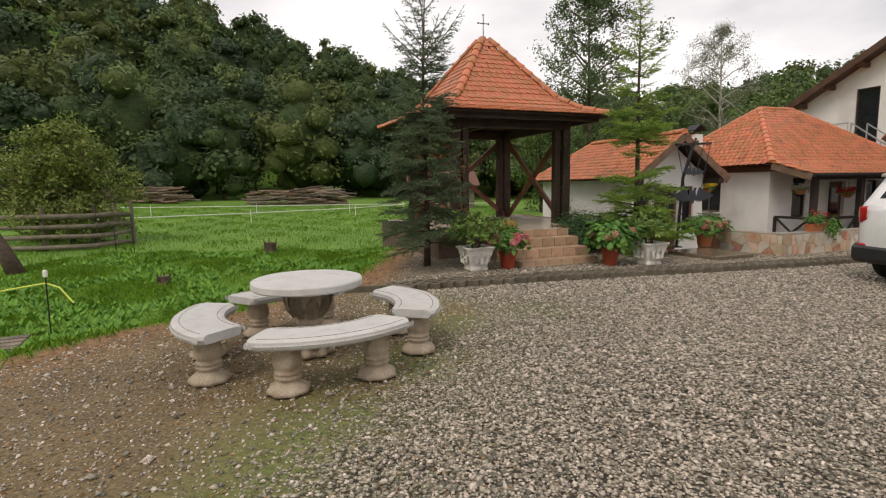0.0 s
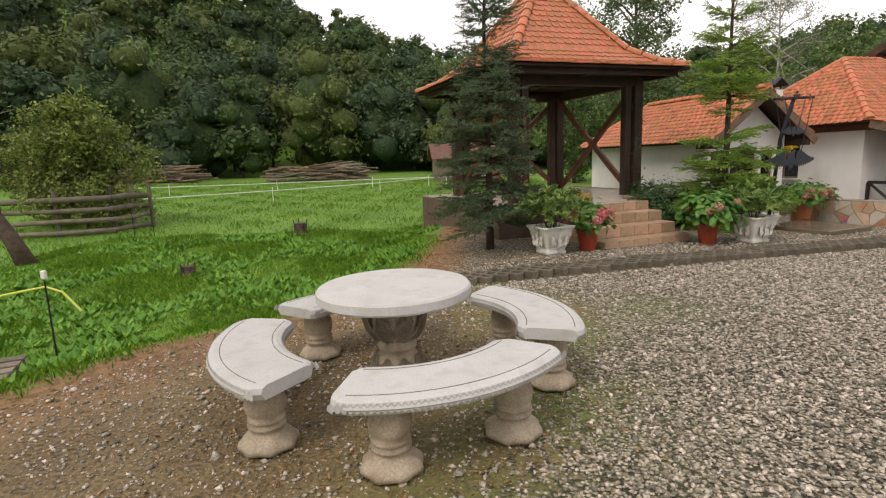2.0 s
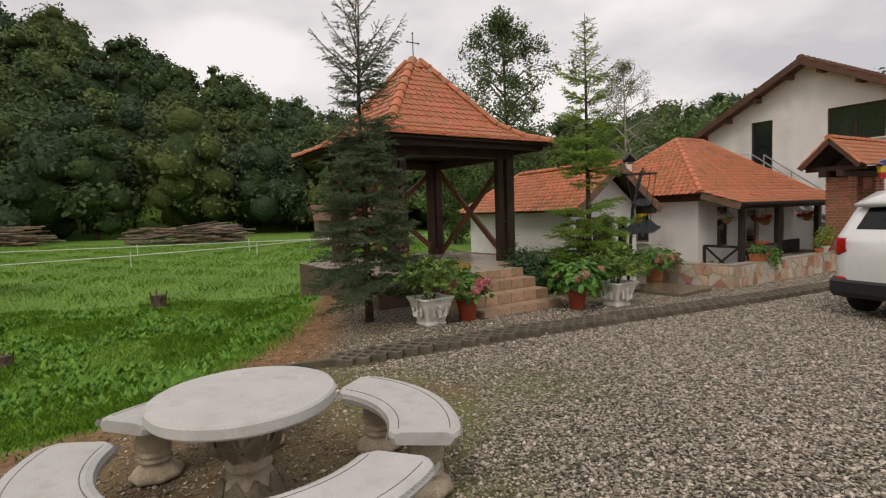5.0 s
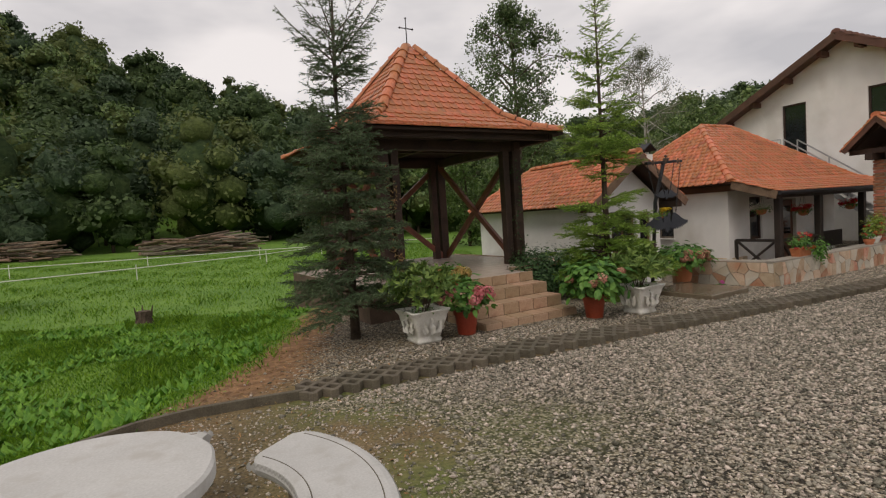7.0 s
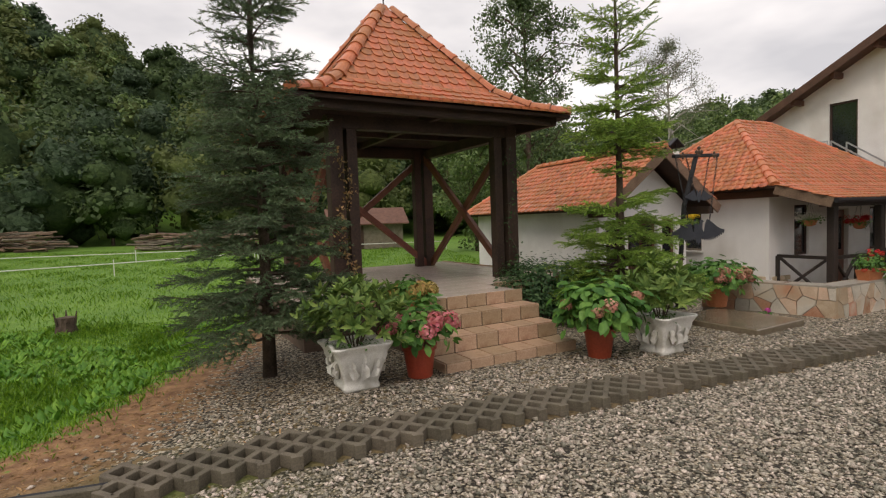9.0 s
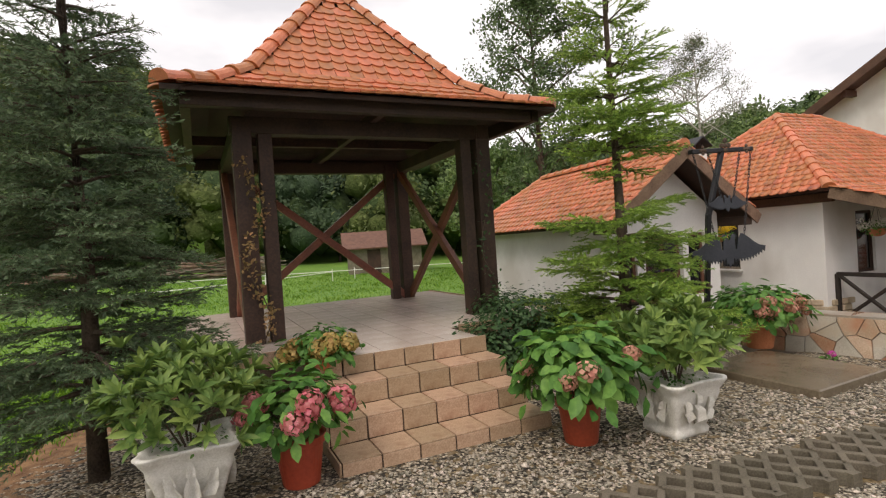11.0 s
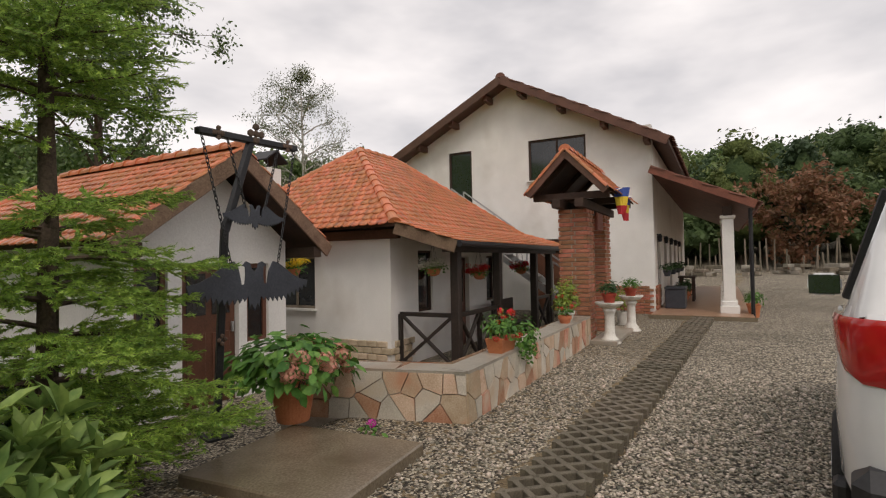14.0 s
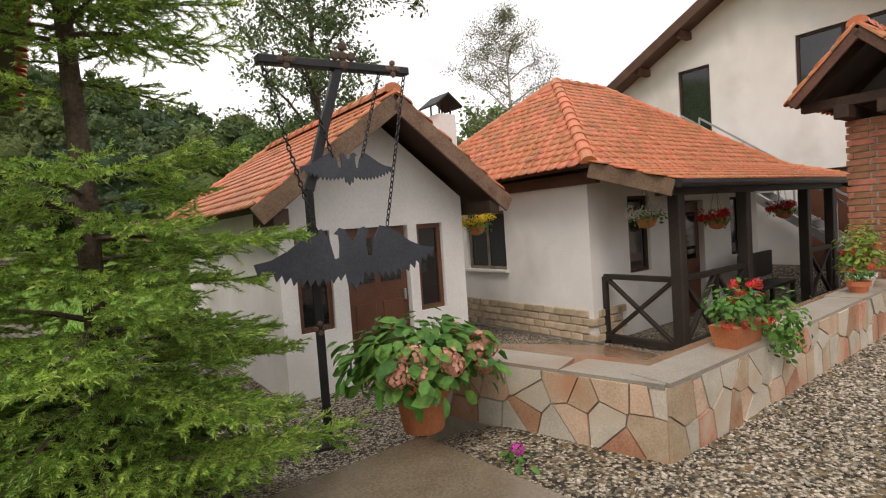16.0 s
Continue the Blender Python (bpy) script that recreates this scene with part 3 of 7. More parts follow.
def slab_face(bm, pts, th):
    """A roof deck of some thickness under a face."""
    top = [bm.verts.new(p) for p in pts]
    bot = [bm.verts.new((p[0], p[1], p[2] - th)) for p in pts]
    bm.faces.new(top)
    bm.faces.new(bot[::-1])
    for k in range(len(pts)):
        bm.faces.new((top[k], top[(k + 1) % len(pts)], bot[(k + 1) % len(pts)], bot[k]))


# ---- gazebo ----
GZ, GZ_ROT, GZ_FLOOR = (1.18, 13.45), 21.0, 0.62


def gazebo():
    g = thing("gazebo", *GZ, 0.0, GZ_ROT, "open wooden gazebo with an orange tiled tent roof and a cross", "gazebo")
    F, hp = GZ_FLOOR, 1.48
    lw = boxes(((0, 0.0, F / 2 - 0.24), (4.4, 4.4, F + 0.40)), ((-0.32, -2.55, F / 2 - 0.244), (1.76, 0.76, F + 0.392)))
    part("platform", lw, M_BASE, g, "tiled raised platform")
    # floor tiles
    tm = bpy.data.meshes.new("floor_tile")
    bm = boxes(((0, 0, 0), (0.332, 0.332, 0.012)))
    bm.to_mesh(tm)
    bm.free()
    tm.materials.append(M_FLOORT)
    for i in range(13):
        for j in range(-2, 13):
            if j < 0 and not 3 <= i <= 7:
                continue
            o = new("floor_tile", tm)
            o.parent = g
            o.location = (-2.03 + i * 0.339, -2.03 + j * 0.339, F - 0.034)
    # posts, in pairs of squared timbers
    for sx in (-1, 1):
        for sy in (-1, 1):
            part("post", beam_bm((sx * hp, sy * hp, F - 0.03), (sx * hp, sy * hp, 3.03), 0.20), M_WOOD, g)
            part("post", beam_bm((sx * (hp - 0.24), sy * (hp - 0.02), F - 0.03), (sx * (hp - 0.24), sy * (hp - 0.02), 3.03), 0.15, 0.16), M_WOOD, g)
    # ring beam, eave beam and fascia
    for k in range(4):
        m = Matrix.Rotation(k * math.pi / 2, 4, "Z")
        for nm, y, z, w, h, ln, mt in (("beam", -hp, 2.96, 0.16, 0.18, 3.2, M_WOOD), ("eave_beam", -2.0, 3.1, 0.1, 0.17, 4.1, M_WOOD)):
            b = beam_bm((-ln / 2, y, z), (ln / 2 - 0.12, y, z), w, h)
            bmesh.ops.transform(b, matrix=m, verts=b.verts)
            part(nm, b, mt, g)
        # crossed braces on the three closed sides
        if k:
            for s in (-1, 1):
                b = beam_bm((-s * (hp - 0.06), -hp + s * 0.045, F + 0.02), (s * (hp - 0.06), -hp + s * 0.045, 2.9), 0.085, 0.12)
                bmesh.ops.transform(b, matrix=m, verts=b.verts)
                part("brace", b, M_BRACE, g, "red-brown stained brace")
    # roof: a flared tent
    prof = [(2.2, 3.16), (1.75, 3.32), (1.32, 3.62), (0.11, 5.18)]
    bm = bmesh.new()
    for k in range(4):
        m = Matrix.Rotation(k * math.pi / 2, 4, "Z")
        for (w0, z0), (w1, z1) in zip(prof, prof[1:]):
            slab_face(bm, [m @ Vector(p) for p in ((-w0, -w0, z0), (w0, -w0, z0), (w1, -w1, z1), (-w1, -w1, z1))], 0.05)
            part("roof_deck", bm, M_WOOD, g)
            bm = bmesh.new()
    bm.free()
    for k in range(4):
        m = Matrix.Rotation(k * math.pi / 4, 4, "Z")
        b = beam_bm((0, -1.95 * (1.4 if k % 2 else 1), 3.09), (0, 1.95 * (1.4 if k % 2 else 1), 3.09), 0.08, 0.12) if k in (0, 2) else None
        if b:
            bmesh.ops.transform(b, matrix=m, verts=b.verts)
            part("rafter", b, M_WOOD, g)
    tm = tile_mesh("roof_tile", 0.168, 0.25, 0.02, M_TILE)
    rest = []
    for k in range(4):
        m = Matrix.Rotation(k * math.pi / 2, 4, "Z")
        poses = []
        for (w0, z0), (w1, z1) in zip(prof, prof[1:]):
            poses += face_tiles((-w0, -w0, z0), (w0, -w0, z0), (-w1, -w1, z1), (w1, -w1, z1), 0.175, 0.16)
        if k == 0:
            for q in poses[:300]:
                o = new("roof_tile", tm)
                o.parent = g
                o.matrix_basis = q
            rest += poses[300:]
        else:
            rest += [m @ q for q in poses]
    join_tiles("roof_tile_field", rest, 0.168, 0.25, 0.02, M_TILES, g)
    mesh = None
    for k in range(4):
        m = Matrix.Rotation(k * math.pi / 2, 4, "Z")
        for (w0, z0), (w1, z1) in zip(prof, prof[1:]):
            mesh = ridge_line(g, m @ Vector((w0, -w0, z0 + 0.03)), m @ Vector((w1, -w1, z1 + 0.03)), M_TILE, 0.105, 0.28, mesh)
    part("finial", lathe([(0.16, 5.08), (0.17, 5.16), (0.1, 5.25), (0.05, 5.32)], 14), M_TERRA, g)
    bm = bmesh.new()
    tube(bm, [(0, 0, 5.25), (0, 0, 5.85)], [0.014, 0.011], 6)
    tube(bm, [(-0.15, 0, 5.64), (0.15, 0, 5.64)], [0.011, 0.011], 6)
    for p in ((-0.15, 0, 5.64), (0.15, 0, 5.64), (0, 0, 5.85)):
        bmesh.ops.create_icosphere(bm, subdivisions=1, radius=0.025, matrix=Matrix.Translation(p))
    part("cross", bm, M_METAL, g, "small black iron cross")
    return g


gazebo()


def steps():
    """Four tiled steps up to the gazebo's floor."""
    m = pose(*GZ, 0, 0, 0, GZ_ROT)
    t = thing("steps", *GZ, 0, GZ_ROT, "wide steps clad in tan ceramic tiles, wet", "steps")
    x0, x1, base = -1.2, 0.56, -0.08
    rise = (GZ_FLOOR - base) / 4
    tread = 0.33
    yf = -2.95
    part("core", boxes(*[(((x0 + x1) / 2, yf - tread * (3 - i) / 2 + 0.02, base - 0.2 + (rise * (i + 1) + 0.2) / 2 - 0.014), (x1 - x0 - 0.02, tread * (3 - i) + 0.02 if i < 3 else 0.3, rise * (i + 1) + 0.2)) for i in range(3)]), M_STEPJOINT, t)
    n = 6
    w = (x1 - x0) / n
    riser, top = bpy.data.meshes.new("riser_tile"), bpy.data.meshes.new("tread_tile")
    b = boxes(((0, 0, 0), (w - 0.014, 0.014, rise - 0.018)), bevel=0.002)
    b.to_mesh(riser)
    b.free()
    b = boxes(((0, 0, 0), (w - 0.012, tread - 0.010, 0.014)), bevel=0.002)
    b.to_mesh(top)
    b.free()
    riser.materials.append(M_STEP)
    top.materials.append(M_STEP)
    for i in range(4):
        y = yf - tread * (3 - i)
        for j in range(n):
            o = new("riser_tile", riser)
            o.parent, o.location = t, (x0 + (j + 0.5) * w, y, base + rise * (i + 0.5) - 0.006)
            if i < 3:
                o = new("tread_tile", top)
                o.parent, o.location = t, (x0 + (j + 0.5) * w, y + tread / 2 - 0.008, base + rise * (i + 1) - 0.007)
    side = bpy.data.meshes.new("side_tile")
    b = boxes(((0, 0, 0), (0.014, tread - 0.008, rise - 0.01)), bevel=0.002)
    b.to_mesh(side)
    b.free()
    side.materials.append(M_STEP)
    for i in range(3):
        for k in range(i + 1):
            for s in (x0 - 0.006, x1 + 0.006):
                o = new("side_tile", side)
                o.parent, o.location = t, (s, yf - tread * (3 - i) + tread / 2, base + rise * (k + 0.5) - 0.006)
    # the platform's front and right rim
    rim = bpy.data.meshes.new("rim_tile")
    b = boxes(((0, 0, 0), (0.30, 0.014, 0.15)), bevel=0.002)
    b.to_mesh(rim)
    b.free()
    rim.materials.append(M_STEP)
    for i in range(14):
        xx = -2.03 + i * 0.312
        if xx < x0 - 0.1 or xx > x1 + 0.1:
            o = new("rim_tile", rim)
            o.parent, o.location = t, (xx, -2.21, GZ_FLOOR - 0.08)
        o = new("rim_tile", rim)
        o.parent, o.location, o.rotation_euler = t, (2.21, xx, GZ_FLOOR - 0.08), (0, 0, math.pi / 2)
    return t


steps()


# ---- small houses ----
def wall_with_holes(name, length, height, thick, holes, material, parent, m, label=""):
    """A wall from 0 to length along x, 0 to height along z, thickness into +y, with square holes (x0, x1, z0, z1)."""
    xs = sorted({0.0, length, *[h[0] for h in holes], *[h[1] for h in holes]})
    zs = sorted({0.0, height, *[h[2] for h in holes], *[h[3] for h in holes]})
    bm = bmesh.new()
    def solid(i, k):
        if i < 0 or k < 0 or i >= len(xs) - 1 or k >= len(zs) - 1:
            return False
        cx, cz = (xs[i] + xs[i + 1]) / 2, (zs[k] + zs[k + 1]) / 2
        return not any(h[0] < cx < h[1] and h[2] < cz < h[3] for h in holes)
    cache = {}
    def vert(x, y, z):
        key = (round(x, 4), round(y, 4), round(z, 4))
        if key not in cache:
            cache[key] = bm.verts.new(m @ Vector((x, y, z)))
        return cache[key]
    for i in range(len(xs) - 1):
        for k in range(len(zs) - 1):
            if not solid(i, k):
                continue
            a, b, c, d = xs[i], xs[i + 1], zs[k], zs[k + 1]
            bm.faces.new([vert(a, 0, c), vert(b, 0, c), vert(b, 0, d), vert(a, 0, d)])
            bm.faces.new([vert(a, thick, d), vert(b, thick, d), vert(b, thick, c), vert(a, thick, c)])
            for di, dk, q in ((-1, 0, ((a, c), (a, d))), (1, 0, ((b, d), (b, c))), (0, -1, ((b, c), (a, c))), (0, 1, ((a, d), (b, d)))):
                if not solid(i + di, k + dk):
                    (px, pz), (qx, qz) = q
                    bm.faces.new([vert(px, 0, pz), vert(qx, 0, qz), vert(qx, thick, qz), vert(px, thick, pz)])
    return part(name, bm, material, parent, label)


def window(parent, m, x0, x1, z0, z1, frame_mat, fw=0.05, depth=0.08, panes=1, sill=False, name="window"):
    """A frame with panes in a wall's hole; m is the wall's pose."""
    bm = bmesh.new()
    for c, s in ((((x0 + x1) / 2, depth, z0 + fw / 2), (x1 - x0, 0.06, fw)), (((x0 + x1) / 2, depth, z1 - fw / 2), (x1 - x0, 0.06, fw)),
                 ((x0 + fw / 2, depth, (z0 + z1) / 2), (fw, 0.06, z1 - z0 - 2 * fw)), ((x1 - fw / 2, depth, (z0 + z1) / 2), (fw, 0.06, z1 - z0 - 2 * fw))):
        box(bm, c, s)
    for k in range(1, panes):
        box(bm, (x0 + (x1 - x0) * k / panes, depth, (z0 + z1) / 2), (fw * 0.8, 0.05, z1 - z0 - 2 * fw))
    bmesh.ops.transform(bm, matrix=m, verts=bm.verts)
    fr = part(name, bm, frame_mat, parent)
    bm = boxes((((x0 + x1) / 2, depth + 0.005, (z0 + z1) / 2), (x1 - x0 - 2 * fw, 0.012, z1 - z0 - 2 * fw)))
    bmesh.ops.transform(bm, matrix=m, verts=bm.verts)
    part("pane", bm, M_GLASS, fr)
    if sill:
        bm = boxes((((x0 + x1) / 2, -0.03, z0 - 0.02), (x1 - x0 + 0.1, 0.1, 0.035)))
        bmesh.ops.transform(bm, matrix=m, verts=bm.verts)
        part("sill", bm, M_PLASTER, fr)
    return fr


YARD = -0.48


def house_one():
    """The small gabled house: gable to the yard."""
    h = thing("gabled_cottage", *uv(0.40, 3.4), 0, UANG, "small white plastered cottage with an orange tiled gable roof", "house")
    hw, b0, b1 = 1.28, 0.5, 5.2
    t = 0.22
    m = Matrix.Translation((-hw, b0, YARD))
    zz = -YARD
    holes = [(0.80, 1.67, 0.0, 1.42 + zz), (1.81, 2.21, 0.30 + zz, 1.42 + zz), (0.19, 0.61, 0.28 + zz, 1.42 + zz)]
    wall_with_holes("wall", 2 * hw, 1.75 + zz, t, holes, M_PLASTER, h, m)
    for x, mm in ((-hw, Matrix.Translation((-hw + 0.0, b1, YARD)) @ Matrix.Rotation(-math.pi / 2, 4, "Z")), (hw, Matrix.Translation((hw, b0 + t, YARD)) @ Matrix.Rotation(math.pi / 2, 4, "Z"))):
        wall_with_holes("wall", b1 - b0 - t, 1.78 + zz, t, [], M_PLASTER, h, mm)
    wall_with_holes("wall", 2 * hw, 1.75 + zz, t, [], M_PLASTER, h, Matrix.Translation((-hw, b1, YARD)))
    bm = bmesh.new()
    v = [bm.verts.new(p) for p in ((-hw, b0, 1.75), (hw, b0, 1.75), (0, b0, 2.72), (-hw, b0 + 0.18, 1.75), (hw, b0 + 0.18, 1.75), (0, b0 + 0.18, 2.72))]
    for f in ((0, 1, 2), (5, 4, 3), (0, 3, 4, 1), (1, 4, 5, 2), (2, 5, 3, 0)):
        bm.faces.new([v[k] for k in f])
    part("gable", bm, M_PLASTER, h)
    window(h, m, 1.81, 2.21, 0.30 + zz, 1.42 + zz, M_DOOR, 0.06)
    window(h, m, 0.19, 0.61, 0.28 + zz, 1.42 + zz, M_DOOR, 0.06)
    d = part("door", boxes(((-hw + 1.235, b0 + 0.1, YARD + 0.95), (0.85, 0.05, 1.9)), bevel=0.004), M_DOOR, h, "brown wooden door with glazed panes")
    for k in (-1, 1):
        part("pane", boxes(((-hw + 1.235 + k * 0.19, b0 + 0.068, 1.02), (0.28, 0.012, 0.55))), M_GLASS, d)
        part("panel", boxes(((-hw + 1.235 + k * 0.19, b0 + 0.07, 0.2), (0.28, 0.02, 0.6)), bevel=0.006), M_DOOR, d)
    part("handle", boxes(((-hw + 1.6, b0 + 0.05, 0.55), (0.03, 0.05, 0.14)), bevel=0.006), M_GALV, d)
    # roof
    ew, ez, rz, v0, v1 = 1.62, 1.70, 2.90, -0.05, 5.5
    rb = v1 - 1.3
    for q in ([(-ew, v0, ez), (0, v0, rz), (0, rb, rz), (-ew, v1, ez)], [(0, v0, rz), (ew, v0, ez), (ew, v1, ez), (0, rb, rz)], [(-ew, v1, ez), (0, rb, rz), (ew, v1, ez)]):
        bm = bmesh.new()
        slab_face(bm, q, 0.07)
        part("roof_deck", bm, M_WOOD, h)
    poses = face_tiles((-ew, v1, ez), (-ew, v0, ez), (0, rb, rz), (0, v0, rz), 0.18, 0.17)
    poses += face_tiles((ew, v0, ez), (ew, v1, ez), (0, v0, rz), (0, rb, rz), 0.18, 0.17)
    poses += face_tiles((ew, v1, ez), (-ew, v1, ez), (0.02, rb, rz), (-0.02, rb, rz), 0.18, 0.17)
    join_tiles("roof_tile_field", poses, 0.177, 0.26, 0.02, M_TILES, h)
    mesh = ridge_line(h, (0, v0, rz + 0.02), (0, rb, rz + 0.02), M_TILE, 0.11, 0.3)
    ridge_line(h, (-ew, v1, ez), (0, rb, rz), M_TILE, 0.11, 0.3, mesh)
    ridge_line(h, (ew, v1, ez), (0, rb, rz), M_TILE, 0.11, 0.3, mesh)
    ridge_line(h, (-ew, v0 + 0.03, ez), (0, v0 + 0.03, rz), M_TILE, 0.06, 0.3)
    ridge_line(h, (ew, v0 + 0.03, ez), (0, v0 + 0.03, rz), M_TILE, 0.06, 0.3)
    for s in (-1, 1):
        part("barge_board", beam_bm((s * (ew + 0.02), v0 - 0.02, ez - 0.11), (0, v0 - 0.02, rz - 0.10), 0.035, 0.2), M_BARGE, h, "weathered brown barge board")
        part("corbel", beam_bm((s * (hw + 0.12), v0, ez - 0.12), (s * (hw + 0.12), b0 + 0.1, ez - 0.12), 0.16, 0.16), M_WOOD, h)
    return h


house_one()


def chimney():
    c = thing("chimney", *uv(1.90, 4.5), 1.58, UANG, "white plastered chimney with a small metal hood", "chimney")
    part("shaft", boxes(((0, 0, 0.65), (0.3, 0.3, 1.5))), M_PLASTER, c)
    bm = bmesh.new()
    for s in (-1, 1):
        slab_face(bm, [(s * 0.24, -0.22, 1.52), (s * 0.24, 0.22, 1.52), (0, 0.22, 1.70), (0, -0.22, 1.70)], 0.025)
    for sx in (-1, 1):
        for sy in (-1, 1):
            beam(bm, (sx * 0.1, sy * 0.1, 1.38), (sx * 0.1, sy * 0.1, 1.58), 0.02, 0.02, 0)
    part("hood", bm, M_METAL, c)


chimney()


def house_two():
    """The low house with a hipped roof that runs out over a porch."""
    h = thing("hipped_cottage", *uv(3.16, 2.94), 0, UANG, "low white cottage with a hipped orange roof over its porch", "house")
    L, D, zz = 5.24, 4.16, -YARD
    t = 0.25
    top = 1.96
    m = Matrix.Translation((0, 0, YARD))
    holes = [(0.92, 1.48, 0.46 + zz, 1.62 + zz), (2.45, 3.15, 0.0, 1.5 + zz), (4.13, 4.62, 0.44 + zz, 1.52 + zz)]
    wall_with_holes("wall", L, top + zz, t, holes, M_PLASTER, h, m)
    ml = Matrix.Translation((0, D, YARD)) @ Matrix.Rotation(-math.pi / 2, 4, "Z")
    hl = [(D - 2.7, D - 1.7, 0.56 + zz, 1.55 + zz)]
    wall_with_holes("wall", D - t, top + zz, t, hl, M_PLASTER, h, ml)
    wall_with_holes("wall", D - t, top + zz, t, [], M_PLASTER, h, Matrix.Translation((L, t, YARD)) @ Matrix.Rotation(math.pi / 2, 4, "Z"))
    wall_with_holes("wall", L, top + zz, t, [], M_PLASTER, h, Matrix.Translation((0, D, YARD)))
    window(h, m, *holes[0], M_WOOD, 0.05)
    window(h, m, *holes[2], M_WOOD, 0.05)
    window(h, ml, *hl[0], M_GREYWOOD, 0.05, panes=2, sill=True)
    d = part("door", boxes(((2.8, 0.12, YARD + 0.98), (0.68, 0.05, 1.94)), bevel=0.004), M_DOOR, h, "dark brown door")
    part("pane", boxes(((2.8, 0.09, 0.9), (0.4, 0.012, 0.8))), M_GLASS, d)
    part("frieze", boxes(((-0.02, D / 2 - 0.1, top - 0.07), (0.09, D + 0.2, 0.16))), M_FASCIA, h, "brown timber frieze")
    # roof
    e, ez, rz = 0.42, 2.0, 3.92
    a, b = (1.9, 2.06, rz), (3.34, 2.06, rz)
    fl, fr = (-e, -0.38, 2.05), (L + e, -0.38, 2.05)
    pl, pr = (-e + 0.25, -1.36, 1.72), (L + e + 0.55, -1.36, 1.72)
    bl, br = (-e, D + e, ez), (L + e, D + e, ez)
    for q in ((fl, fr, b, a), (pl, pr, fr, fl), (bl, fl, a), (fr, br, b), (br, bl, a, b)):
        bm = bmesh.new()
        slab_face(bm, q, 0.06)
        part("roof_deck", bm, M_WOOD, h)
    poses = face_tiles(pl, pr, fl, fr, 0.18, 0.165)
    poses += face_tiles(fl, fr, a, b, 0.18, 0.165)
    poses += face_tiles(bl, fl, a, a, 0.18, 0.165)
    poses += face_tiles(fr, br, b, b, 0.18, 0.165)
    poses += face_tiles(br, bl, b, a, 0.18, 0.165)
    join_tiles("roof_tile_field", poses, 0.177, 0.26, 0.02, M_TILES, h)
    mesh = ridge_line(h, a, b, M_TILE, 0.095, 0.3)
    for p, q in ((fl, a), (bl, a), (fr, b), (br, b), (pr, fr)):
        ridge_line(h, p, q, M_TILE, 0.095, 0.3, mesh)
    part("barge_board", beam_bm((pl[0] - 0.01, pl[1], pl[2] - 0.09), (fl[0] - 0.01, fl[1], fl[2] - 0.09), 0.04, 0.2), M_BARGE, h, "weathered brown barge board")
    part("barge_board", beam_bm((pr[0], pr[1], pr[2] - 0.1), (fr[0], fr[1], fr[2] - 0.1), 0.04, 0.2), M_WOOD, h)
    bm = bmesh.new()
    tube(bm, [(pl[0] - 0.02, pl[1] - 0.06, 1.68), (pr[0], pr[1] - 0.06, 1.68)], [0.055, 0.055], 8)
    part("gutter", bm, M_METAL, h, "black metal gutter")
    return h


house_two()


def porch():
    """Posts, beam and crossed rails of the low house's porch."""
    p = thing("porch_railing", *uv(3.16, 1.8), 0, UANG, "dark timber porch posts with crossed railings", "porch")
    z0 = -0.46
    us = (0.24, 2.05, 4.3, 5.5)
    for u in us:
        part("post", beam_bm((u, 0, z0), (u, 0, 1.60), 0.15, 0.15, 0.012), M_PORCHWOOD, p)
    part("beam", beam_bm((-0.1, 0, 1.62), (5.9, 0, 1.62), 0.15, 0.13), M_PORCHWOOD, p)
    spans = [((0.24, 1.1), (0.24, 0.06)), ((0.30, 0), (1.98, 0)), ((4.4, 0), (5.4, 0))]
    for (ax, ay), (bx, by) in spans:
        a0, b0 = Vector((ax, ay, z0 + 0.1)), Vector((bx, by, z0 + 0.1))
        up = Vector((0, 0, 0.86))
        part("rail", beam_bm(a0 + up, b0 + up, 0.08, 0.07), M_PORCHWOOD, p)
        part("rail", beam_bm(a0, b0, 0.08, 0.09), M_PORCHWOOD, p)
        n = 2 if (b0 - a0).length > 1.4 else 1
        for k in range(n):
            s0, s1 = a0.lerp(b0, k / n), a0.lerp(b0, (k + 1) / n)
            part("brace", beam_bm(s0, s1 + up, 0.06, 0.05), M_PORCHWOOD, p)
            part("brace", beam_bm(s1, s0 + up, 0.06, 0.05), M_PORCHWOOD, p)
            for q in (s0, s1):
                part("baluster", beam_bm(q - Vector((0, 0, 0.1)), q + up, 0.07, 0.07), M_PORCHWOOD, p)
    return p


porch()


def porch_bench():
    b = thing("porch_bench", *uv(7.2, 2.3), YARD, UANG, "dark wooden bench standing in the porch", "bench")
    part("seat", boxes(((0, 0, 0.42), (1.3, 0.4, 0.05)), bevel=0.006), M_PORCHWOOD, b)
    part("backrest", boxes(((0, 0.2, 0.75), (1.3, 0.04, 0.45)), bevel=0.006), M_PORCHWOOD, b)
    for x in (-0.6, 0.6):
        for y in (-0.16, 0.18):
            part("leg", boxes(((x, y, 0.2), (0.06, 0.06, 0.4))), M_PORCHWOOD, b)


porch_bench()


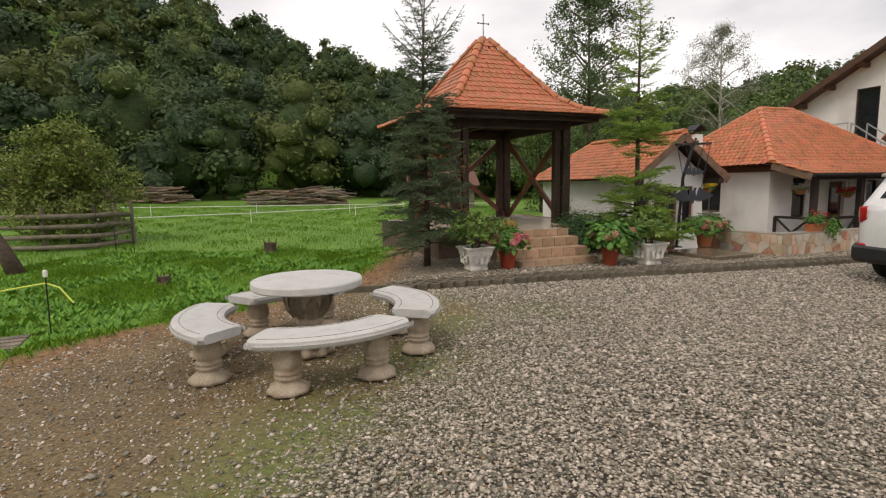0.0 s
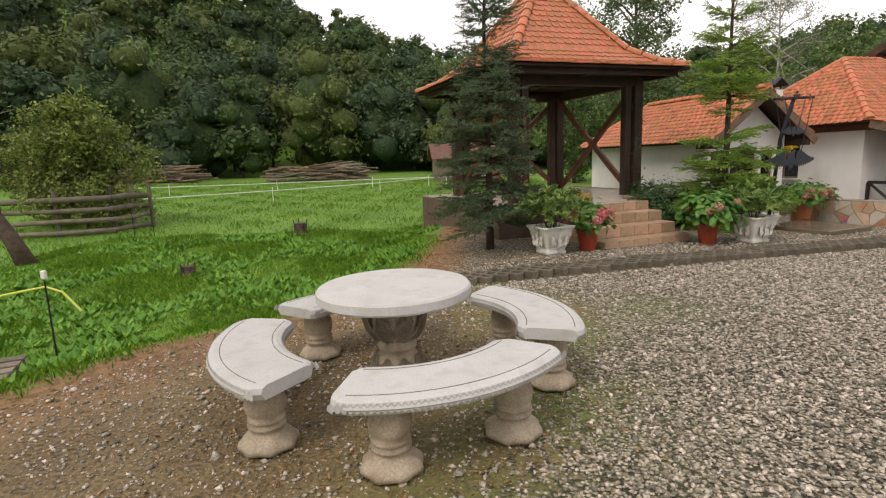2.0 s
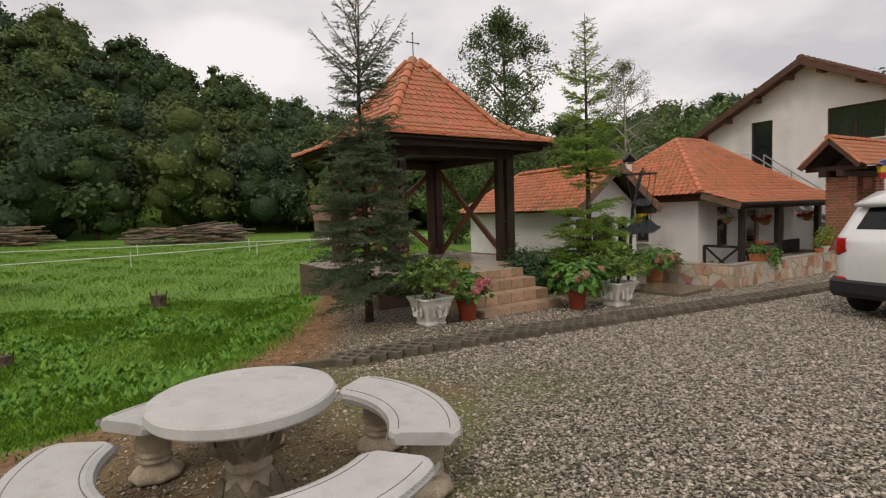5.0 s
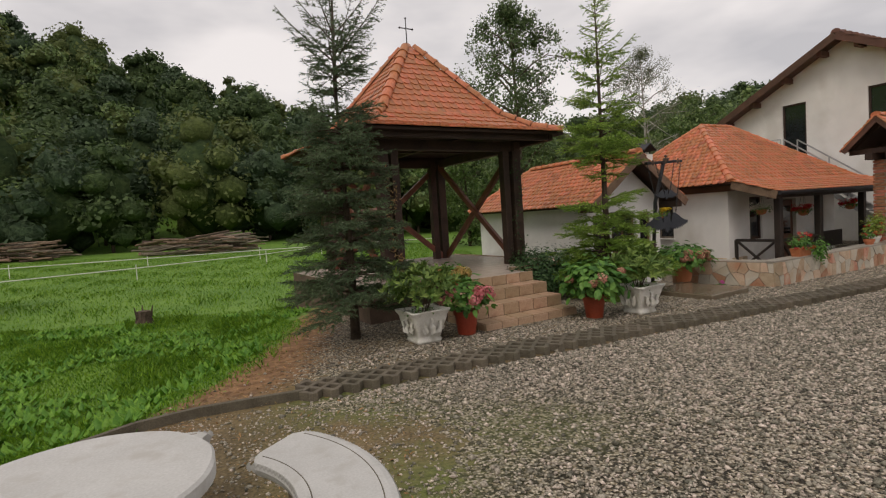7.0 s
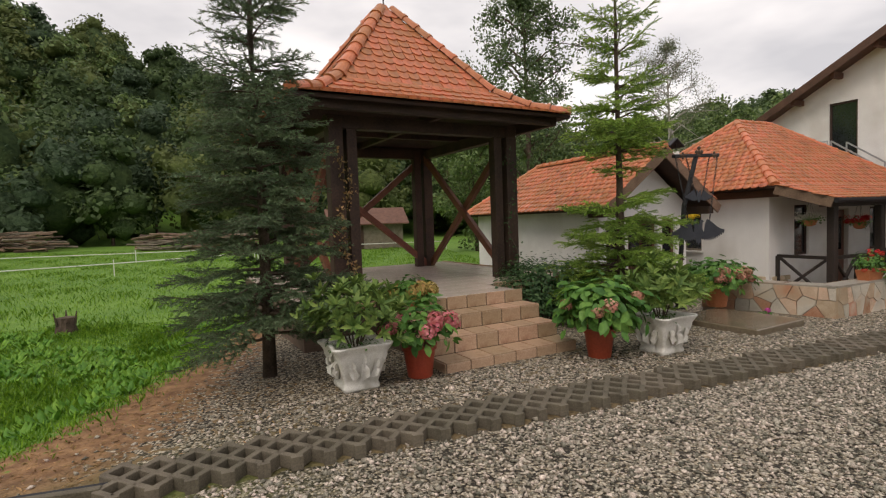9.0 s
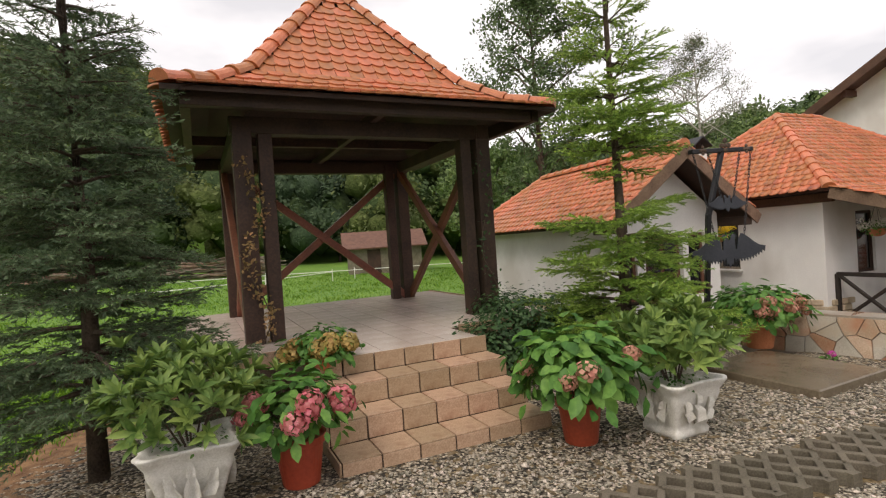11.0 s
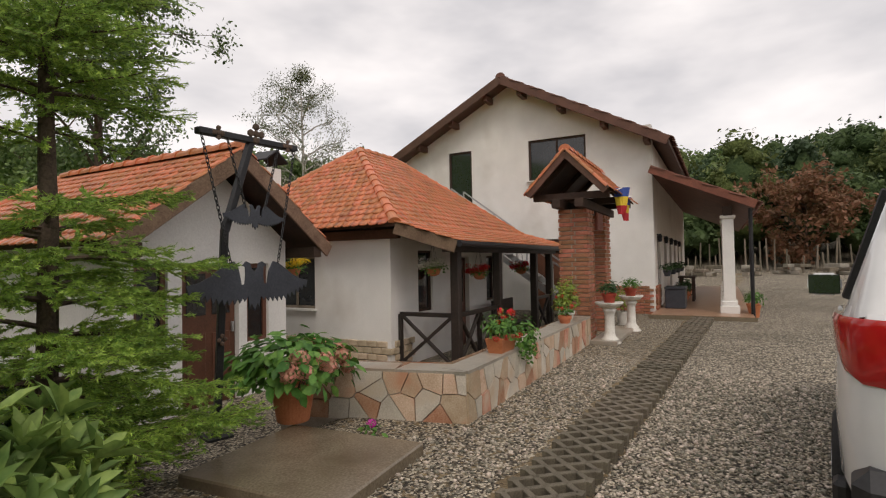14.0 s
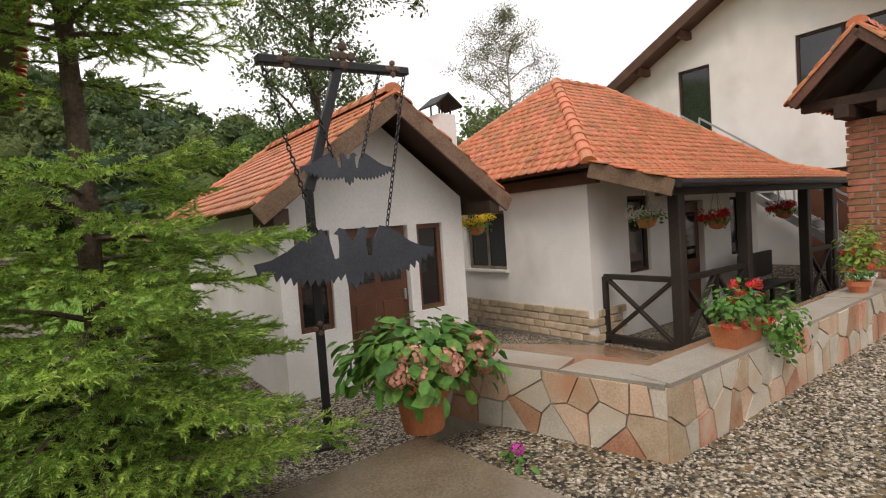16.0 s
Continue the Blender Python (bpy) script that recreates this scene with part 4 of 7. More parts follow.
def terrace():
    """The low stone-clad terrace with a capped edge; its slab falls towards the house."""
    t = thing("terrace", *uv(0, 0), 0, UANG, "low terrace wall clad in irregular pink and tan stones", "terrace")
    E1, W = 5.0, 1.85
    lx = -0.45
    zt, zb = 0.37, -0.5
    # outline of the cap, outer and inner
    outer = [(lx, W), (0, 0), (E1, 0)]
    inner = [(lx + 0.42, W), (0.42, 0.4), (E1, 0.4)]
    low = [(3.4, W + 0.9, -0.47), (3.25, 1.75, -0.46), (E1, 1.75, -0.46)]
    bm = bmesh.new()
    o = [bm.verts.new((x, y, zt)) for x, y in outer]
    i = [bm.verts.new((x, y, zt)) for x, y in inner]
    lo = [bm.verts.new(q) for q in low]
    for k in range(2):
        bm.faces.new((o[k], o[k + 1], i[k + 1], i[k]))
        bm.faces.new((i[k], i[k + 1], lo[k + 1], lo[k]))
    c0 = bm.verts.new((E1, 1.75, zb - 0.1))
    c1 = bm.verts.new((E1, 0, zb - 0.1))
    bm.faces.new((o[2], i[2], lo[2], c0, c1))
    part("slab", bm, M_FLAG, t, "wet reddish flagstone slab")
    bm = bmesh.new()
    o = [bm.verts.new((x, y, zt - 0.002)) for x, y in outer]
    ob_ = [bm.verts.new((x, y, zb)) for x, y in outer]
    for k in range(2):
        bm.faces.new((ob_[k], ob_[k + 1], o[k + 1], o[k]))
    part("wall_core", bm, M_JOINT, t)
    # porch floor
    part("porch_floor", boxes(((5.9, 2.32, -0.52), (5.6, 1.2, 0.1))), M_WETSLAB, t)
    # coping stones along the edge
    for (ax, ay), (bx, by), (nx, ny) in (((lx, W), (0, 0), (0.97, 0.24)), ((0, 0), (E1, 0), (0, 1))):
        ln = math.hypot(bx - ax, by - ay)
        s = 0.0
        while s < ln - 0.05:
            w = min(random.uniform(0.8, 1.5), ln - s)
            d = random.uniform(0.26, 0.32)
            dx, dy = (bx - ax) / ln, (by - ay) / ln
            q = [(s + 0.003, -0.02), (s + w - 0.003, -0.02 + random.uniform(-0.006, 0.006)), (s + w - 0.008 + random.uniform(-0.05, 0.0), d), (s + 0.008 + random.uniform(0, 0.05), d)]
            bm = bmesh.new()
            top = [bm.verts.new((ax + dx * a + nx * b, ay + dy * a + ny * b, zt + 0.022 + 0.005 * ny)) for a, b in q]
            bot = [bm.verts.new((ax + dx * a + nx * b, ay + dy * a + ny * b, zt - 0.012)) for a, b in q]
            bm.faces.new(top)
            for k in range(4):
                bm.faces.new((top[k], top[(k + 1) % 4], bot[(k + 1) % 4], bot[k]))
            part("coping_stone", bm, M_CAPST, t)
            s += w
    # cladding: irregular flat stones with recessed joints
    for (ax, ay), (bx, by), (nx, ny) in (((lx, W), (0, 0), (-0.97, -0.24)), ((0, 0), (E1, 0), (0, -1))):
        ln = math.hypot(bx - ax, by - ay)
        dx, dy = (bx - ax) / ln, (by - ay) / ln
        cells = irregular_cells(ln, 0.47, 0.165, 0.20, 0.004)
        for cell in cells:
            bm = bmesh.new()
            out = random.uniform(0.016, 0.032)
            cxm = sum(p[0] for p in cell) / len(cell)
            czm = sum(p[1] for p in cell) / len(cell)
            front, back = [], []
            for a, b in cell:
                front.append(bm.verts.new((ax + dx * (cxm + (a - cxm) * 0.98) + nx * out, ay + dy * (cxm + (a - cxm) * 0.98) + ny * out, -0.10 + czm + (b - czm) * 0.98)))
                back.append(bm.verts.new((ax + dx * a - nx * 0.004, ay + dy * a - ny * 0.004, -0.10 + b)))
            bm.faces.new(front)
            for k in range(len(cell)):
                bm.faces.new((front[k], front[(k + 1) % len(cell)], back[(k + 1) % len(cell)], back[k]))
            part("cladding_stone", bm, random.choice((M_CLAD, M_CLAD, M_CLAD_PALE, M_CLAD_PALE, M_CLAD_RED)), t)
    return t


def clip_half(poly, px, py, nx, ny):
    out = []
    for k in range(len(poly)):
        a, b = poly[k], poly[(k + 1) % len(poly)]
        da, db = (a[0] - px) * nx + (a[1] - py) * ny, (b[0] - px) * nx + (b[1] - py) * ny
        if da <= 0:
            out.append(a)
        if da * db < 0:
            f = da / (da - db)
            out.append((a[0] + (b[0] - a[0]) * f, a[1] + (b[1] - a[1]) * f))
    return out


def irregular_cells(w, h, sx, sz, gap=0.006):
    """Cells of a jittered lattice over a w by h panel, each shrunk by a joint."""
    nx, nz = max(2, int(w / sx)), max(2, int(h / sz))
    pts = [((i + 0.5 + random.uniform(-0.42, 0.42) + 0.5 * (k % 2)) * w / nx, (k + 0.5 + random.uniform(-0.38, 0.38)) * h / nz) for i in range(nx) for k in range(nz)]
    cells = []
    for p in pts:
        poly = [(0, 0), (w, 0), (w, h), (0, h)]
        for q in pts:
            if q == p or abs(q[0] - p[0]) > 3 * sx:
                continue
            dx, dz = q[0] - p[0], q[1] - p[1]
            d = math.hypot(dx, dz)
            poly = clip_half(poly, (p[0] + q[0]) / 2 - dx / d * gap, (p[1] + q[1]) / 2 - dz / d * gap, dx / d, dz / d)
            if len(poly) < 3:
                break
        if len(poly) >= 3:
            cells.append(poly)
    return cells


terrace()


def brick_column(parent, x, y, s, z0, z1, brick):
    """A brick pillar: a mortar core and courses of bricks round it."""
    part("core", boxes(((x, y, (z0 + z1) / 2), (s - 0.03, s - 0.03, z1 - z0))), M_JOINT, parent)
    n = int((z1 - z0) / 0.078)
    for k in range(n):
        z = z0 + (k + 0.5) * (z1 - z0) / n
        for side in range(4):
            r = Matrix.Rotation(side * math.pi / 2, 4, "Z")
            for j in range(2):
                off = (-0.25 + 0.5 * j) * s + (0.03 if k % 2 else -0.03)
                p = r @ Vector((off, -s / 2 + 0.028, 0))
                o = new("brick", brick)
                o.parent = parent
                o.matrix_basis = Matrix.Translation((x + p.x, y + p.y, z)) @ r


def gate():
    g = thing("brick_gate", *uv(5.0, 0.0), 0, UANG, "small gateway of two brick pillars under a tiled gable roof", "gate")
    brick = bpy.data.meshes.new("brick")
    bm = boxes(((0, 0, 0), (0.225, 0.06, 0.064)), bevel=0.004)
    bm.to_mesh(brick)
    bm.free()
    brick.materials.append(M_BRICK)
    for x in (0.26, 1.84):
        brick_column(g, x, 0.25, 0.5, -0.15, 2.3, brick)
    for y in (0.05, 0.45):
        part("beam", beam_bm((-0.35, y, 2.38), (2.55, y, 2.38), 0.15, 0.15), M_WOOD, g)
    for x in (-0.1, 1.05, 2.2):
        part("cross_beam", beam_bm((x, -0.42, 2.52), (x, 0.92, 2.52), 0.12, 0.12), M_WOOD, g)
        for s in (-1, 1):
            part("rafter", beam_bm((x, 0.25 + s * 0.62, 2.58), (x, 0.25, 3.2), 0.07, 0.1), M_WOOD, g)
    e, ez, rz = 0.68, 2.60, 3.30
    bm = bmesh.new()
    slab_face(bm, [(-0.4, 0.25 - e, ez), (2.6, 0.25 - e, ez), (2.6, 0.25, rz), (-0.4, 0.25, rz)], 0.04)
    slab_face(bm, [(-0.4, 0.25, rz), (2.6, 0.25, rz), (2.6, 0.25 + e, ez), (-0.4, 0.25 + e, ez)], 0.04)
    part("roof_deck", bm, M_WOOD, g)
    poses = face_tiles((-0.42, 0.25 - e, ez), (2.62, 0.25 - e, ez), (-0.42, 0.25, rz), (2.62, 0.25, rz), 0.18, 0.165)
    poses += face_tiles((2.62, 0.25 + e, ez), (-0.42, 0.25 + e, ez), (2.62, 0.25, rz), (-0.42, 0.25, rz), 0.18, 0.165)
    join_tiles("roof_tile_field", poses, 0.177, 0.26, 0.02, M_TILES, g)
    mesh = ridge_line(g, (-0.45, 0.25, rz), (2.65, 0.25, rz), M_TILE, 0.095, 0.3)
    for s in (-1, 1):
        ridge_line(g, (-0.42, 0.25 + s * e, ez), (-0.42, 0.25, rz), M_TILE, 0.055, 0.28)
        part("barge_board", beam_bm((-0.44, 0.25 + s * e, ez - 0.06), (-0.44, 0.25, rz - 0.06), 0.03, 0.14), M_FASCIA, g)
    part("crest", boxes(((1.05, 0.0, 2.12), (0.5, 0.06, 0.34)), bevel=0.02), M_BRACE, g, "carved brown wooden board")
    return g


gate()


def house_three():
    """The large house: gable to the yard, lean-to porch along the drive."""
    h = thing("large_house", *uv(10.5, -0.52), 0, UANG, "large cream house with brown gable roof and pillared porch", "house")
    W, L, z0 = 8.1, 13.0, -0.5
    t = 0.3
    rv, rz, ez = 4.04, 6.80, 4.45
    mg = Matrix.Translation((0, W, z0)) @ Matrix.Rotation(-math.pi / 2, 4, "Z")
    holes = [(W - 6.09, W - 5.28, 2.75 - z0, 4.88 - z0), (W - 3.42, W - 1.73, 3.75 - z0, 4.95 - z0), (W - 3.3, W - 2.3, 0.0, 2.0 - z0)]
    wall_with_holes("wall", W, 4.98 - z0, t, holes, M_PLASTER, h, mg)
    bm = bmesh.new()
    k = (rz - ez) / 4.5
    zc = 4.98
    a0 = rv - (rz - 0.12 - zc) / k
    a1 = rv + (rz - 0.12 - zc) / k
    v = [bm.verts.new(p) for p in ((0, a0, zc), (0, a1, zc), (0, rv, rz - 0.12), (t, a0, zc), (t, a1, zc), (t, rv, rz - 0.12))]
    for f in ((0, 1, 2), (5, 4, 3), (0, 3, 4, 1), (1, 4, 5, 2), (2, 5, 3, 0)):
        bm.faces.new([v[q] for q in f])
    part("gable", bm, M_PLASTER, h)
    ms = Matrix.Translation((t, 0, z0))
    doors = [(0.5 + 1.9 * k_, 1.35 + 1.9 * k_, 0.55 if k_ % 2 == 0 else 1.35, 2.55) for k_ in range(6)]
    wall_with_holes("wall", L - t, 4.5 - z0, t, [(a, b, c if c > 1 else 0.56, d) for a, b, c, d in doors], M_CREAM, h, ms, "cream plastered wall under the porch")
    for a, b, c, d in doors:
        window(h, ms, a, b, c if c > 1 else 0.56, d, M_DOOR, 0.07, 0.1)
    wall_with_holes("wall", L, 4.5 - z0, t, [], M_PLASTER, h, Matrix.Translation((0, W, z0)))
    wall_with_holes("wall", W - t, 4.5 - z0, t, [], M_PLASTER, h, Matrix.Translation((L, t, z0)) @ Matrix.Rotation(math.pi / 2, 4, "Z"))
    window(h, mg, *holes[0], M_WOOD, 0.06)
    window(h, mg, *holes[1], M_WOOD, 0.06, panes=2, sill=True)
    d = part("door", boxes(((0.12, 2.8, 0.75), (0.05, 0.98, 2.45))), M_DOOR, h)
    # main roof
    o = 0.6
    el, er = rv + 4.5, rv - 4.5
    bm = bmesh.new()
    slab_face(bm, [(-o, er, ez), (L + o, er, ez), (L + o, rv, rz), (-o, rv, rz)], 0.12)
    slab_face(bm, [(-o, rv, rz), (L + o, rv, rz), (L + o, el, ez), (-o, el, ez)], 0.12)
    part("roof_deck", bm, M_FASCIA, h, "brown boarded eaves")
    poses = face_tiles((-o, er, ez), (L + o, er, ez), (-o, rv, rz), (L + o, rv, rz), 0.3, 0.33)
    join_tiles("roof_tile_field", poses, 0.29, 0.45, 0.02, M_BROWNROOF, h)
    for s, q in ((er, 1), (el, -1)):
        part("barge_board", beam_bm((-o - 0.02, s, ez - 0.08), (-o - 0.02, rv, rz - 0.08), 0.05, 0.24), M_FASCIA, h)
    ridge_line(h, (-o, rv, rz + 0.02), (L + o, rv, rz + 0.02), M_BROWNROOF, 0.13, 0.4)
    for f in (0.12, 0.36, 0.62, 0.88):
        for s in (er, el):
            yy, zq = s + (rv - s) * f, ez + (rz - ez) * f
            part("purlin", beam_bm((-o + 0.08, yy, zq - 0.22), (0.1, yy, zq - 0.22), 0.14, 0.18), M_FASCIA, h)
    # lean-to porch
    ly, lz0, lz1 = -2.32, 2.66, 3.72
    bm = bmesh.new()
    slab_face(bm, [(-o, ly, lz0), (L, ly, lz0), (L, 0.0, lz1), (-o, 0.0, lz1)], 0.1)
    part("porch_roof", bm, M_FASCIA, h, "brown lean-to porch roof")
    poses = face_tiles((-o, ly, lz0), (L, ly, lz0), (-o, 0, lz1), (L, 0, lz1), 0.3, 0.33)
    join_tiles("porch_tile_field", poses, 0.29, 0.45, 0.02, M_BROWNROOF, h)
    part("barge_board", beam_bm((-o - 0.02, ly, lz0 - 0.04), (-o - 0.02, 0, lz1 - 0.04), 0.05, 0.2), M_BRACE, h)
    part("porch_beam", beam_bm((-0.35, -1.72, 2.52), (L, -1.72, 2.52), 0.2, 0.22), M_WOOD, h)
    part("porch_floor", boxes(((L / 2 - 0.55, -1.1, -0.06), (L + 1.1, 2.2, 0.16))), M_PFLOOR, h)
    part("kerb", boxes(((-1.12, -1.1, -0.06), (0.1, 2.3, 0.14))), M_WETSLAB, h)
    for k_ in range(7):
        x = -0.15 + 1.95 * k_
        part("pillar", boxes(((x, -1.72, 1.3), (0.26, 0.26, 2.25)), ((x, -1.72, 0.1), (0.42, 0.42, 0.2)), ((x, -1.72, 0.25), (0.33, 0.33, 0.12)), ((x, -1.72, 2.38), (0.34, 0.34, 0.08)), bevel=0.012), M_PLASTER, h, "white square pillar with a stepped base")
    bm = bmesh.new()
    tube(bm, [(-0.4, -2.2, 2.55), (-0.4, -2.2, -0.12)], [0.045, 0.045], 8)
    part("downpipe", bm, M_METAL, h, "dark downpipe")
    brick = bpy.data.meshes["brick"]
    for k_ in range(10):
        for j in range(4):
            ob = new("brick", brick)
            ob.parent = h
            ob.matrix_basis = Matrix.Translation((-0.02, 0.15 + j * 0.24 + (0.1 if k_ % 2 else 0), -0.05 + k_ * 0.075)) @ Matrix.Rotation(math.pi / 2, 4, "Z")
            ob = new("brick", brick)
            ob.parent = h
            ob.matrix_basis = Matrix.Translation((0.12 + j * 0.24 + (0.1 if k_ % 2 else 0), -0.02, -0.05 + k_ * 0.075))
    return h


house_three()


# ---- stone table and curved benches ----
TX, TY, TG = -1.40, 4.45, 0.02


def scallop(n, d):
    return lambda a, i: 1 + d * math.cos(n * a) if i in (0, 1, 2) else 1.0


def baluster(parent, x, y, z0, h, r, name="leg"):
    prof = [(1.75, 0.0), (1.7, 0.07), (1.45, 0.13), (1.02, 0.2), (0.92, 0.25), (1.12, 0.29), (1.15, 0.33), (0.98, 0.36), (1.1, 0.39), (1.12, 0.43), (0.95, 0.46),
            (1.12, 0.52), (1.2, 0.64), (1.08, 0.8), (0.86, 0.9), (1.0, 0.95), (1.05, 1.0)]

    def wob(a, i):
        if i < 3:
            return 1 + 0.045 * math.cos(8 * a)
        return 1 + 0.05 * abs(math.cos(4 * a)) - 0.02 if 11 <= i <= 14 else 1.0

    bm = lathe([(r * p, h * q) for p, q in prof], 40, wob)
    bmesh.ops.transform(bm, matrix=Matrix.Translation((x, y, z0)), verts=bm.verts)
    return part(name, bm, M_LEGSTONE, parent, "", True)


def table():
    t = thing("garden_table", TX, TY, TG, 0, "round cast-stone garden table on a carved pedestal", "table")
    R = 0.505
    bm = lathe([(R - 0.05, 0.63), (R - 0.01, 0.632), (R, 0.645), (R, 0.695), (R - 0.012, 0.707), (R - 0.05, 0.71)], 64, lambda a, i: 1 + 0.004 * math.sin(9 * a + i))
    part("tabletop", bm, M_CONCRETE, t)

    def wob(a, i):
        return 1 + (0.09 * math.cos(8 * a) if i < 3 else 0.05 * math.cos(8 * a) if i in (3, 4, 10, 11, 12) else 0.0)

    prof = [(0.212, 0), (0.21, 0.035), (0.185, 0.08), (0.168, 0.14), (0.14, 0.22), (0.112, 0.265), (0.128, 0.28), (0.131, 0.305), (0.112, 0.325), (0.118, 0.345), (0.155, 0.40), (0.178, 0.47), (0.176, 0.53), (0.14, 0.585), (0.16, 0.60), (0.16, 0.634)]
    p = part("pedestal", lathe(prof, 64, wob), M_LEGSTONE, t, "pedestal carved with acanthus leaves", True)
    # carved leaves, standing proud of the stem and of the foot, each with a midrib
    for k in range(8):
        a = (k + 0.5) * math.pi / 4
        out, along = np.array([math.cos(a), math.sin(a), 0]), np.array([-math.sin(a), math.cos(a), 0])
        for r0, z0, lean, ln, wd in ((0.128, 0.345, 0.32, 0.23, 0.62), (0.202, 0.03, -0.42, 0.22, 0.7)):
            up = out * lean + np.array([0, 0, 1.0])
            up /= np.linalg.norm(up)
            nn = np.cross(along, up)
            nn = nn if nn @ out > 0 else -nn
            bm = bmesh.new()
            rows = []
            for i in range(9):
                f = i / 8
                w = ln * wd * 0.5 * math.sin(math.pi * min(0.98, 0.12 + 0.86 * f)) ** 0.8 * (1 + 0.16 * math.cos(f * 25))
                c = out * r0 + np.array([0, 0, z0]) + up * ln * f + nn * (0.006 + 0.03 * math.sin(math.pi * f) + 0.03 * f ** 4)
                rows.append([bm.verts.new(c + along * w * q + nn * (0.012 if abs(q) < 0.1 else -0.004 * abs(q) * 4)) for q in (-1, -0.5, 0, 0.5, 1)])
            for u, v in zip(rows, rows[1:]):
                for q in range(4):
                    bm.faces.new((u[q], u[q + 1], v[q + 1], v[q]))
            bmesh.ops.solidify(bm, geom=bm.faces[:], thickness=0.01)
            part("acanthus_leaf", bm, M_LEGSTONE, p, "", True)
    return t


table()


def bench(angle, out=0.0):
    b = thing("curved_bench", TX + out * math.cos(radians(angle)), TY + out * math.sin(radians(angle)), TG, angle, "curved cast-stone bench with a moulded edge on two balusters", "bench", "benches round the table")
    r0, r1, half, zt, th = 0.735, 1.15, radians(35.5), 0.445, 0.075
    bm = bmesh.new()
    n = 30
    rows = []
    for i in range(n + 1):
        a = -half + 2 * half * i / n
        end = min(i, n - i)
        ins = 0.05 if end == 0 else (0.012 if end == 1 else 0.0)
        ring = []
        for rr, zz in ((r0 + ins, zt - th), (r0 - 0.012 + ins, zt - th * 0.5), (r0 + ins, zt - 0.01), (r0 + 0.03 + ins, zt), (r1 - 0.03 - ins, zt), (r1 - ins, zt - 0.01), (r1 + 0.014 - ins, zt - th * 0.5), (r1 - 0.01 - ins, zt - th)):
            ring.append(bm.verts.new((rr * math.cos(a), rr * math.sin(a), zz)))
        rows.append(ring)
    for p, q in zip(rows, rows[1:]):
        for k in range(8):
            bm.faces.new((p[k], p[(k + 1) % 8], q[(k + 1) % 8], q[k]))
    bm.faces.new(rows[0])
    bm.faces.new(rows[-1][::-1])
    seat = part("seat", bm, M_CONCRETE, b)
    # moulding: a row of leaves along the rim
    pts, frs = [], []
    for rr, sgn, cnt in ((r1 + 0.007, 1, 46), (r0 - 0.007, -1, 28)):
        for i in range(cnt):
            a = -half * 0.97 + 1.94 * half * i / (cnt - 1)
            pts.append((rr * math.cos(a), rr * math.sin(a), zt - 0.062))
            frs.append([[-math.sin(a), 0, sgn * math.cos(a)], [math.cos(a), 0, sgn * math.sin(a)], [0, 1, 0]])
    lv = place(LEAF * np.array([1.3, 1, 0.9]), np.array(pts), np.array(frs), np.full(len(pts), 0.055))
    tagged(joined("edge_moulding", lv, LEAF_F, M_CONCRETE, seat), kind="stuff")
    # scored line inside the rim
    bm = bmesh.new()
    for rr in (r0 + 0.055, r1 - 0.06):
        tube(bm, [(rr * math.cos(a), rr * math.sin(a), zt - 0.001) for a in np.linspace(-half * 0.9, half * 0.9, 24)], [0.004] * 24, 4)
    part("scored_line", bm, M_GREYWOOD, seat, "dark scored line")
    for s in (-1, 1):
        a = s * radians(22)
        baluster(b, 0.95 * math.cos(a), 0.95 * math.sin(a), 0, zt - th + 0.004, 0.092)
    return b


for ang, out in ((-65, -0.01), (19, 0.08), (115, 0.0), (203.5, 0.0)):
    bench(ang, out)


# ---- plants ----
def leafy(name, parent, material, n, centre, radii, size, upright=0.25, shell=0.55, base=LEAF, faces=LEAF_F, droop=0.0, low=-0.5):
    """Leaves through a mound: places in an ellipsoid shell, faces outward and up."""
    d = fibonacci(int(n * 1.5))
    d = d[d[:, 2] > low]
    d = d[rng.permutation(len(d))[:n]]
    d = d + rng.normal(0, 0.12, d.shape)
    rad = shell + (1 - shell) * rng.random(len(d)) ** 0.6
    lump = 1 + 0.18 * np.sin(d[:, 0] * 5 + centre[0] * 3) * np.cos(d[:, 1] * 4 + centre[1]) + rng.normal(0, 0.05, len(d))
    p = np.array(centre) + d * np.array(radii) * (rad * lump)[:, None]
    nrm = d + np.array([0, 0, upright + 0.4]) + rng.normal(0, 0.35, d.shape)
    out = d * np.array([1, 1, 0.3]) + np.array([0, 0, upright - droop]) + rng.normal(0, 0.3, d.shape)
    x = np.cross(out, nrm)
    x /= np.linalg.norm(x, axis=1, keepdims=True)
    y = np.cross(nrm, x)
    y /= np.linalg.norm(y, axis=1, keepdims=True)
    fr = np.stack([x, y, np.cross(x, y)], axis=2)
    return tagged(joined(name, place(base, p, fr, size * rng.uniform(0.65, 1.25, len(p))), faces, material, parent), kind="stuff")


def flower_head(parent, material, p, r, n=60, name="flower_head"):
    d = fibonacci(n) + rng.normal(0, 0.08, (n, 3))
    d /= np.linalg.norm(d, axis=1, keepdims=True)
    pts = np.array(p) + d * r * np.array([1, 1, 0.8]) * rng.uniform(0.85, 1.08, (n, 1))
    return joined(name, place(PETAL, pts, basis(d + rng.normal(0, 0.25, d.shape)), np.full(n, r * 0.42) * rng.uniform(0.7, 1.2, n)), PETAL_F, material, parent)


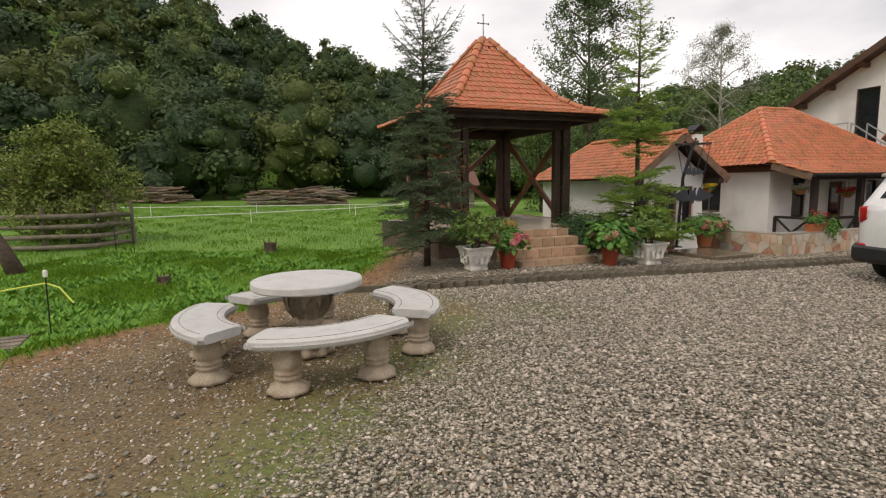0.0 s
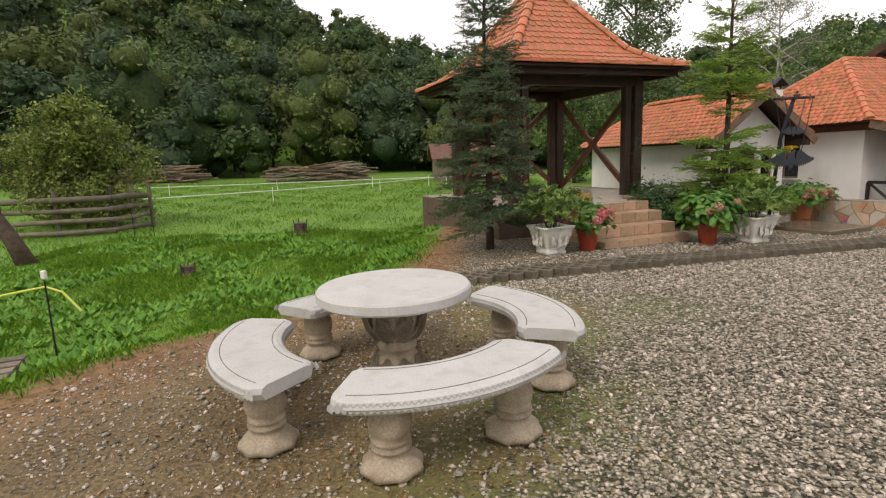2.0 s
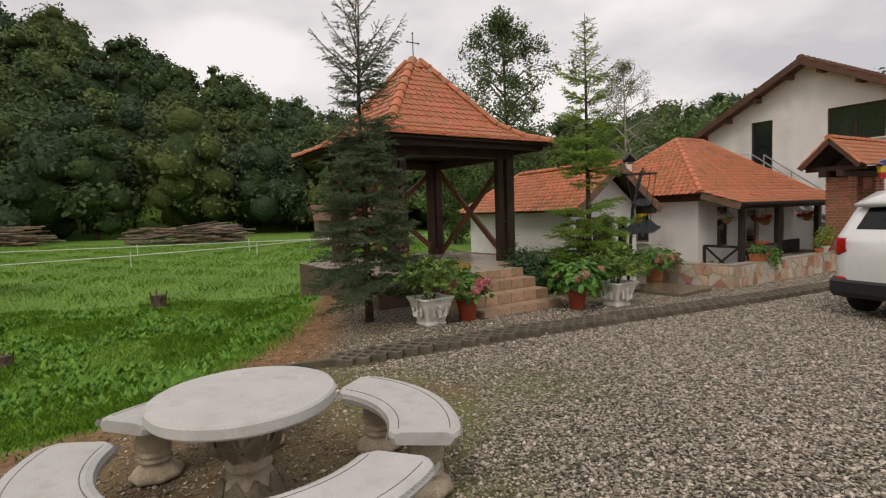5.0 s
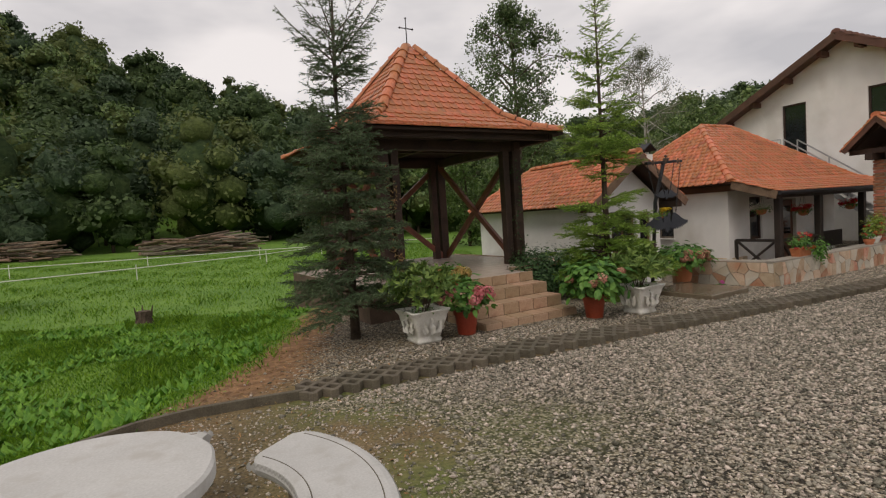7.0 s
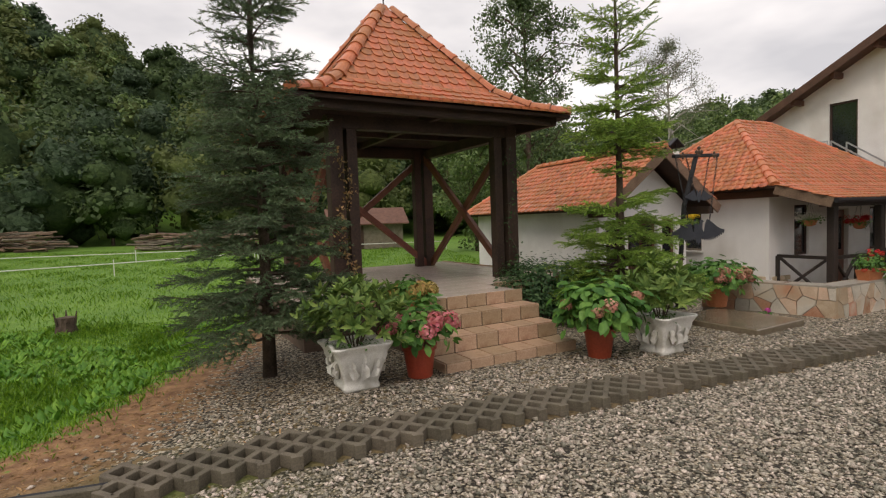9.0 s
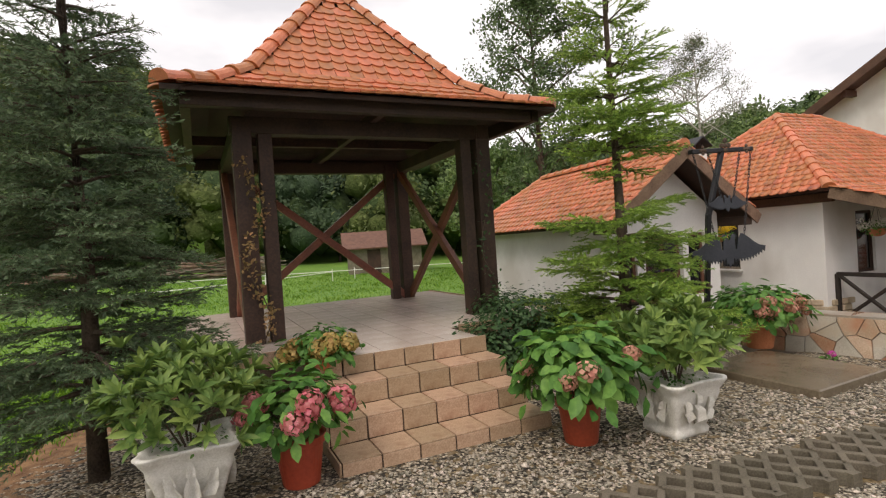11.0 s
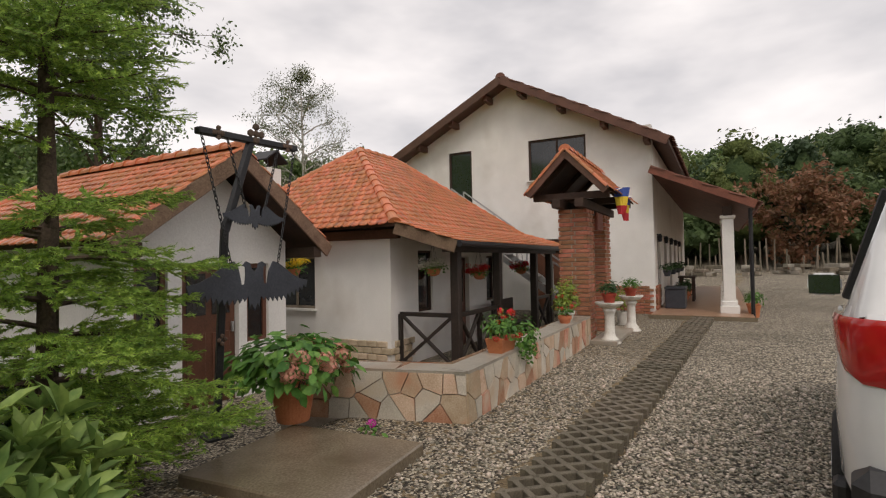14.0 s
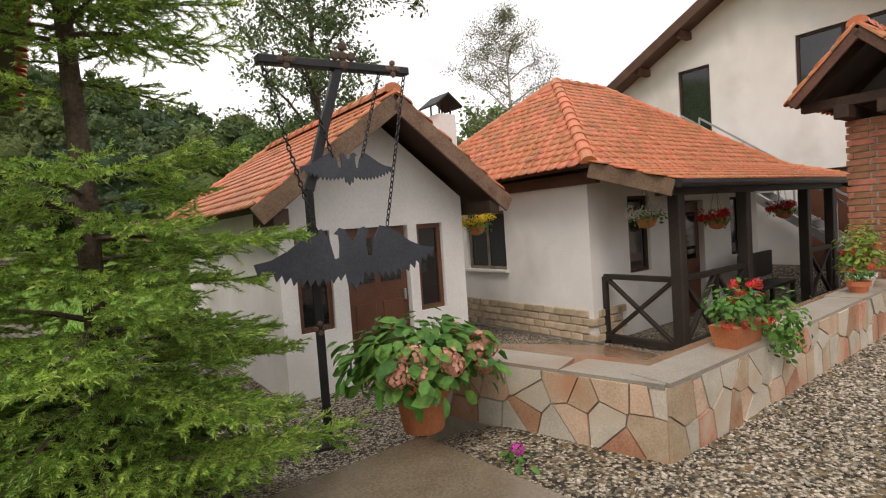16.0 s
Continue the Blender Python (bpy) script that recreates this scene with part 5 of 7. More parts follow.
def stems(parent, n, r, h, z, material=None):
    for k in range(n):
        bm = bmesh.new()
        a = k * 2.4
        e = (r * math.cos(a) * 0.8, r * math.sin(a) * 0.8, z + h)
        tube(bm, [(0.04 * math.cos(a), 0.04 * math.sin(a), z), (e[0] * 0.5, e[1] * 0.5, z + h * 0.6), e], [0.008, 0.006, 0.003], 5)
        part("stem", bm, material or M_BARK, parent)


def white_pot(t):
    def wob(a, i):
        sq = (abs(math.cos(a)) ** 3.5 + abs(math.sin(a)) ** 3.5) ** (-1 / 3.5)
        k = min(1.0, 0.55 + i * 0.04)
        return (1 - k + k * sq) * (1 + (0.018 * math.cos(16 * a) if 3 <= i <= 8 else 0.0) + (0.04 * math.cos(20 * a) if i >= 11 else 0))
    prof = [(0.155, 0), (0.165, 0.02), (0.165, 0.05), (0.15, 0.07), (0.16, 0.11), (0.175, 0.17), (0.19, 0.23), (0.205, 0.28), (0.215, 0.32), (0.218, 0.35), (0.236, 0.39), (0.256, 0.425), (0.258, 0.44), (0.228, 0.44), (0.21, 0.40)]
    pot = part("pot", lathe(prof, 64, wob, 0.9), M_WHITEPOT, t, "white cast pot moulded with leaves", True)
    pts, frs, sz = [], [], []
    for side in range(4):
        a = side * math.pi / 2
        c, s = math.cos(a), math.sin(a)
        for dx, z, lean, size in ((0, 0.10, 0, 0.2), (-0.06, 0.12, 0.5, 0.17), (0.06, 0.12, -0.5, 0.17), (-0.1, 0.2, 0.25, 0.14), (0.1, 0.2, -0.25, 0.14), (0, 0.25, 0, 0.12)):
            rad = 0.168 + (z - 0.05) * 0.17
            pts.append((c * rad - s * dx, s * rad + c * dx, z))
            ux, uz = math.sin(-lean), math.cos(lean)
            up = np.array([-s * ux + c * 0.2, c * ux + s * 0.2, uz])
            up /= np.linalg.norm(up)
            nn = np.array([c, s, -0.2])
            nn -= up * (nn @ up)
            nn /= np.linalg.norm(nn)
            frs.append(np.stack([np.cross(up, nn), up, nn], axis=1))
            sz.append(size)
    joined("relief_leaf", place(LEAF * np.array([0.9, 1, 5.5]), np.array(pts), np.array(frs), np.array(sz)), LEAF_F, M_WHITEPOT, pot)
    part("soil", lathe([(0.20, 0.36), (0.20, 0.385)], 16), M_SOIL, t)


def red_pot(t, r=0.17, h=0.33, material=None):
    prof = [(r * 0.72, 0), (r * 0.74, 0.01), (r * 0.95, h - 0.05), (r * 1.06, h - 0.05), (r * 1.08, h), (r * 0.98, h), (r * 0.95, h - 0.03)]
    part("pot", lathe(prof, 32), material or M_REDPOT, t)
    part("soil", lathe([(r * 0.9, h - 0.06), (r * 0.9, h - 0.035)], 16), M_SOIL, t)


def gz(x, y):
    return float(ground_z(x, y))


def rosettes(name, parent, material, n, centre, radii, size):
    """Whorls of long leaves round each shoot tip, shoots spread over a mound."""
    d = fibonacci(int(n * 1.6))
    d = d[d[:, 2] > -0.35][:n]
    d = d + rng.normal(0, 0.15, d.shape)
    c = np.array(centre) + d * np.array(radii) * rng.uniform(0.55, 1.08, (len(d), 1))
    ax = d + np.array([0, 0, 0.8]) + rng.normal(0, 0.2, d.shape)
    ax /= np.linalg.norm(ax, axis=1, keepdims=True)
    e1 = np.cross(ax, np.array([0.3, 0.9, 0.1]))
    e1 /= np.linalg.norm(e1, axis=1, keepdims=True)
    e2 = np.cross(ax, e1)
    k = 8
    a = np.arange(k) * 2.4 + rng.uniform(0, 6.28, (len(d), 1))
    side = e1[:, None] * np.cos(a)[..., None] + e2[:, None] * np.sin(a)[..., None]
    open_ = rng.uniform(0.35, 1.3, (len(d), k, 1))
    y = side * open_ + ax[:, None] * 0.75
    y /= np.linalg.norm(y, axis=2, keepdims=True)
    x = np.cross(y, ax[:, None] + 0 * y)
    x /= np.linalg.norm(x, axis=2, keepdims=True)
    fr = np.stack([x, y, np.cross(x, y)], axis=3).reshape(-1, 3, 3)
    p = np.repeat(c, k, axis=0)
    return tagged(joined(name, place(LEAF * np.array([0.58, 1, 1.3]), p, fr, size * rng.uniform(0.8, 1.4, len(p))), LEAF_F, material, parent), kind="stuff")


def potted_shrub(x, y, rz, label, leaf, n, h, w, size):
    t = thing("potted_shrub", x, y, gz(x, y), rz, label, "potted plant", "white pots by the steps")
    white_pot(t)
    stems(t, 9, w * 0.7, h * 0.5, 0.37)
    rosettes("foliage", t, leaf, n // 7, (0, 0, 0.40 + h * 0.42), (w, w, h * 0.55), size)
    leafy("ground_cover", t, M_LEAF_HYD, 160, (0, 0, 0.40), (0.25, 0.25, 0.06), 0.035, 0.6, 0.3)
    return t


potted_shrub(0.57, 9.14, 21, "white moulded pot with a pale leafy shrub, standing on gravel", M_LEAF_RHOD, 900, 0.62, 0.46, 0.10)
potted_shrub(4.02, 9.66, 20, "white moulded pot with an upright pale green shrub", M_LEAF_RHOD, 650, 0.58, 0.36, 0.12)


def hydrangea(x, y, z, label, pot, heads, colour, n=240, w=0.36, h=0.42, size=0.115, group="hydrangeas in pots", aim=-90):
    t = thing("potted_hydrangea", x, y, z, 0, label, "potted plant", group)
    if pot == "red":
        red_pot(t)
        z0 = 0.3
    elif pot == "terracotta":
        red_pot(t, 0.19, 0.3, M_TERRA)
        z0 = 0.27
    else:
        red_pot(t, 0.14, 0.16, M_TERRA)
        z0 = 0.1
    stems(t, 9, w * 0.8, h * 0.7, z0 - 0.04)
    leafy("foliage", t, M_LEAF_HYD, n, (0, 0, z0 + h * 0.5), (w, w, h * 0.65), size, 0.35, 0.45, droop=0.2)
    for k in range(heads):
        a = radians(aim + 80 * math.sin(k * 2.7 + x))
        e = 0.1 + 0.5 * ((k * 0.618 + y) % 1.0)
        rr = 1.02
        p = (w * rr * math.cos(a) * math.cos(e), w * rr * math.sin(a) * math.cos(e), z0 + h * 0.35 + h * 0.8 * math.sin(e))
        flower_head(t, colour, p, random.uniform(0.062, 0.092))
    return t


hydrangea(1.20, 9.34, gz(1.20, 9.34), "red pot of hydrangea with many pink heads", "red", 10, M_PINK, 380, 0.34, 0.42)
hydrangea(3.25, 9.62, gz(3.25, 9.62), "red pot of hydrangea with fading salmon heads", "red", 4, M_SALMON, 520, 0.46, 0.52, 0.145)
hydrangea(6.22, 11.72, 0.03, "terracotta pot of broad hydrangea with pale pink heads", "terracotta", 14, M_SALMON, 640, 0.47, 0.42, 0.125, aim=-45)
hydrangea(1.20, 10.42, 0.445, "hydrangea with faded yellow and rust heads on the steps", "small", 12, M_OCHRE, 320, 0.30, 0.30, 0.10)


def magenta_flower():
    t = thing("magenta_flower", 6.62, 11.12, gz(6.62, 11.12), 0, "small magenta flower at the foot of the wall", "flower")
    leafy("foliage", t, M_LEAF_HYD, 24, (0, 0, 0.05), (0.08, 0.08, 0.05), 0.06)
    flower_head(t, M_MAGENTA, (0, 0, 0.11), 0.045, 40)


magenta_flower()


def ivy():
    t = thing("ivy_shrub", 3.25, 11.5, 0, 22, "dense dark evergreen shrub beside the gazebo", "shrub")
    stems(t, 14, 0.6, 0.5, -0.1)
    for x, y, z, rx, rz in ((-0.42, -0.05, 0.30, 0.5, 0.45), (0.1, 0.05, 0.42, 0.6, 0.52), (0.75, 0.1, 0.34, 0.6, 0.48), (0.2, 0.62, 0.62, 0.35, 0.28), (1.25, -0.2, 0.2, 0.5, 0.36)):
        leafy("foliage", t, M_LEAF_DARK, int(2600 * rx), (x, y, z), (rx, 0.48, rz), 0.062, 0.3, 0.55)
    return t



ivy()


def post_vine(lx, ly, h, leaf, n, label):
    """A thin climber winding up one of the gazebo's front posts."""
    m = pose(*GZ, 0, 0, 0, GZ_ROT)
    x, y, _ = m @ Vector((lx, ly, 0))
    t = thing("climbing_vine", x, y, GZ_FLOOR - 0.03, GZ_ROT, label, "vine", "vines on the gazebo posts")
    pts = [(0.10 * math.sin(k * 0.9), 0.03 * math.cos(k * 1.7) - 0.02, h * k / 12) for k in range(13)]
    part("stem", tube(bmesh.new(), pts, [0.008 - 0.0004 * k for k in range(13)], 5), M_BARK, t)
    f = rng.random(n) * 12
    k = np.minimum(f.astype(int), 11)
    P = np.array(pts)
    c = P[k] + (P[k + 1] - P[k]) * (f - k)[:, None] + rng.normal(0, 0.045, (n, 3))
    tagged(joined("foliage", place(LEAF, c, basis(rng.normal(size=(n, 3)) + np.array([0, -1.0, 0.4])), rng.uniform(0.03, 0.07, n)), LEAF_F, leaf, t), kind="stuff")


post_vine(-1.42, -1.62, 2.0, M_LITTER, 260, "dry brown climber winding up a gazebo post")
post_vine(1.42, -1.61, 2.1, M_LEAF_DARK, 110, "thin green climber winding up a gazebo post")


# ---- conifers ----
def conifer(x, y, h, label, needle, levels, reach, needle_len, needle_gap, seed, bend=0.0, fill=True):
    """A spruce: a tapered trunk, whorls of branches, herringbone twigs set with needles."""
    r = np.random.default_rng(seed)
    t = thing("spruce", x, y, gz(x, y) - 0.05, 0, label, "tree")
    bm = bmesh.new()
    tube(bm, [(0, 0, 0), (0.01, 0.02, h * 0.3), (-0.02, 0.01, h * 0.65), (bend, 0, h)], [0.075, 0.055, 0.03, 0.006], 9)
    trunk = part("trunk", bm, M_BARK, t, "", True)
    seg_a, seg_b = [], []
    more = [(z + 0.1, length * 0.62, max(2, count // 2), rise + 0.1) for z, length, count, rise in levels[:-3]] if fill else []
    for z, length, count, rise in list(levels) + more:
        a0 = r.uniform(0, 6.28)
        for k in range(count):
            a = a0 + 6.283 * k / count + r.normal(0, 0.18)
            ln = length * reach * r.uniform(0.72, 1.12)
            zz = z + r.normal(0, 0.085)
            lift = rise + r.normal(0, 0.12)
            out = np.array([math.cos(a), math.sin(a), 0.0])
            side = np.array([-math.sin(a), math.cos(a), 0.0])
            pts = [np.array([0, 0, zz]) + out * ln * s + np.array([0, 0, ln * (lift * s - 0.34 * s * s * (1 if rise < 0.5 else 0.2) + 0.16 * s ** 4)]) for s in np.linspace(0, 1, 6)]
            part("branch", tube(bmesh.new(), [tuple(p) for p in pts], [0.014 * ln + 0.004, 0.012 * ln + 0.003, 0.009 * ln + 0.003, 0.006, 0.004, 0.002], 4), M_BARK, t)
            for p, q in zip(pts[1:], pts[2:]):
                seg_a.append(p)
                seg_b.append(q)
            m = max(4, int(ln * 13))
            for i in range(m):
                s = 0.12 + 0.86 * (i + r.uniform(-0.3, 0.3)) / m
                j = min(int(s * 5), 4)
                p = pts[j] + (pts[j + 1] - pts[j]) * (s * 5 - j)
                tl = (0.10 + 0.34 * ln * (1 - s) + 0.05 * ln) * r.uniform(0.7, 1.15)
                for sg in (-1, 1):
                    d = out * 0.72 + side * sg * 0.72 + np.array([0, 0, r.normal(-0.05, 0.21) + rise * 0.3])
                    d /= np.linalg.norm(d)
                    q = p + d * tl * 0.6
                    e = q + (d + np.array([0, 0, -0.12])) * tl * 0.4
                    seg_a += [p, q]
                    seg_b += [q, e]
                    if tl > 0.22:
                        for s2 in (0.35, 0.65):
                            for sg2 in (-1, 1):
                                d2 = out * (0.8 - 0.1 * sg2 * sg) + side * (sg * 0.35 + sg2 * 0.5) + np.array([0, 0, r.normal(-0.04, 0.17)])
                                d2 /= np.linalg.norm(d2)
                                b0 = p + d * tl * s2
                                seg_a.append(b0)
                                seg_b.append(b0 + d2 * tl * 0.42)
    A, B = np.array(seg_a), np.array(seg_b)
    L = np.linalg.norm(B - A, axis=1)
    cnt = np.maximum(2, (L / needle_gap).astype(int))
    idx = np.repeat(np.arange(len(A)), cnt)
    f = r.random(len(idx))
    p = A[idx] + (B - A)[idx] * f[:, None]
    d = (B - A)[idx] / L[idx][:, None]
    rnd = r.normal(size=p.shape)
    rnd[:, 2] *= 0.6
    perp = rnd - d * np.sum(rnd * d, axis=1, keepdims=True)
    perp /= np.linalg.norm(perp, axis=1, keepdims=True)
    tip = p + (d * 0.75 + perp * 0.75) * needle_len * r.uniform(0.7, 1.15, (len(p), 1))
    wide = np.cross(d, perp) * needle_len * 0.135
    verts = np.stack([p - wide, p + wide, tip + wide * 0.4, tip - wide * 0.4], axis=1)
    tagged(joined("needles", verts, [(0, 1, 2, 3)], needle, t), kind="stuff")
    dirs = (B - A) / L[:, None]
    across = np.cross(dirs, np.array([0.3, 0.2, 1.0]))
    across /= np.linalg.norm(across, axis=1, keepdims=True)
    other = np.cross(dirs, across)
    ring = [across * math.cos(q) + other * math.sin(q) for q in (0, 2.094, 4.189)]
    tw = np.stack([A + g * 0.0017 for g in ring] + [B + g * 0.0010 for g in ring], axis=1)
    tagged(joined("twig_work", tw, [(0, 1, 4, 3), (1, 2, 5, 4), (2, 0, 3, 5)], M_BARK, t), kind="stuff")
    return t


lv = [(z, l, c, r_) for z, l, c, r_ in [(0.55, 0.95, 4, 0.10), (0.75, 1.22, 6, 0.12), (0.95, 1.15, 7, 0.14), (1.15, 1.0, 6, 0.14), (1.35, 0.9, 6, 0.15), (1.55, 0.85, 7, 0.16), (1.75, 0.85, 7, 0.18), (1.95, 0.85, 7, 0.2),
      (2.05, 0.8, 8, 0.2), (2.25, 0.76, 8, 0.22), (2.45, 0.74, 8, 0.25), (2.65, 0.72, 7, 0.25), (2.85, 0.68, 7, 0.28), (3.05, 0.64, 7, 0.3), (3.3, 0.62, 7, 0.35), (3.55, 0.6, 6, 0.4), (3.75, 0.62, 6, 0.7), (4.0, 0.72, 5, 1.05), (4.3, 0.55, 5, 1.1), (4.65, 0.42, 4, 1.2), (4.95, 0.26, 4, 1.4)]]
conifer(-0.33, 9.72, 5.35, "tall dark spruce with a dead lower trunk beside the steps", M_NEEDLE_D, lv, 1.0, 0.032, 0.0095, 3, 0.05, False)
lv = [(0.2, 1.0, 7, 0.1), (0.4, 1.05, 7, 0.12), (0.62, 1.0, 7, 0.14), (0.85, 1.05, 7, 0.15), (1.05, 1.0, 7, 0.18), (1.3, 0.95, 7, 0.2), (1.55, 0.85, 6, 0.2), (1.72, 0.75, 5, 0.22), (2.35, 0.42, 5, 0.2), (2.6, 0.74, 7, 0.2), (2.75, 0.72, 7, 0.25), (2.95, 0.72, 7, 0.28), (3.2, 0.66, 6, 0.35), (3.5, 0.66, 6, 0.45),
      (3.75, 0.4, 4, 0.4), (4.05, 0.5, 6, 0.5), (4.3, 0.55, 5, 0.6), (4.65, 0.36, 4, 0.5), (4.95, 0.30, 5, 0.6), (5.2, 0.24, 4, 0.7), (5.5, 0.14, 4, 0.8)]
conifer(4.45, 11.42, 5.8, "young bright green spruce with tiered branches", M_NEEDLE_L, lv, 1.12, 0.026, 0.0042, 5, -0.03, False)


# ---- broadleaf trees ----
def tree(x, y, h, label, bark, leaf, crown, n_leaf, size, seed, low=0.3, limbs=14, trunk_r=0.14, name="tree", group="", cone=0.0):
    r = np.random.default_rng(seed)
    z = gz(x, y)
    t = thing(name, x, y, z - 0.1, 0, label, "tree", group)
    bm = bmesh.new()
    sway = r.normal(0, 0.03 * h, 2)
    tr = [np.array([sway[0] * s, sway[1] * s * s, h * s * 0.96]) for s in np.linspace(0, 1, 7)]
    tube(bm, [tuple(p) for p in tr], [trunk_r * (1 - 0.93 * s) for s in np.linspace(0, 1, 7)], 8)
    part("trunk", bm, bark, t, "", True)
    tips = []
    for k in range(limbs):
        s = low + (0.97 - low) * (k + 0.5) / limbs
        base = np.array([sway[0] * s, sway[1] * s * s, h * s * 0.96])
        a = k * 2.4 + r.normal(0, 0.3)
        ln = crown * (math.sin(math.pi * min(1, 0.12 + (s - low) / (1 - low) * 0.95)) ** 0.7) * r.uniform(0.75, 1.15) * (1 + cone * (0.35 - s)) + 0.15
        e = base + np.array([math.cos(a) * ln, math.sin(a) * ln, ln * r.uniform(0.4, 0.9)])
        m = base * 0.5 + e * 0.5 + np.array([0, 0, ln * 0.08])
        bm = bmesh.new()
        tube(bm, [tuple(base), tuple(m), tuple(e)], [trunk_r * 0.32, trunk_r * 0.2, 0.012], 5)
        for q in range(5):
            st = base + (e - base) * r.uniform(0.35, 1.0)
            en = st + r.normal(0, 0.28 * ln + 0.12, 3) + np.array([0, 0, 0.1])
            tube(bm, [tuple(st), tuple(en)], [0.018, 0.006], 4)
            tips.append(en)
            tips.append((st + en) / 2)
        part("limb", bm, bark, t)
    T = np.array(tips)
    c = T[r.integers(0, len(T), n_leaf)] + r.normal(0, crown * 0.07 + 0.04, (n_leaf, 3))
    nrm = r.normal(size=(n_leaf, 3)) + np.array([0, 0, 0.6])
    tagged(joined("crown", place(LEAF, c, basis(nrm), size * r.uniform(0.6, 1.3, n_leaf)), LEAF_F, leaf, t), kind="stuff")
    return t


tree(7.0, 23.5, 11.5, "tall ash tree with open grey-green foliage", M_BARK, M_LEAF_TREE, 2.0, 15000, 0.125, 11, 0.25, 22, 0.17)
tree(14.3, 25.8, 10.0, "slender birch with thin pale foliage", M_BIRCH, M_LEAF_BIRCH, 1.5, 17000, 0.062, 12, 0.3, 22, 0.12)
tree(-13.2, 18.6, 4.3, "broad young tree behind a log fence", M_BARK, M_LEAF_BUSH, 1.7, 24000, 0.125, 13, 0.06, 34, 0.1, cone=1.2)
tree(-15.0, 19.6, 3.0, "low bushy tree behind a log fence", M_BARK, M_LEAF_BUSH, 1.6, 14000, 0.125, 14, 0.06, 24, 0.1, cone=0.6)
for k, (x, y, h) in enumerate(((7.5, 36, 7.5), (10.5, 31, 6.0), (18, 33, 7.5), (24, 36, 8.5), (13, 40, 8.0))):
    tree(x, y, h, "leafy green tree behind the cottages", M_BARK, M_LEAF_BACK, h * 0.36, 9000, 0.23, 20 + k, 0.1, 16, 0.14, group="trees behind the cottages")


def leaning_trunk():
    t = thing("leaning_tree", -10.3, 11.9, gz(-10.3, 11.9), 0, "bare leaning tree trunk at the meadow's edge", "tree")
    bm = bmesh.new()
    tube(bm, [(0.35, 0, -0.1), (0.1, 0, 0.5), (-0.5, 0, 1.6), (-0.8, 0.1, 3.2), (-0.6, 0.2, 5.5)], [0.2, 0.16, 0.13, 0.1, 0.04], 9)
    part("trunk", bm, M_BARK, t, "", True)
    bm = bmesh.new()
    for k in range(16):
        a, s = k * 2.4, 2.0 + 0.25 * k
        b = Vector((-0.65, 0.1, s))
        e = b + Vector((math.cos(a) * 1.1, math.sin(a) * 0.8, 0.5 + 0.3 * math.sin(k)))
        tube(bm, [b, (b + e) / 2 + Vector((0, 0, 0.1)), e], [0.025, 0.015, 0.006], 5)
    part("limb", bm, M_GREYWOOD, t)


leaning_trunk()


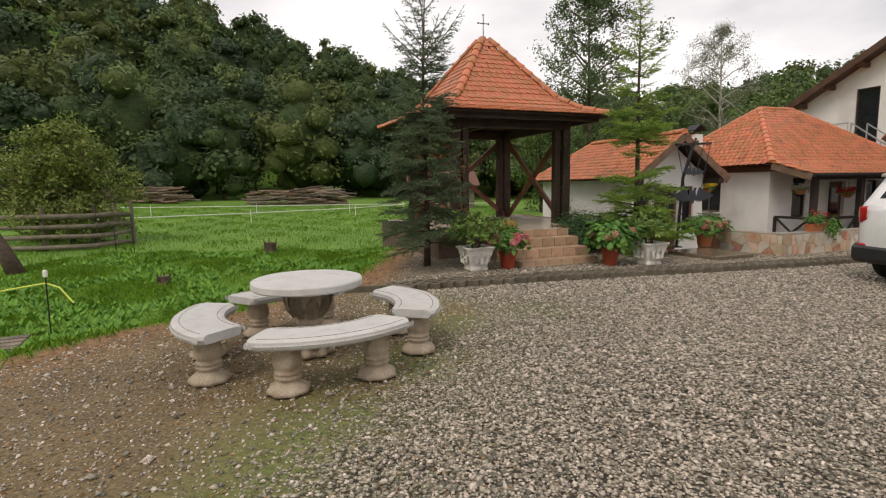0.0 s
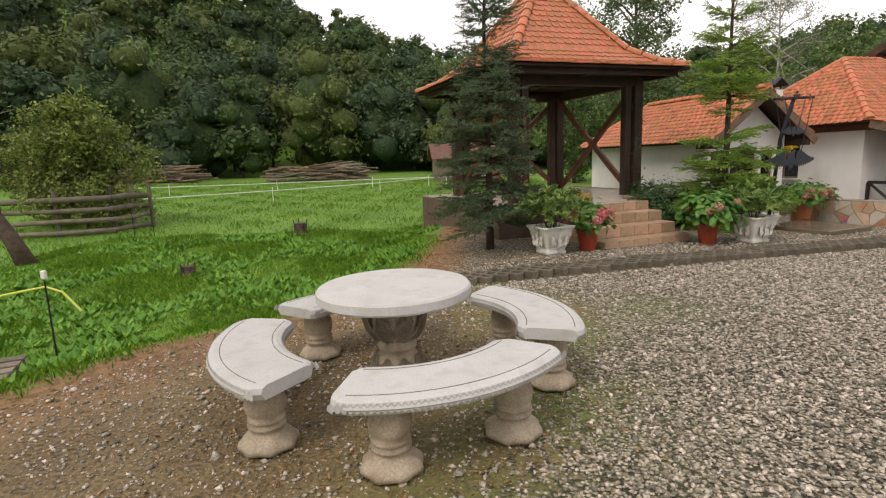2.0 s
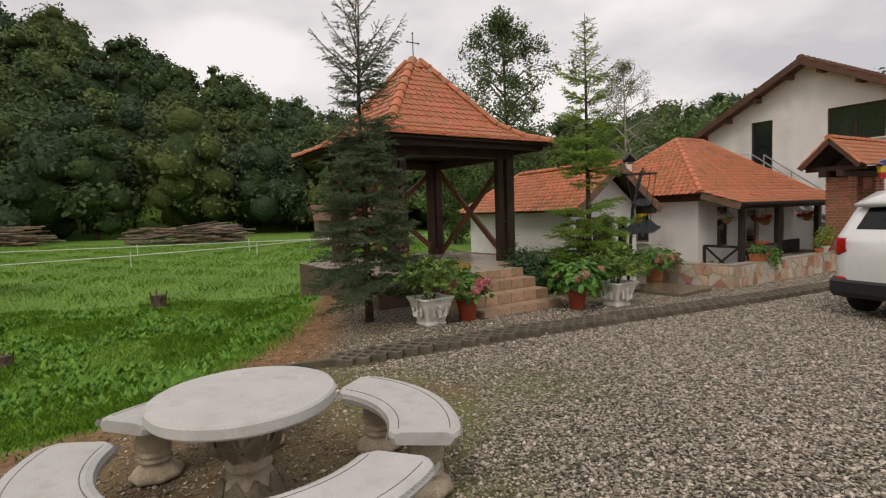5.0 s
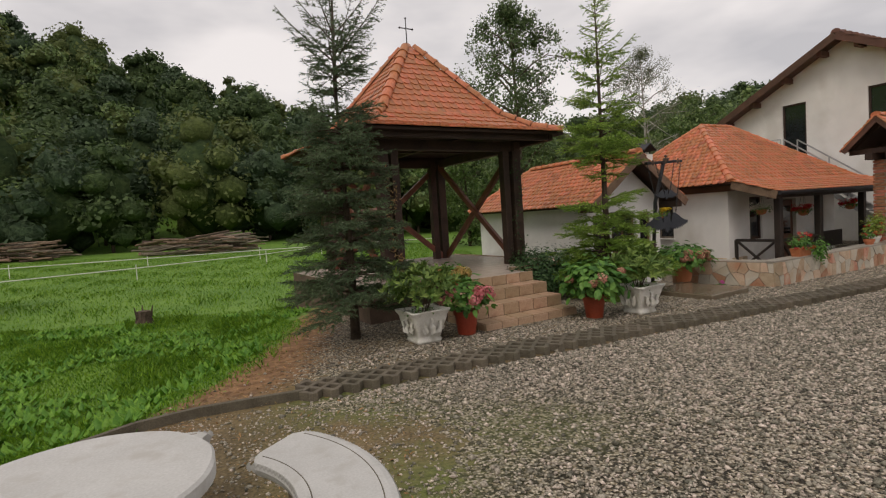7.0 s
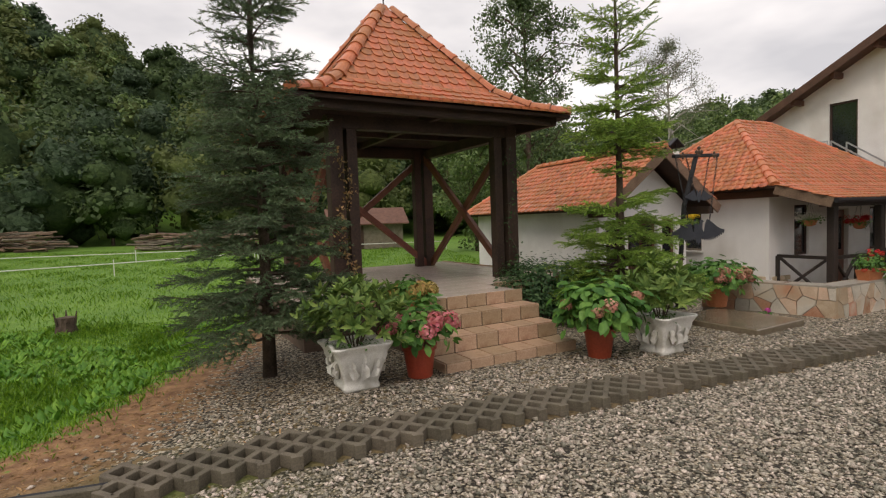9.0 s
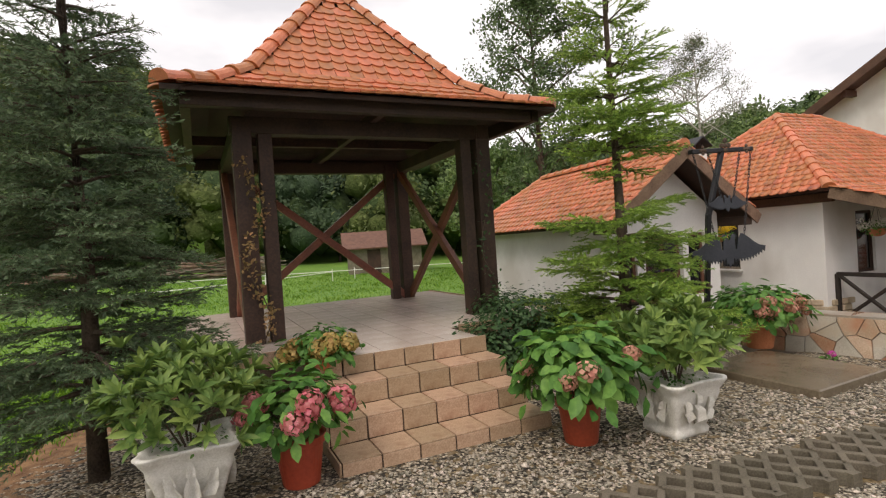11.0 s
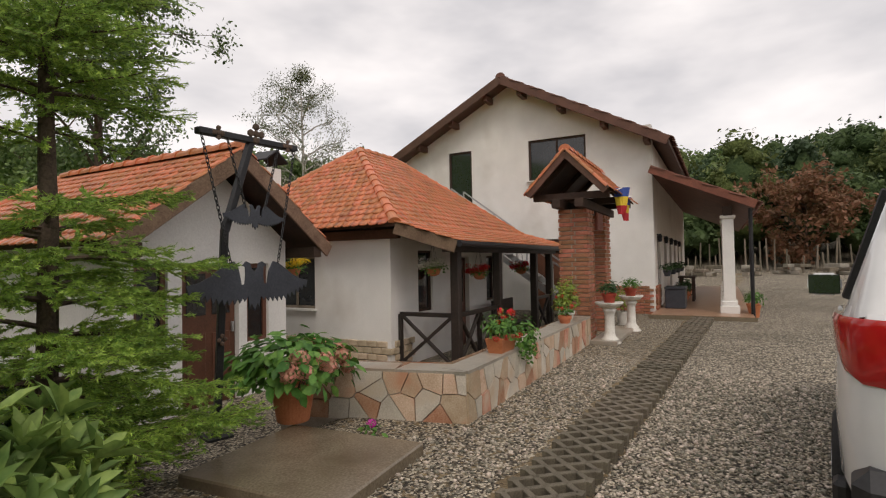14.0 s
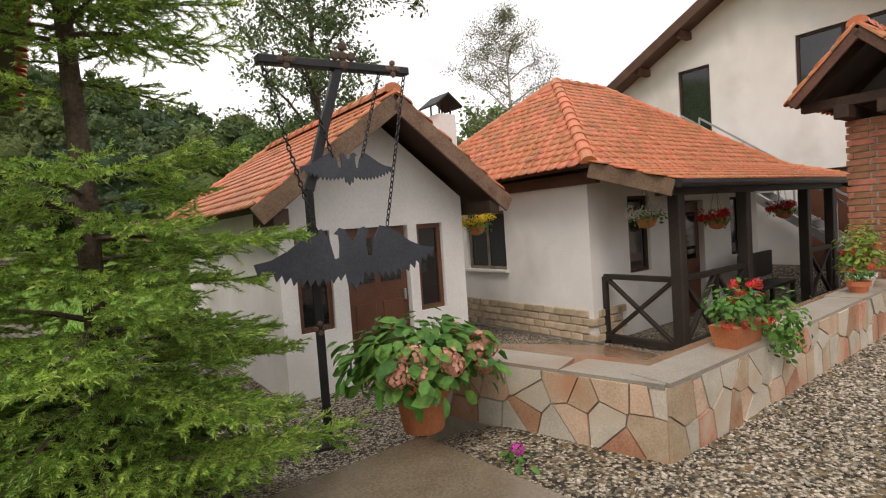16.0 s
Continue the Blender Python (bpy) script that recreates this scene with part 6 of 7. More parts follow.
# ---- wooded hills ----
def forest():
    """Broadleaf trees on the slopes: each crown is a heap of uneven lobes set with leaf clumps round a core coloured
    dark as the shade inside.
    """
    r = np.random.default_rng(41)
    pos = []
    while len(pos) < 680:
        az, rad = radians(r.uniform(-62, 112)), 56 + 145 * r.random() ** 1.6
        if math.degrees(az) > 60:
            rad += 14
        elif 2 < math.degrees(az) < 60:
            rad += 6
        x, y = rad * math.sin(az), rad * math.cos(az)
        gap = 2.9 + rad * 0.013
        if all((x - a) ** 2 + (y - b) ** 2 > gap * gap for a, b, _ in pos):
            pos.append((x, y, rad))
    P = np.array(pos)
    n = len(P)
    z = ground_z(P[:, 0], P[:, 1])
    hgt = r.uniform(8.5, 14.5, n)
    wid = r.uniform(2.6, 4.6, n)
    sort = r.choice(4, n, p=[0.36, 0.26, 0.28, 0.10])
    leafs, solid = (M_FOREST, M_FOREST_B, M_FOREST_C, M_LEAF_BACK), (M_LOBE, M_LOBE_B, M_LOBE_C, M_LOBE_B)
    pts, nrms, sizes = [[], [], [], []], [[], [], [], []], [[], [], [], []]
    bm = bmesh.new()
    bmesh.ops.create_icosphere(bm, subdivisions=1, radius=1.0)
    ball = np.array([q.co[:] for q in bm.verts])
    fs = [tuple(w.index for w in f.verts) for f in bm.faces]
    bm.free()
    cores, inner = [], [[], [], [], []]
    for k in range(n):
        x, y, rad = P[k]
        lobes = 17
        f = np.concatenate([r.uniform(0.10, 0.9, lobes - 1), [0.93]])
        wide = wid[k] * np.sin(np.pi * np.clip(0.16 + 0.80 * f, 0, 0.99)) ** 0.65
        a = np.arange(lobes) * 2.4 + r.normal(0, 0.4, lobes)
        off = wide * r.uniform(0.45, 0.85, lobes) * (f < 0.92)
        c = np.stack([x + np.cos(a) * off, y + np.sin(a) * off, z[k] + 0.4 + hgt[k] * f * 0.92], axis=1)
        lr = wid[k] * r.uniform(0.34, 0.58, lobes)
        m = int(np.clip(7600 / rad, 40, 120))
        d = r.normal(size=(lobes, m, 3))
        d /= np.linalg.norm(d, axis=2, keepdims=True)
        d[:, :, 2] = np.where(d[:, :, 2] < -0.45, -d[:, :, 2], d[:, :, 2])
        q = c[:, None] + d * lr[:, None, None] * (1 + r.normal(-0.03, 0.22, (lobes, m, 1))) * np.array([1, 1, 0.85])
        g = sort[k]
        pts[g].append(q.reshape(-1, 3))
        nrms[g].append((d + np.array([0, 0, 0.5]) + r.normal(0, 0.75, d.shape)).reshape(-1, 3))
        sizes[g].append((0.15 + rad * 0.0034) * r.uniform(0.45, 1.5, lobes * m))
        lump = 0.74 * lr[:, None, None] * (1 + r.normal(0, 0.13, (lobes, len(ball), 1))) * np.array([1, 1, 0.85])
        inner[g].append(c[:, None] + ball[None] * lump)
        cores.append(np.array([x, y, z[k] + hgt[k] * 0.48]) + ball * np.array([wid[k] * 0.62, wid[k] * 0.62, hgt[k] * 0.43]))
    far = thing("wooded_hills", 0, 0, 0, 0, "dense green broadleaf forest covering the hillsides", "forest", "", "stuff")
    for g in range(4):
        v = place(CLUMP[[0, 1, 2, 3]], np.concatenate(pts[g]), basis(np.concatenate(nrms[g])), np.concatenate(sizes[g]))
        tagged(joined("tree_crowns", v, [(0, 1, 2, 3)], leafs[g], far), kind="stuff")
        tagged(joined("crown_lobes", np.concatenate(inner[g]), fs, solid[g], far, smooth=True), kind="stuff")
    # core shells, painted dark in place of shade deep in the crowns
    tagged(joined("crown_shade_cores", np.array(cores), fs, M_FOREST_SHADE, far, smooth=True), kind="stuff")
    bm = bmesh.new()
    for k in np.argsort(P[:, 2])[:130]:
        tube(bm, [(P[k, 0], P[k, 1], z[k] - 0.3), (P[k, 0], P[k, 1], z[k] + hgt[k] * 0.6)], [0.16, 0.08], 5)
    tagged(part("trunks", bm, M_BARK, far), kind="stuff")

forest()
tree(62, 18.5, 8.6, "rust-coloured tree among the green woods", M_BARK, M_RUST, 4.4, 6000, 0.45, 77, 0.12, 16, 0.2)
tree(76, 26, 13.5, "tall conifer-like tree above the drive", M_BARK, M_LEAF_TREE, 2.4, 3000, 0.5, 78, 0.12, 16, 0.2)


# ---- yard things ----
def concrete_slab():
    t = thing("concrete_slab", *uv(-1.45, 0.55), 0, UANG + 4, "wet concrete slab set in the gravel", "slab")
    bm = boxes(((0, 0, -0.06), (1.15, 1.25, 0.16)), bevel=0.012)
    part("slab", bm, M_WETSLAB, t)


concrete_slab()


def wing(side, s):
    """Half of a spread-winged bird's outline, in metres."""
    p = [(0, 0.13), (0.025, 0.15), (0.045, 0.20), (0.085, 0.215), (0.125, 0.18), (0.095, 0.17), (0.092, 0.10), (0.10, 0.03), (0.13, 0.025), (0.155, 0.14), (0.20, 0.215), (0.25, 0.205), (0.33, 0.16), (0.42, 0.10), (0.52, 0.055), (0.62, 0.04)]
    x, y = 0.62, 0.02
    low = []
    for k in range(11):
        f = k / 10
        low += [(0.60 - 0.50 * f, -0.03 - 0.10 * math.sin(f * 2.2)), (0.565 - 0.50 * f, 0.0 - 0.085 * math.sin(f * 2.2))]
    p += low + [(0.05, -0.16), (0.03, -0.13), (0.0, -0.19)]
    return [(side * a * s, b * s) for a, b in p]


def plate(parent, centre, ang, s, name, label=""):
    bm = bmesh.new()
    pts = wing(1, s) + wing(-1, s)[::-1][1:-1]
    q = Matrix.Translation(centre) @ Matrix.Rotation(ang, 4, "Z")
    front = [bm.verts.new(q @ Vector((a, -0.004, b))) for a, b in pts]
    back = [bm.verts.new(q @ Vector((a, 0.004, b))) for a, b in pts]
    bm.faces.new(front)
    bm.faces.new(back[::-1])
    n = len(pts)
    for k in range(n):
        bm.faces.new((front[k], front[(k + 1) % n], back[(k + 1) % n], back[k]))
    return part(name, bm, M_BLUEIRON, parent, label)


def chain(parent, a, b):
    a, b = Vector(a), Vector(b)
    n = max(2, int((b - a).length / 0.035))
    bm = bmesh.new()
    d = (b - a).normalized()
    q = d.to_track_quat("Z", "Y").to_matrix().to_4x4()
    for k in range(n):
        c = a.lerp(b, (k + 0.5) / n)
        m = Matrix.Translation(c) @ q @ Matrix.Rotation(math.pi / 2 * (k % 2), 4, "Z")
        ring = []
        for i in range(8):
            t = 6.2832 * i / 8
            ring.append(m @ Vector((0.011 * math.cos(t), 0, 0.023 * math.sin(t))))
        tube(bm, ring + [ring[0]], [0.0045] * 9, 4)
    return part("chain", bm, M_METAL, parent)


def gallows():
    bx, by = 5.59, 11.80
    t = thing("hanging_sign_post", bx, by, 0.015, 0, "black post with a crossbar and chained sheet-metal birds", "sign")
    l, r = Vector((5.335 - bx, 11.461 - by, 2.38)), Vector((6.287 - bx, 11.763 - by, 2.42))
    mid, knee = l.lerp(r, 0.5), Vector((-0.02, -0.24, 1.66))
    part("post", beam_bm((0, 0, 0), knee, 0.055), M_METAL, t)
    part("post", beam_bm(knee + Vector((0, 0, -0.02)), mid, 0.055), M_METAL, t)
    part("crossbar", beam_bm(l, r, 0.07, 0.05), M_METAL, t)
    part("foot_plate", boxes(((0, 0, 0.01), (0.2, 0.2, 0.02))), M_METAL, t)
    d = (r - l).normalized()
    for f, rad in ((0.17, 0.022), (0.53, 0.034), (0.88, 0.022)):
        p = l.lerp(r, f) + Vector((0, -0.04, 0.05 if rad > 0.03 else 0.0))
        bm = bmesh.new()
        for dx, dz in ((0, 1.7), (1.6, 0), (-1.6, 0), (0, -1.6), (0, 0)):
            bmesh.ops.create_icosphere(bm, subdivisions=1, radius=rad, matrix=Matrix.Translation(p + d * dx * rad + Vector((0, 0, dz * rad))) @ Matrix.Diagonal((1, 0.4, 1, 1)))
        part("iron_rosette", bm, M_RUSTIRON, t, "rust-brown iron rosette")
    bm = bmesh.new()
    for dx, dz in ((0, 0.03), (0.03, 0), (-0.03, 0), (0, -0.03)):
        bmesh.ops.create_icosphere(bm, subdivisions=1, radius=0.02, matrix=Matrix.Translation(knee * 0.48 + d * dx + Vector((0, -0.04, dz))) @ Matrix.Diagonal((1, 0.4, 1, 1)))
    part("iron_rosette", bm, M_RUSTIRON, t, "rust-brown iron rosette")
    ang = math.atan2(d.y, d.x)
    c1 = Vector((5.81 - bx, 11.57 - by, 1.20))
    plate(t, c1, ang, 0.98, "large_bird", "dark sheet-metal bird with spread wings")
    c2 = Vector((5.82 - bx, 11.57 - by, 1.76))
    plate(t, c2, ang, 0.50, "small_bird", "dark sheet-metal bird with spread wings")
    for f, off in ((0.03, -0.23), (0.97, 0.25)):
        chain(t, l.lerp(r, f) + Vector((0, -0.02, -0.03)), c1 + d * off + Vector((0, -0.01, 0.195)))
    for f, off in ((0.26, -0.10), (0.78, 0.10)):
        chain(t, l.lerp(r, f) + Vector((0, -0.02, -0.03)), c2 + d * off + Vector((0, -0.01, 0.085)))

gallows()


def paver_strip():
    """A strip of lattice lawn pavers along the drive."""
    t = thing("paver_strip", -0.87, 7.31, 0, UANG, "long strip of concrete lattice pavers along the drive", "paving", "", "structure")
    me = bpy.data.meshes.new("paver")
    bm = bmesh.new()
    for i in range(2):
        for j in range(2):
            c = Vector(((i + 0.5) * 0.2, (j + 0.5) * 0.24, 0))
            q = [c + Vector((0.1, 0, 0)), c + Vector((0, 0.12, 0)), c + Vector((-0.1, 0, 0)), c + Vector((0, -0.12, 0))]
            for k in range(4):
                beam(bm, q[k], q[(k + 1) % 4], 0.046, 0.09, 0.004)
    for x, y in ((0.1, 0.0), (0.3, 0.0), (0.1, 0.24), (0.3, 0.24), (0.1, 0.48), (0.3, 0.48)):
        box(bm, (x, y, 0), (0.075, 0.06, 0.088))
    bm.to_mesh(me)
    bm.free()
    me.materials.append(M_PAVER)
    for k in range(46):
        u = k * 0.405
        w = -0.08 - 0.055 * u
        x, y = -0.87 + UX * u - UY * w, 7.31 + UY * u + UX * w
        o = new("paver", me)
        o.parent = t
        o.location = (u, w + random.uniform(-0.006, 0.006), gz(x - UY * 0.24, y + UX * 0.24) + 0.04 + random.uniform(-0.006, 0.006))
        o.rotation_euler = (random.uniform(-0.02, 0.02), random.uniform(-0.02, 0.02), -0.055 + random.uniform(-0.012, 0.012))
        o.scale = (1.0, 0.88, 1.0)


paver_strip()


def edging():
    t = thing("bed_edging", 0, 0, 0, 0, "low curved concrete edging at the bank's foot", "edging", "", "structure")
    bm = bmesh.new()
    p = [(-0.85, 7.36), (-1.3, 7.30), (-1.75, 7.22), (-2.2, 7.02), (-2.6, 6.7)]
    for a, b in zip(p, p[1:]):
        beam(bm, (*a, gz(*a) + 0.02), (*b, gz(*b) + 0.02), 0.05, 0.14, 0.004)
    part("edging_board", bm, M_PAVER, t)
    bm = bmesh.new()
    tube(bm, [(x, y + 0.12, gz(x, y + 0.12) + 0.03) for x, y in p], [0.03] * 5, 8)
    part("pipe", bm, M_METAL, t)


edging()


# ---- car ----
def car():
    cx, cy = 6.67, 7.02
    t = thing("parked_car", cx, cy, gz(cx, cy) - 0.01, UANG - 10.4, "white sport utility car parked on gravel, seen from behind", "car")
    # stations along the length: x, sill z, belt z, half width
    st = [(0.0, 0.46, 0.78, 0.60), (0.03, 0.38, 0.98, 0.73), (0.09, 0.34, 1.06, 0.815), (0.2, 0.30, 1.09, 0.875), (0.5, 0.28, 1.08, 0.915), (1.2, 0.28, 1.03, 0.92), (2.4, 0.28, 1.01, 0.92), (3.3, 0.28, 1.0, 0.91), (3.9, 0.3, 0.93, 0.88), (4.3, 0.34, 0.82, 0.78), (4.42, 0.4, 0.7, 0.6)]
    bm = bmesh.new()
    rows = []
    for x, z0, z1, w in st:
        sec = [(w * 0.93, z0), (w * 0.985, z0 + 0.12), (w, z0 + (z1 - z0) * 0.5), (w * 0.985, z1 - 0.1), (w * 0.94, z1), (0.0, z1 + 0.02)]
        full = sec + [(-a, b) for a, b in sec[-2::-1]]
        rows.append([bm.verts.new((x, a, b)) for a, b in full])
    m = len(rows[0])
    for p, q in zip(rows, rows[1:]):
        for k in range(m):
            bm.faces.new((p[k], p[(k + 1) % m], q[(k + 1) % m], q[k]))
    bm.faces.new(rows[0])
    bm.faces.new(rows[-1][::-1])
    body = part("body", bm, M_CARPAINT, t, "", True)
    # cabin: glass with a painted roof and pillars
    cab = [(0.14, 1.05, 0.83, 1.06, 0.80), (0.42, 1.05, 0.85, 1.45, 0.70), (0.75, 1.05, 0.86, 1.62, 0.64), (1.6, 1.03, 0.86, 1.66, 0.63), (2.4, 1.02, 0.86, 1.60, 0.62), (3.2, 1.0, 0.84, 1.02, 0.80)]
    bm = bmesh.new()
    rows = []
    for x, zb, wb, zt, wt in cab:
        full = [(wb, zb), (wt, zt), (-wt, zt), (-wb, zb)]
        rows.append([bm.verts.new((x, a, b)) for a, b in full])
    for p, q in zip(rows, rows[1:]):
        for k in range(4):
            bm.faces.new((p[k], p[(k + 1) % 4], q[(k + 1) % 4], q[k]))
    bm.faces.new(rows[0])
    bm.faces.new(rows[-1][::-1])
    part("glazing", bm, M_GLASS, t, "dark tinted glass")
    bm = bmesh.new()
    rr = [[(0.30, 0.70, 1.49), (0.72, 0.65, 1.645), (1.6, 0.64, 1.69), (2.45, 0.63, 1.62)]]
    top = [[bm.verts.new((x, s * w * f, z + (0.03 if f < 0.9 else 0))) for f, s in ((1, 1), (0.6, 1), (0, 1), (0.6, -1), (1, -1))] for x, w, z in rr[0]]
    bot = [[bm.verts.new((x, s * w * f, z - 0.04)) for f, s in ((1, 1), (0.6, 1), (0, 1), (0.6, -1), (1, -1))] for x, w, z in rr[0]]
    for lay in (top, bot):
        for p, q in zip(lay, lay[1:]):
            for k in range(4):
                bm.faces.new((p[k], p[k + 1], q[k + 1], q[k]))
    for i in range(3):
        for k in (0, 4):
            bm.faces.new((top[i][k], top[i + 1][k], bot[i + 1][k], bot[i][k]))
    for i in (0, 3):
        for k in range(4):
            bm.faces.new((top[i][k], top[i][k + 1], bot[i][k + 1], bot[i][k]))
    part("roof", bm, M_CARPAINT, t, "", True)
    for s in (-1, 1):
        for (x0, z0, w0), (x1, z1, w1), wd in (((1.75, 1.03, 0.87), (1.7, 1.64, 0.645), 0.07), ((3.2, 1.01, 0.85), (2.42, 1.6, 0.64), 0.07)):
            part("pillar", beam_bm((x0, s * w0, z0), (x1, s * w1, z1), 0.045, wd, 0.01), M_CARPAINT if wd > 0.1 else M_BLACKPL, body)
        # tail lamp wrapping the corner
        bm = bmesh.new()
        path = [(0.005, 0.60, 0.06), (0.028, 0.72, 0.0), (0.085, 0.808, 0.0), (0.19, 0.868, 0.03), (0.32, 0.893, 0.10), (0.42, 0.902, 0.18)]
        g = [[bm.verts.new((x - 0.014 * q, s * (y + 0.012 * q), z)) for z, q in ((0.83 + e, 0.2), (0.86 + e, 1), (1.035, 1), (1.06, 0.2))] for x, y, e in path]
        for p, q in zip(g, g[1:]):
            for k in range(3):
                bm.faces.new((p[k], p[k + 1], q[k + 1], q[k]))
        part("tail_lamp", bm, M_REDLENS, t, "red tail lamp", True)
        part("reflector", boxes(((0.03, s * 0.62, 0.52), (0.05, 0.26, 0.07)), bevel=0.01), M_REDLENS, t, "red bumper reflector")
        # door mirror
        mb = bmesh.new()
        box(mb, (2.45, s * 1.02, 1.09), (0.12, 0.22, 0.15), None, 0.05)
        mr = part("mirror", mb, M_CARPAINT, t)
        part("mirror_glass", boxes(((2.385, s * 1.02, 1.09), (0.012, 0.20, 0.13)), bevel=0.004), M_GLASS, mr)
        for x in (1.55, 2.45):
            part("door_handle", boxes(((x, s * 0.925, 0.93), (0.2, 0.03, 0.03)), bevel=0.008), M_CARPAINT, t)
    # lower cladding
    bm = bmesh.new()
    box(bm, (0.10, 0, 0.42), (0.26, 1.72, 0.26), None, 0.06)
    for s in (-1, 1):
        box(bm, (2.2, s * 0.90, 0.30), (3.6, 0.07, 0.16), None, 0.02)
    part("lower_bumper", bm, M_BLACKPL, t, "black plastic lower cladding")
    bm = bmesh.new()
    rows = []
    for x, zb, wb, zt, wt in cab[:3]:
        rows.append([bm.verts.new((x - 0.012, a, b)) for a, b in ((wb + 0.014, zb - 0.02), (wt + 0.014, zt), (wt * 0.9, zt + 0.014), (-wt * 0.9, zt + 0.014), (-wt - 0.014, zt), (-wb - 0.014, zb - 0.02))])
    for p, q in zip(rows, rows[1:]):
        for k in range(5):
            bm.faces.new((p[k], p[k + 1], q[k + 1], q[k]))
    part("tailgate_frame", bm, M_CARPAINT, t, "", True)
    bm = bmesh.new()
    bm.faces.new([bm.verts.new(q) for q in ((0.19, -0.60, 1.165), (0.19, 0.60, 1.165), (0.385, 0.53, 1.44), (0.385, -0.53, 1.44))])
    bmesh.ops.solidify(bm, geom=bm.faces[:], thickness=0.012)
    part("rear_window", bm, M_GLASS, t)
    for x in (0.82, 3.5):
        for s in (-1, 1):
            w = lathe([(0.16, -0.10), (0.30, -0.11), (0.34, -0.08), (0.345, 0.0), (0.34, 0.08), (0.30, 0.11), (0.16, 0.10)], 28)
            bmesh.ops.transform(w, matrix=pose(x, s * 0.83, 0.345, 90, 0, 0), verts=w.verts)
            wheel = part("wheel", w, M_RUBBER, t, "", True)
            w = lathe([(0.05, -0.02), (0.2, -0.015), (0.21, 0.0), (0.2, 0.115), (0.06, 0.10)], 20, lambda a, i: 1 - 0.0 * a)
            bmesh.ops.transform(w, matrix=pose(x, s * 0.83, 0.345, 90 * -s, 0, 0), verts=w.verts)
            part("rim", w, M_RIM, wheel)
    for o in t.children:
        if not o.name.startswith("wheel"):
            o.scale.z = 1.15
    return t


car()


# ---- flowers at the terrace and gate ----
def geranium_box(u, v, z, label, rz=0):
    t = thing("flower_trough", *uv(u, v), z, UANG + rz, label, "planter")
    bm = bmesh.new()
    lo = [bm.verts.new((x, y, 0)) for x, y in ((-0.19, -0.075), (0.19, -0.075), (0.19, 0.075), (-0.19, 0.075))]
    hi = [bm.verts.new((x, y, 0.16)) for x, y in ((-0.225, -0.10), (0.225, -0.10), (0.225, 0.10), (-0.225, 0.10))]
    bm.faces.new(lo[::-1])
    bm.faces.new(hi)
    for k in range(4):
        bm.faces.new((lo[k], lo[(k + 1) % 4], hi[(k + 1) % 4], hi[k]))
    part("trough", bm, M_TERRA, t, "terracotta plastic trough")
    leafy("foliage", t, M_LEAF_HYD, 320, (0.0, 0, 0.26), (0.27, 0.17, 0.18), 0.06, 0.3, 0.3)
    leafy("trailing_foliage", t, M_LEAF_HYD, 300, (0.36, -0.16, 0.08), (0.2, 0.14, 0.26), 0.06, 0.0, 0.3, low=-1)
    for k in range(13):
        flower_head(t, M_RED, (random.uniform(-0.25, 0.5), random.uniform(-0.22, 0.1), random.uniform(0.3, 0.48) if k < 9 else random.uniform(-0.1, 0.25)), 0.034, 26)
    return t


geranium_box(1.12, 0.10, 0.395, "terracotta trough of red geraniums on the wall")


def potted_bush(u, v, z, leaf, w, h, label, pot=M_TERRA, pr=0.13, ph=0.2, flowers=0, colour=None, n=260, size=0.06, name="potted_plant"):
    t = thing(name, *uv(u, v), z, 0, label, "potted plant")
    red_pot(t, pr, ph, pot)
    stems(t, 5, w * 0.5, h * 0.6, ph - 0.04)
    leafy("foliage", t, leaf, n, (0, 0, ph + h * 0.4), (w, w, h * 0.55), size, 0.3, 0.3)
    for k in range(flowers):
        a = k * 2.4
        flower_head(t, colour, (w * 0.8 * math.cos(a), w * 0.8 * math.sin(a), ph + h * (0.4 + 0.4 * ((k * 0.37) % 1))), 0.034, 26)
    return t


potted_bush(4.25, 0.2, 0.395, M_LEAF_YEL, 0.20, 0.42, "white pot of yellow-green leaves on the wall", M_WHITEPOT, 0.13, 0.16, 5, M_RED, 300, 0.07)
potted_bush(4.65, 0.3, 0.395, M_LEAF_YEL, 0.19, 0.35, "round bright green bush in a red pot", M_REDPOT, 0.11, 0.36, 0, None, 420, 0.04)
potted_bush(3.85, 0.12, 0.395, M_LEAF_HYD, 0.15, 0.2, "small pot of red and white flowers", M_TERRA, 0.1, 0.12, 6, M_RED, 140, 0.05)


def pedestal(u, v, bush, label):
    x, y = uv(u, v)
    t = thing("stone_pedestal", x, y, gz(x, y) - 0.01, 0, "pale cast-stone pedestal with a shallow bowl", "pedestal", "pedestals by the gate")
    part("column", lathe([(0.19, 0), (0.19, 0.03), (0.15, 0.06), (0.15, 0.09), (0.10, 0.13), (0.085, 0.2), (0.08, 0.5), (0.10, 0.56), (0.13, 0.6), (0.10, 0.62)], 28, lambda a, i: 1 + (0.03 * math.cos(10 * a) if 4 < i < 7 else 0)), M_WHITEPOT, t, "", True)
    part("bowl", lathe([(0.09, 0.62), (0.17, 0.65), (0.235, 0.70), (0.245, 0.73), (0.215, 0.73), (0.2, 0.70)], 32, lambda a, i: 1 + 0.025 * math.cos(16 * a) if i in (2, 3) else 1.0), M_WHITEPOT, t, "", True)
    p = thing("potted_plant", x, y, gz(x, y) + 0.705, 0, label, "potted plant")
    red_pot(p, 0.12, 0.17, M_REDPOT)
    leafy("foliage", p, bush, 200, (0, 0, 0.25), (0.17, 0.17, 0.14), 0.06, 0.3, 0.3)


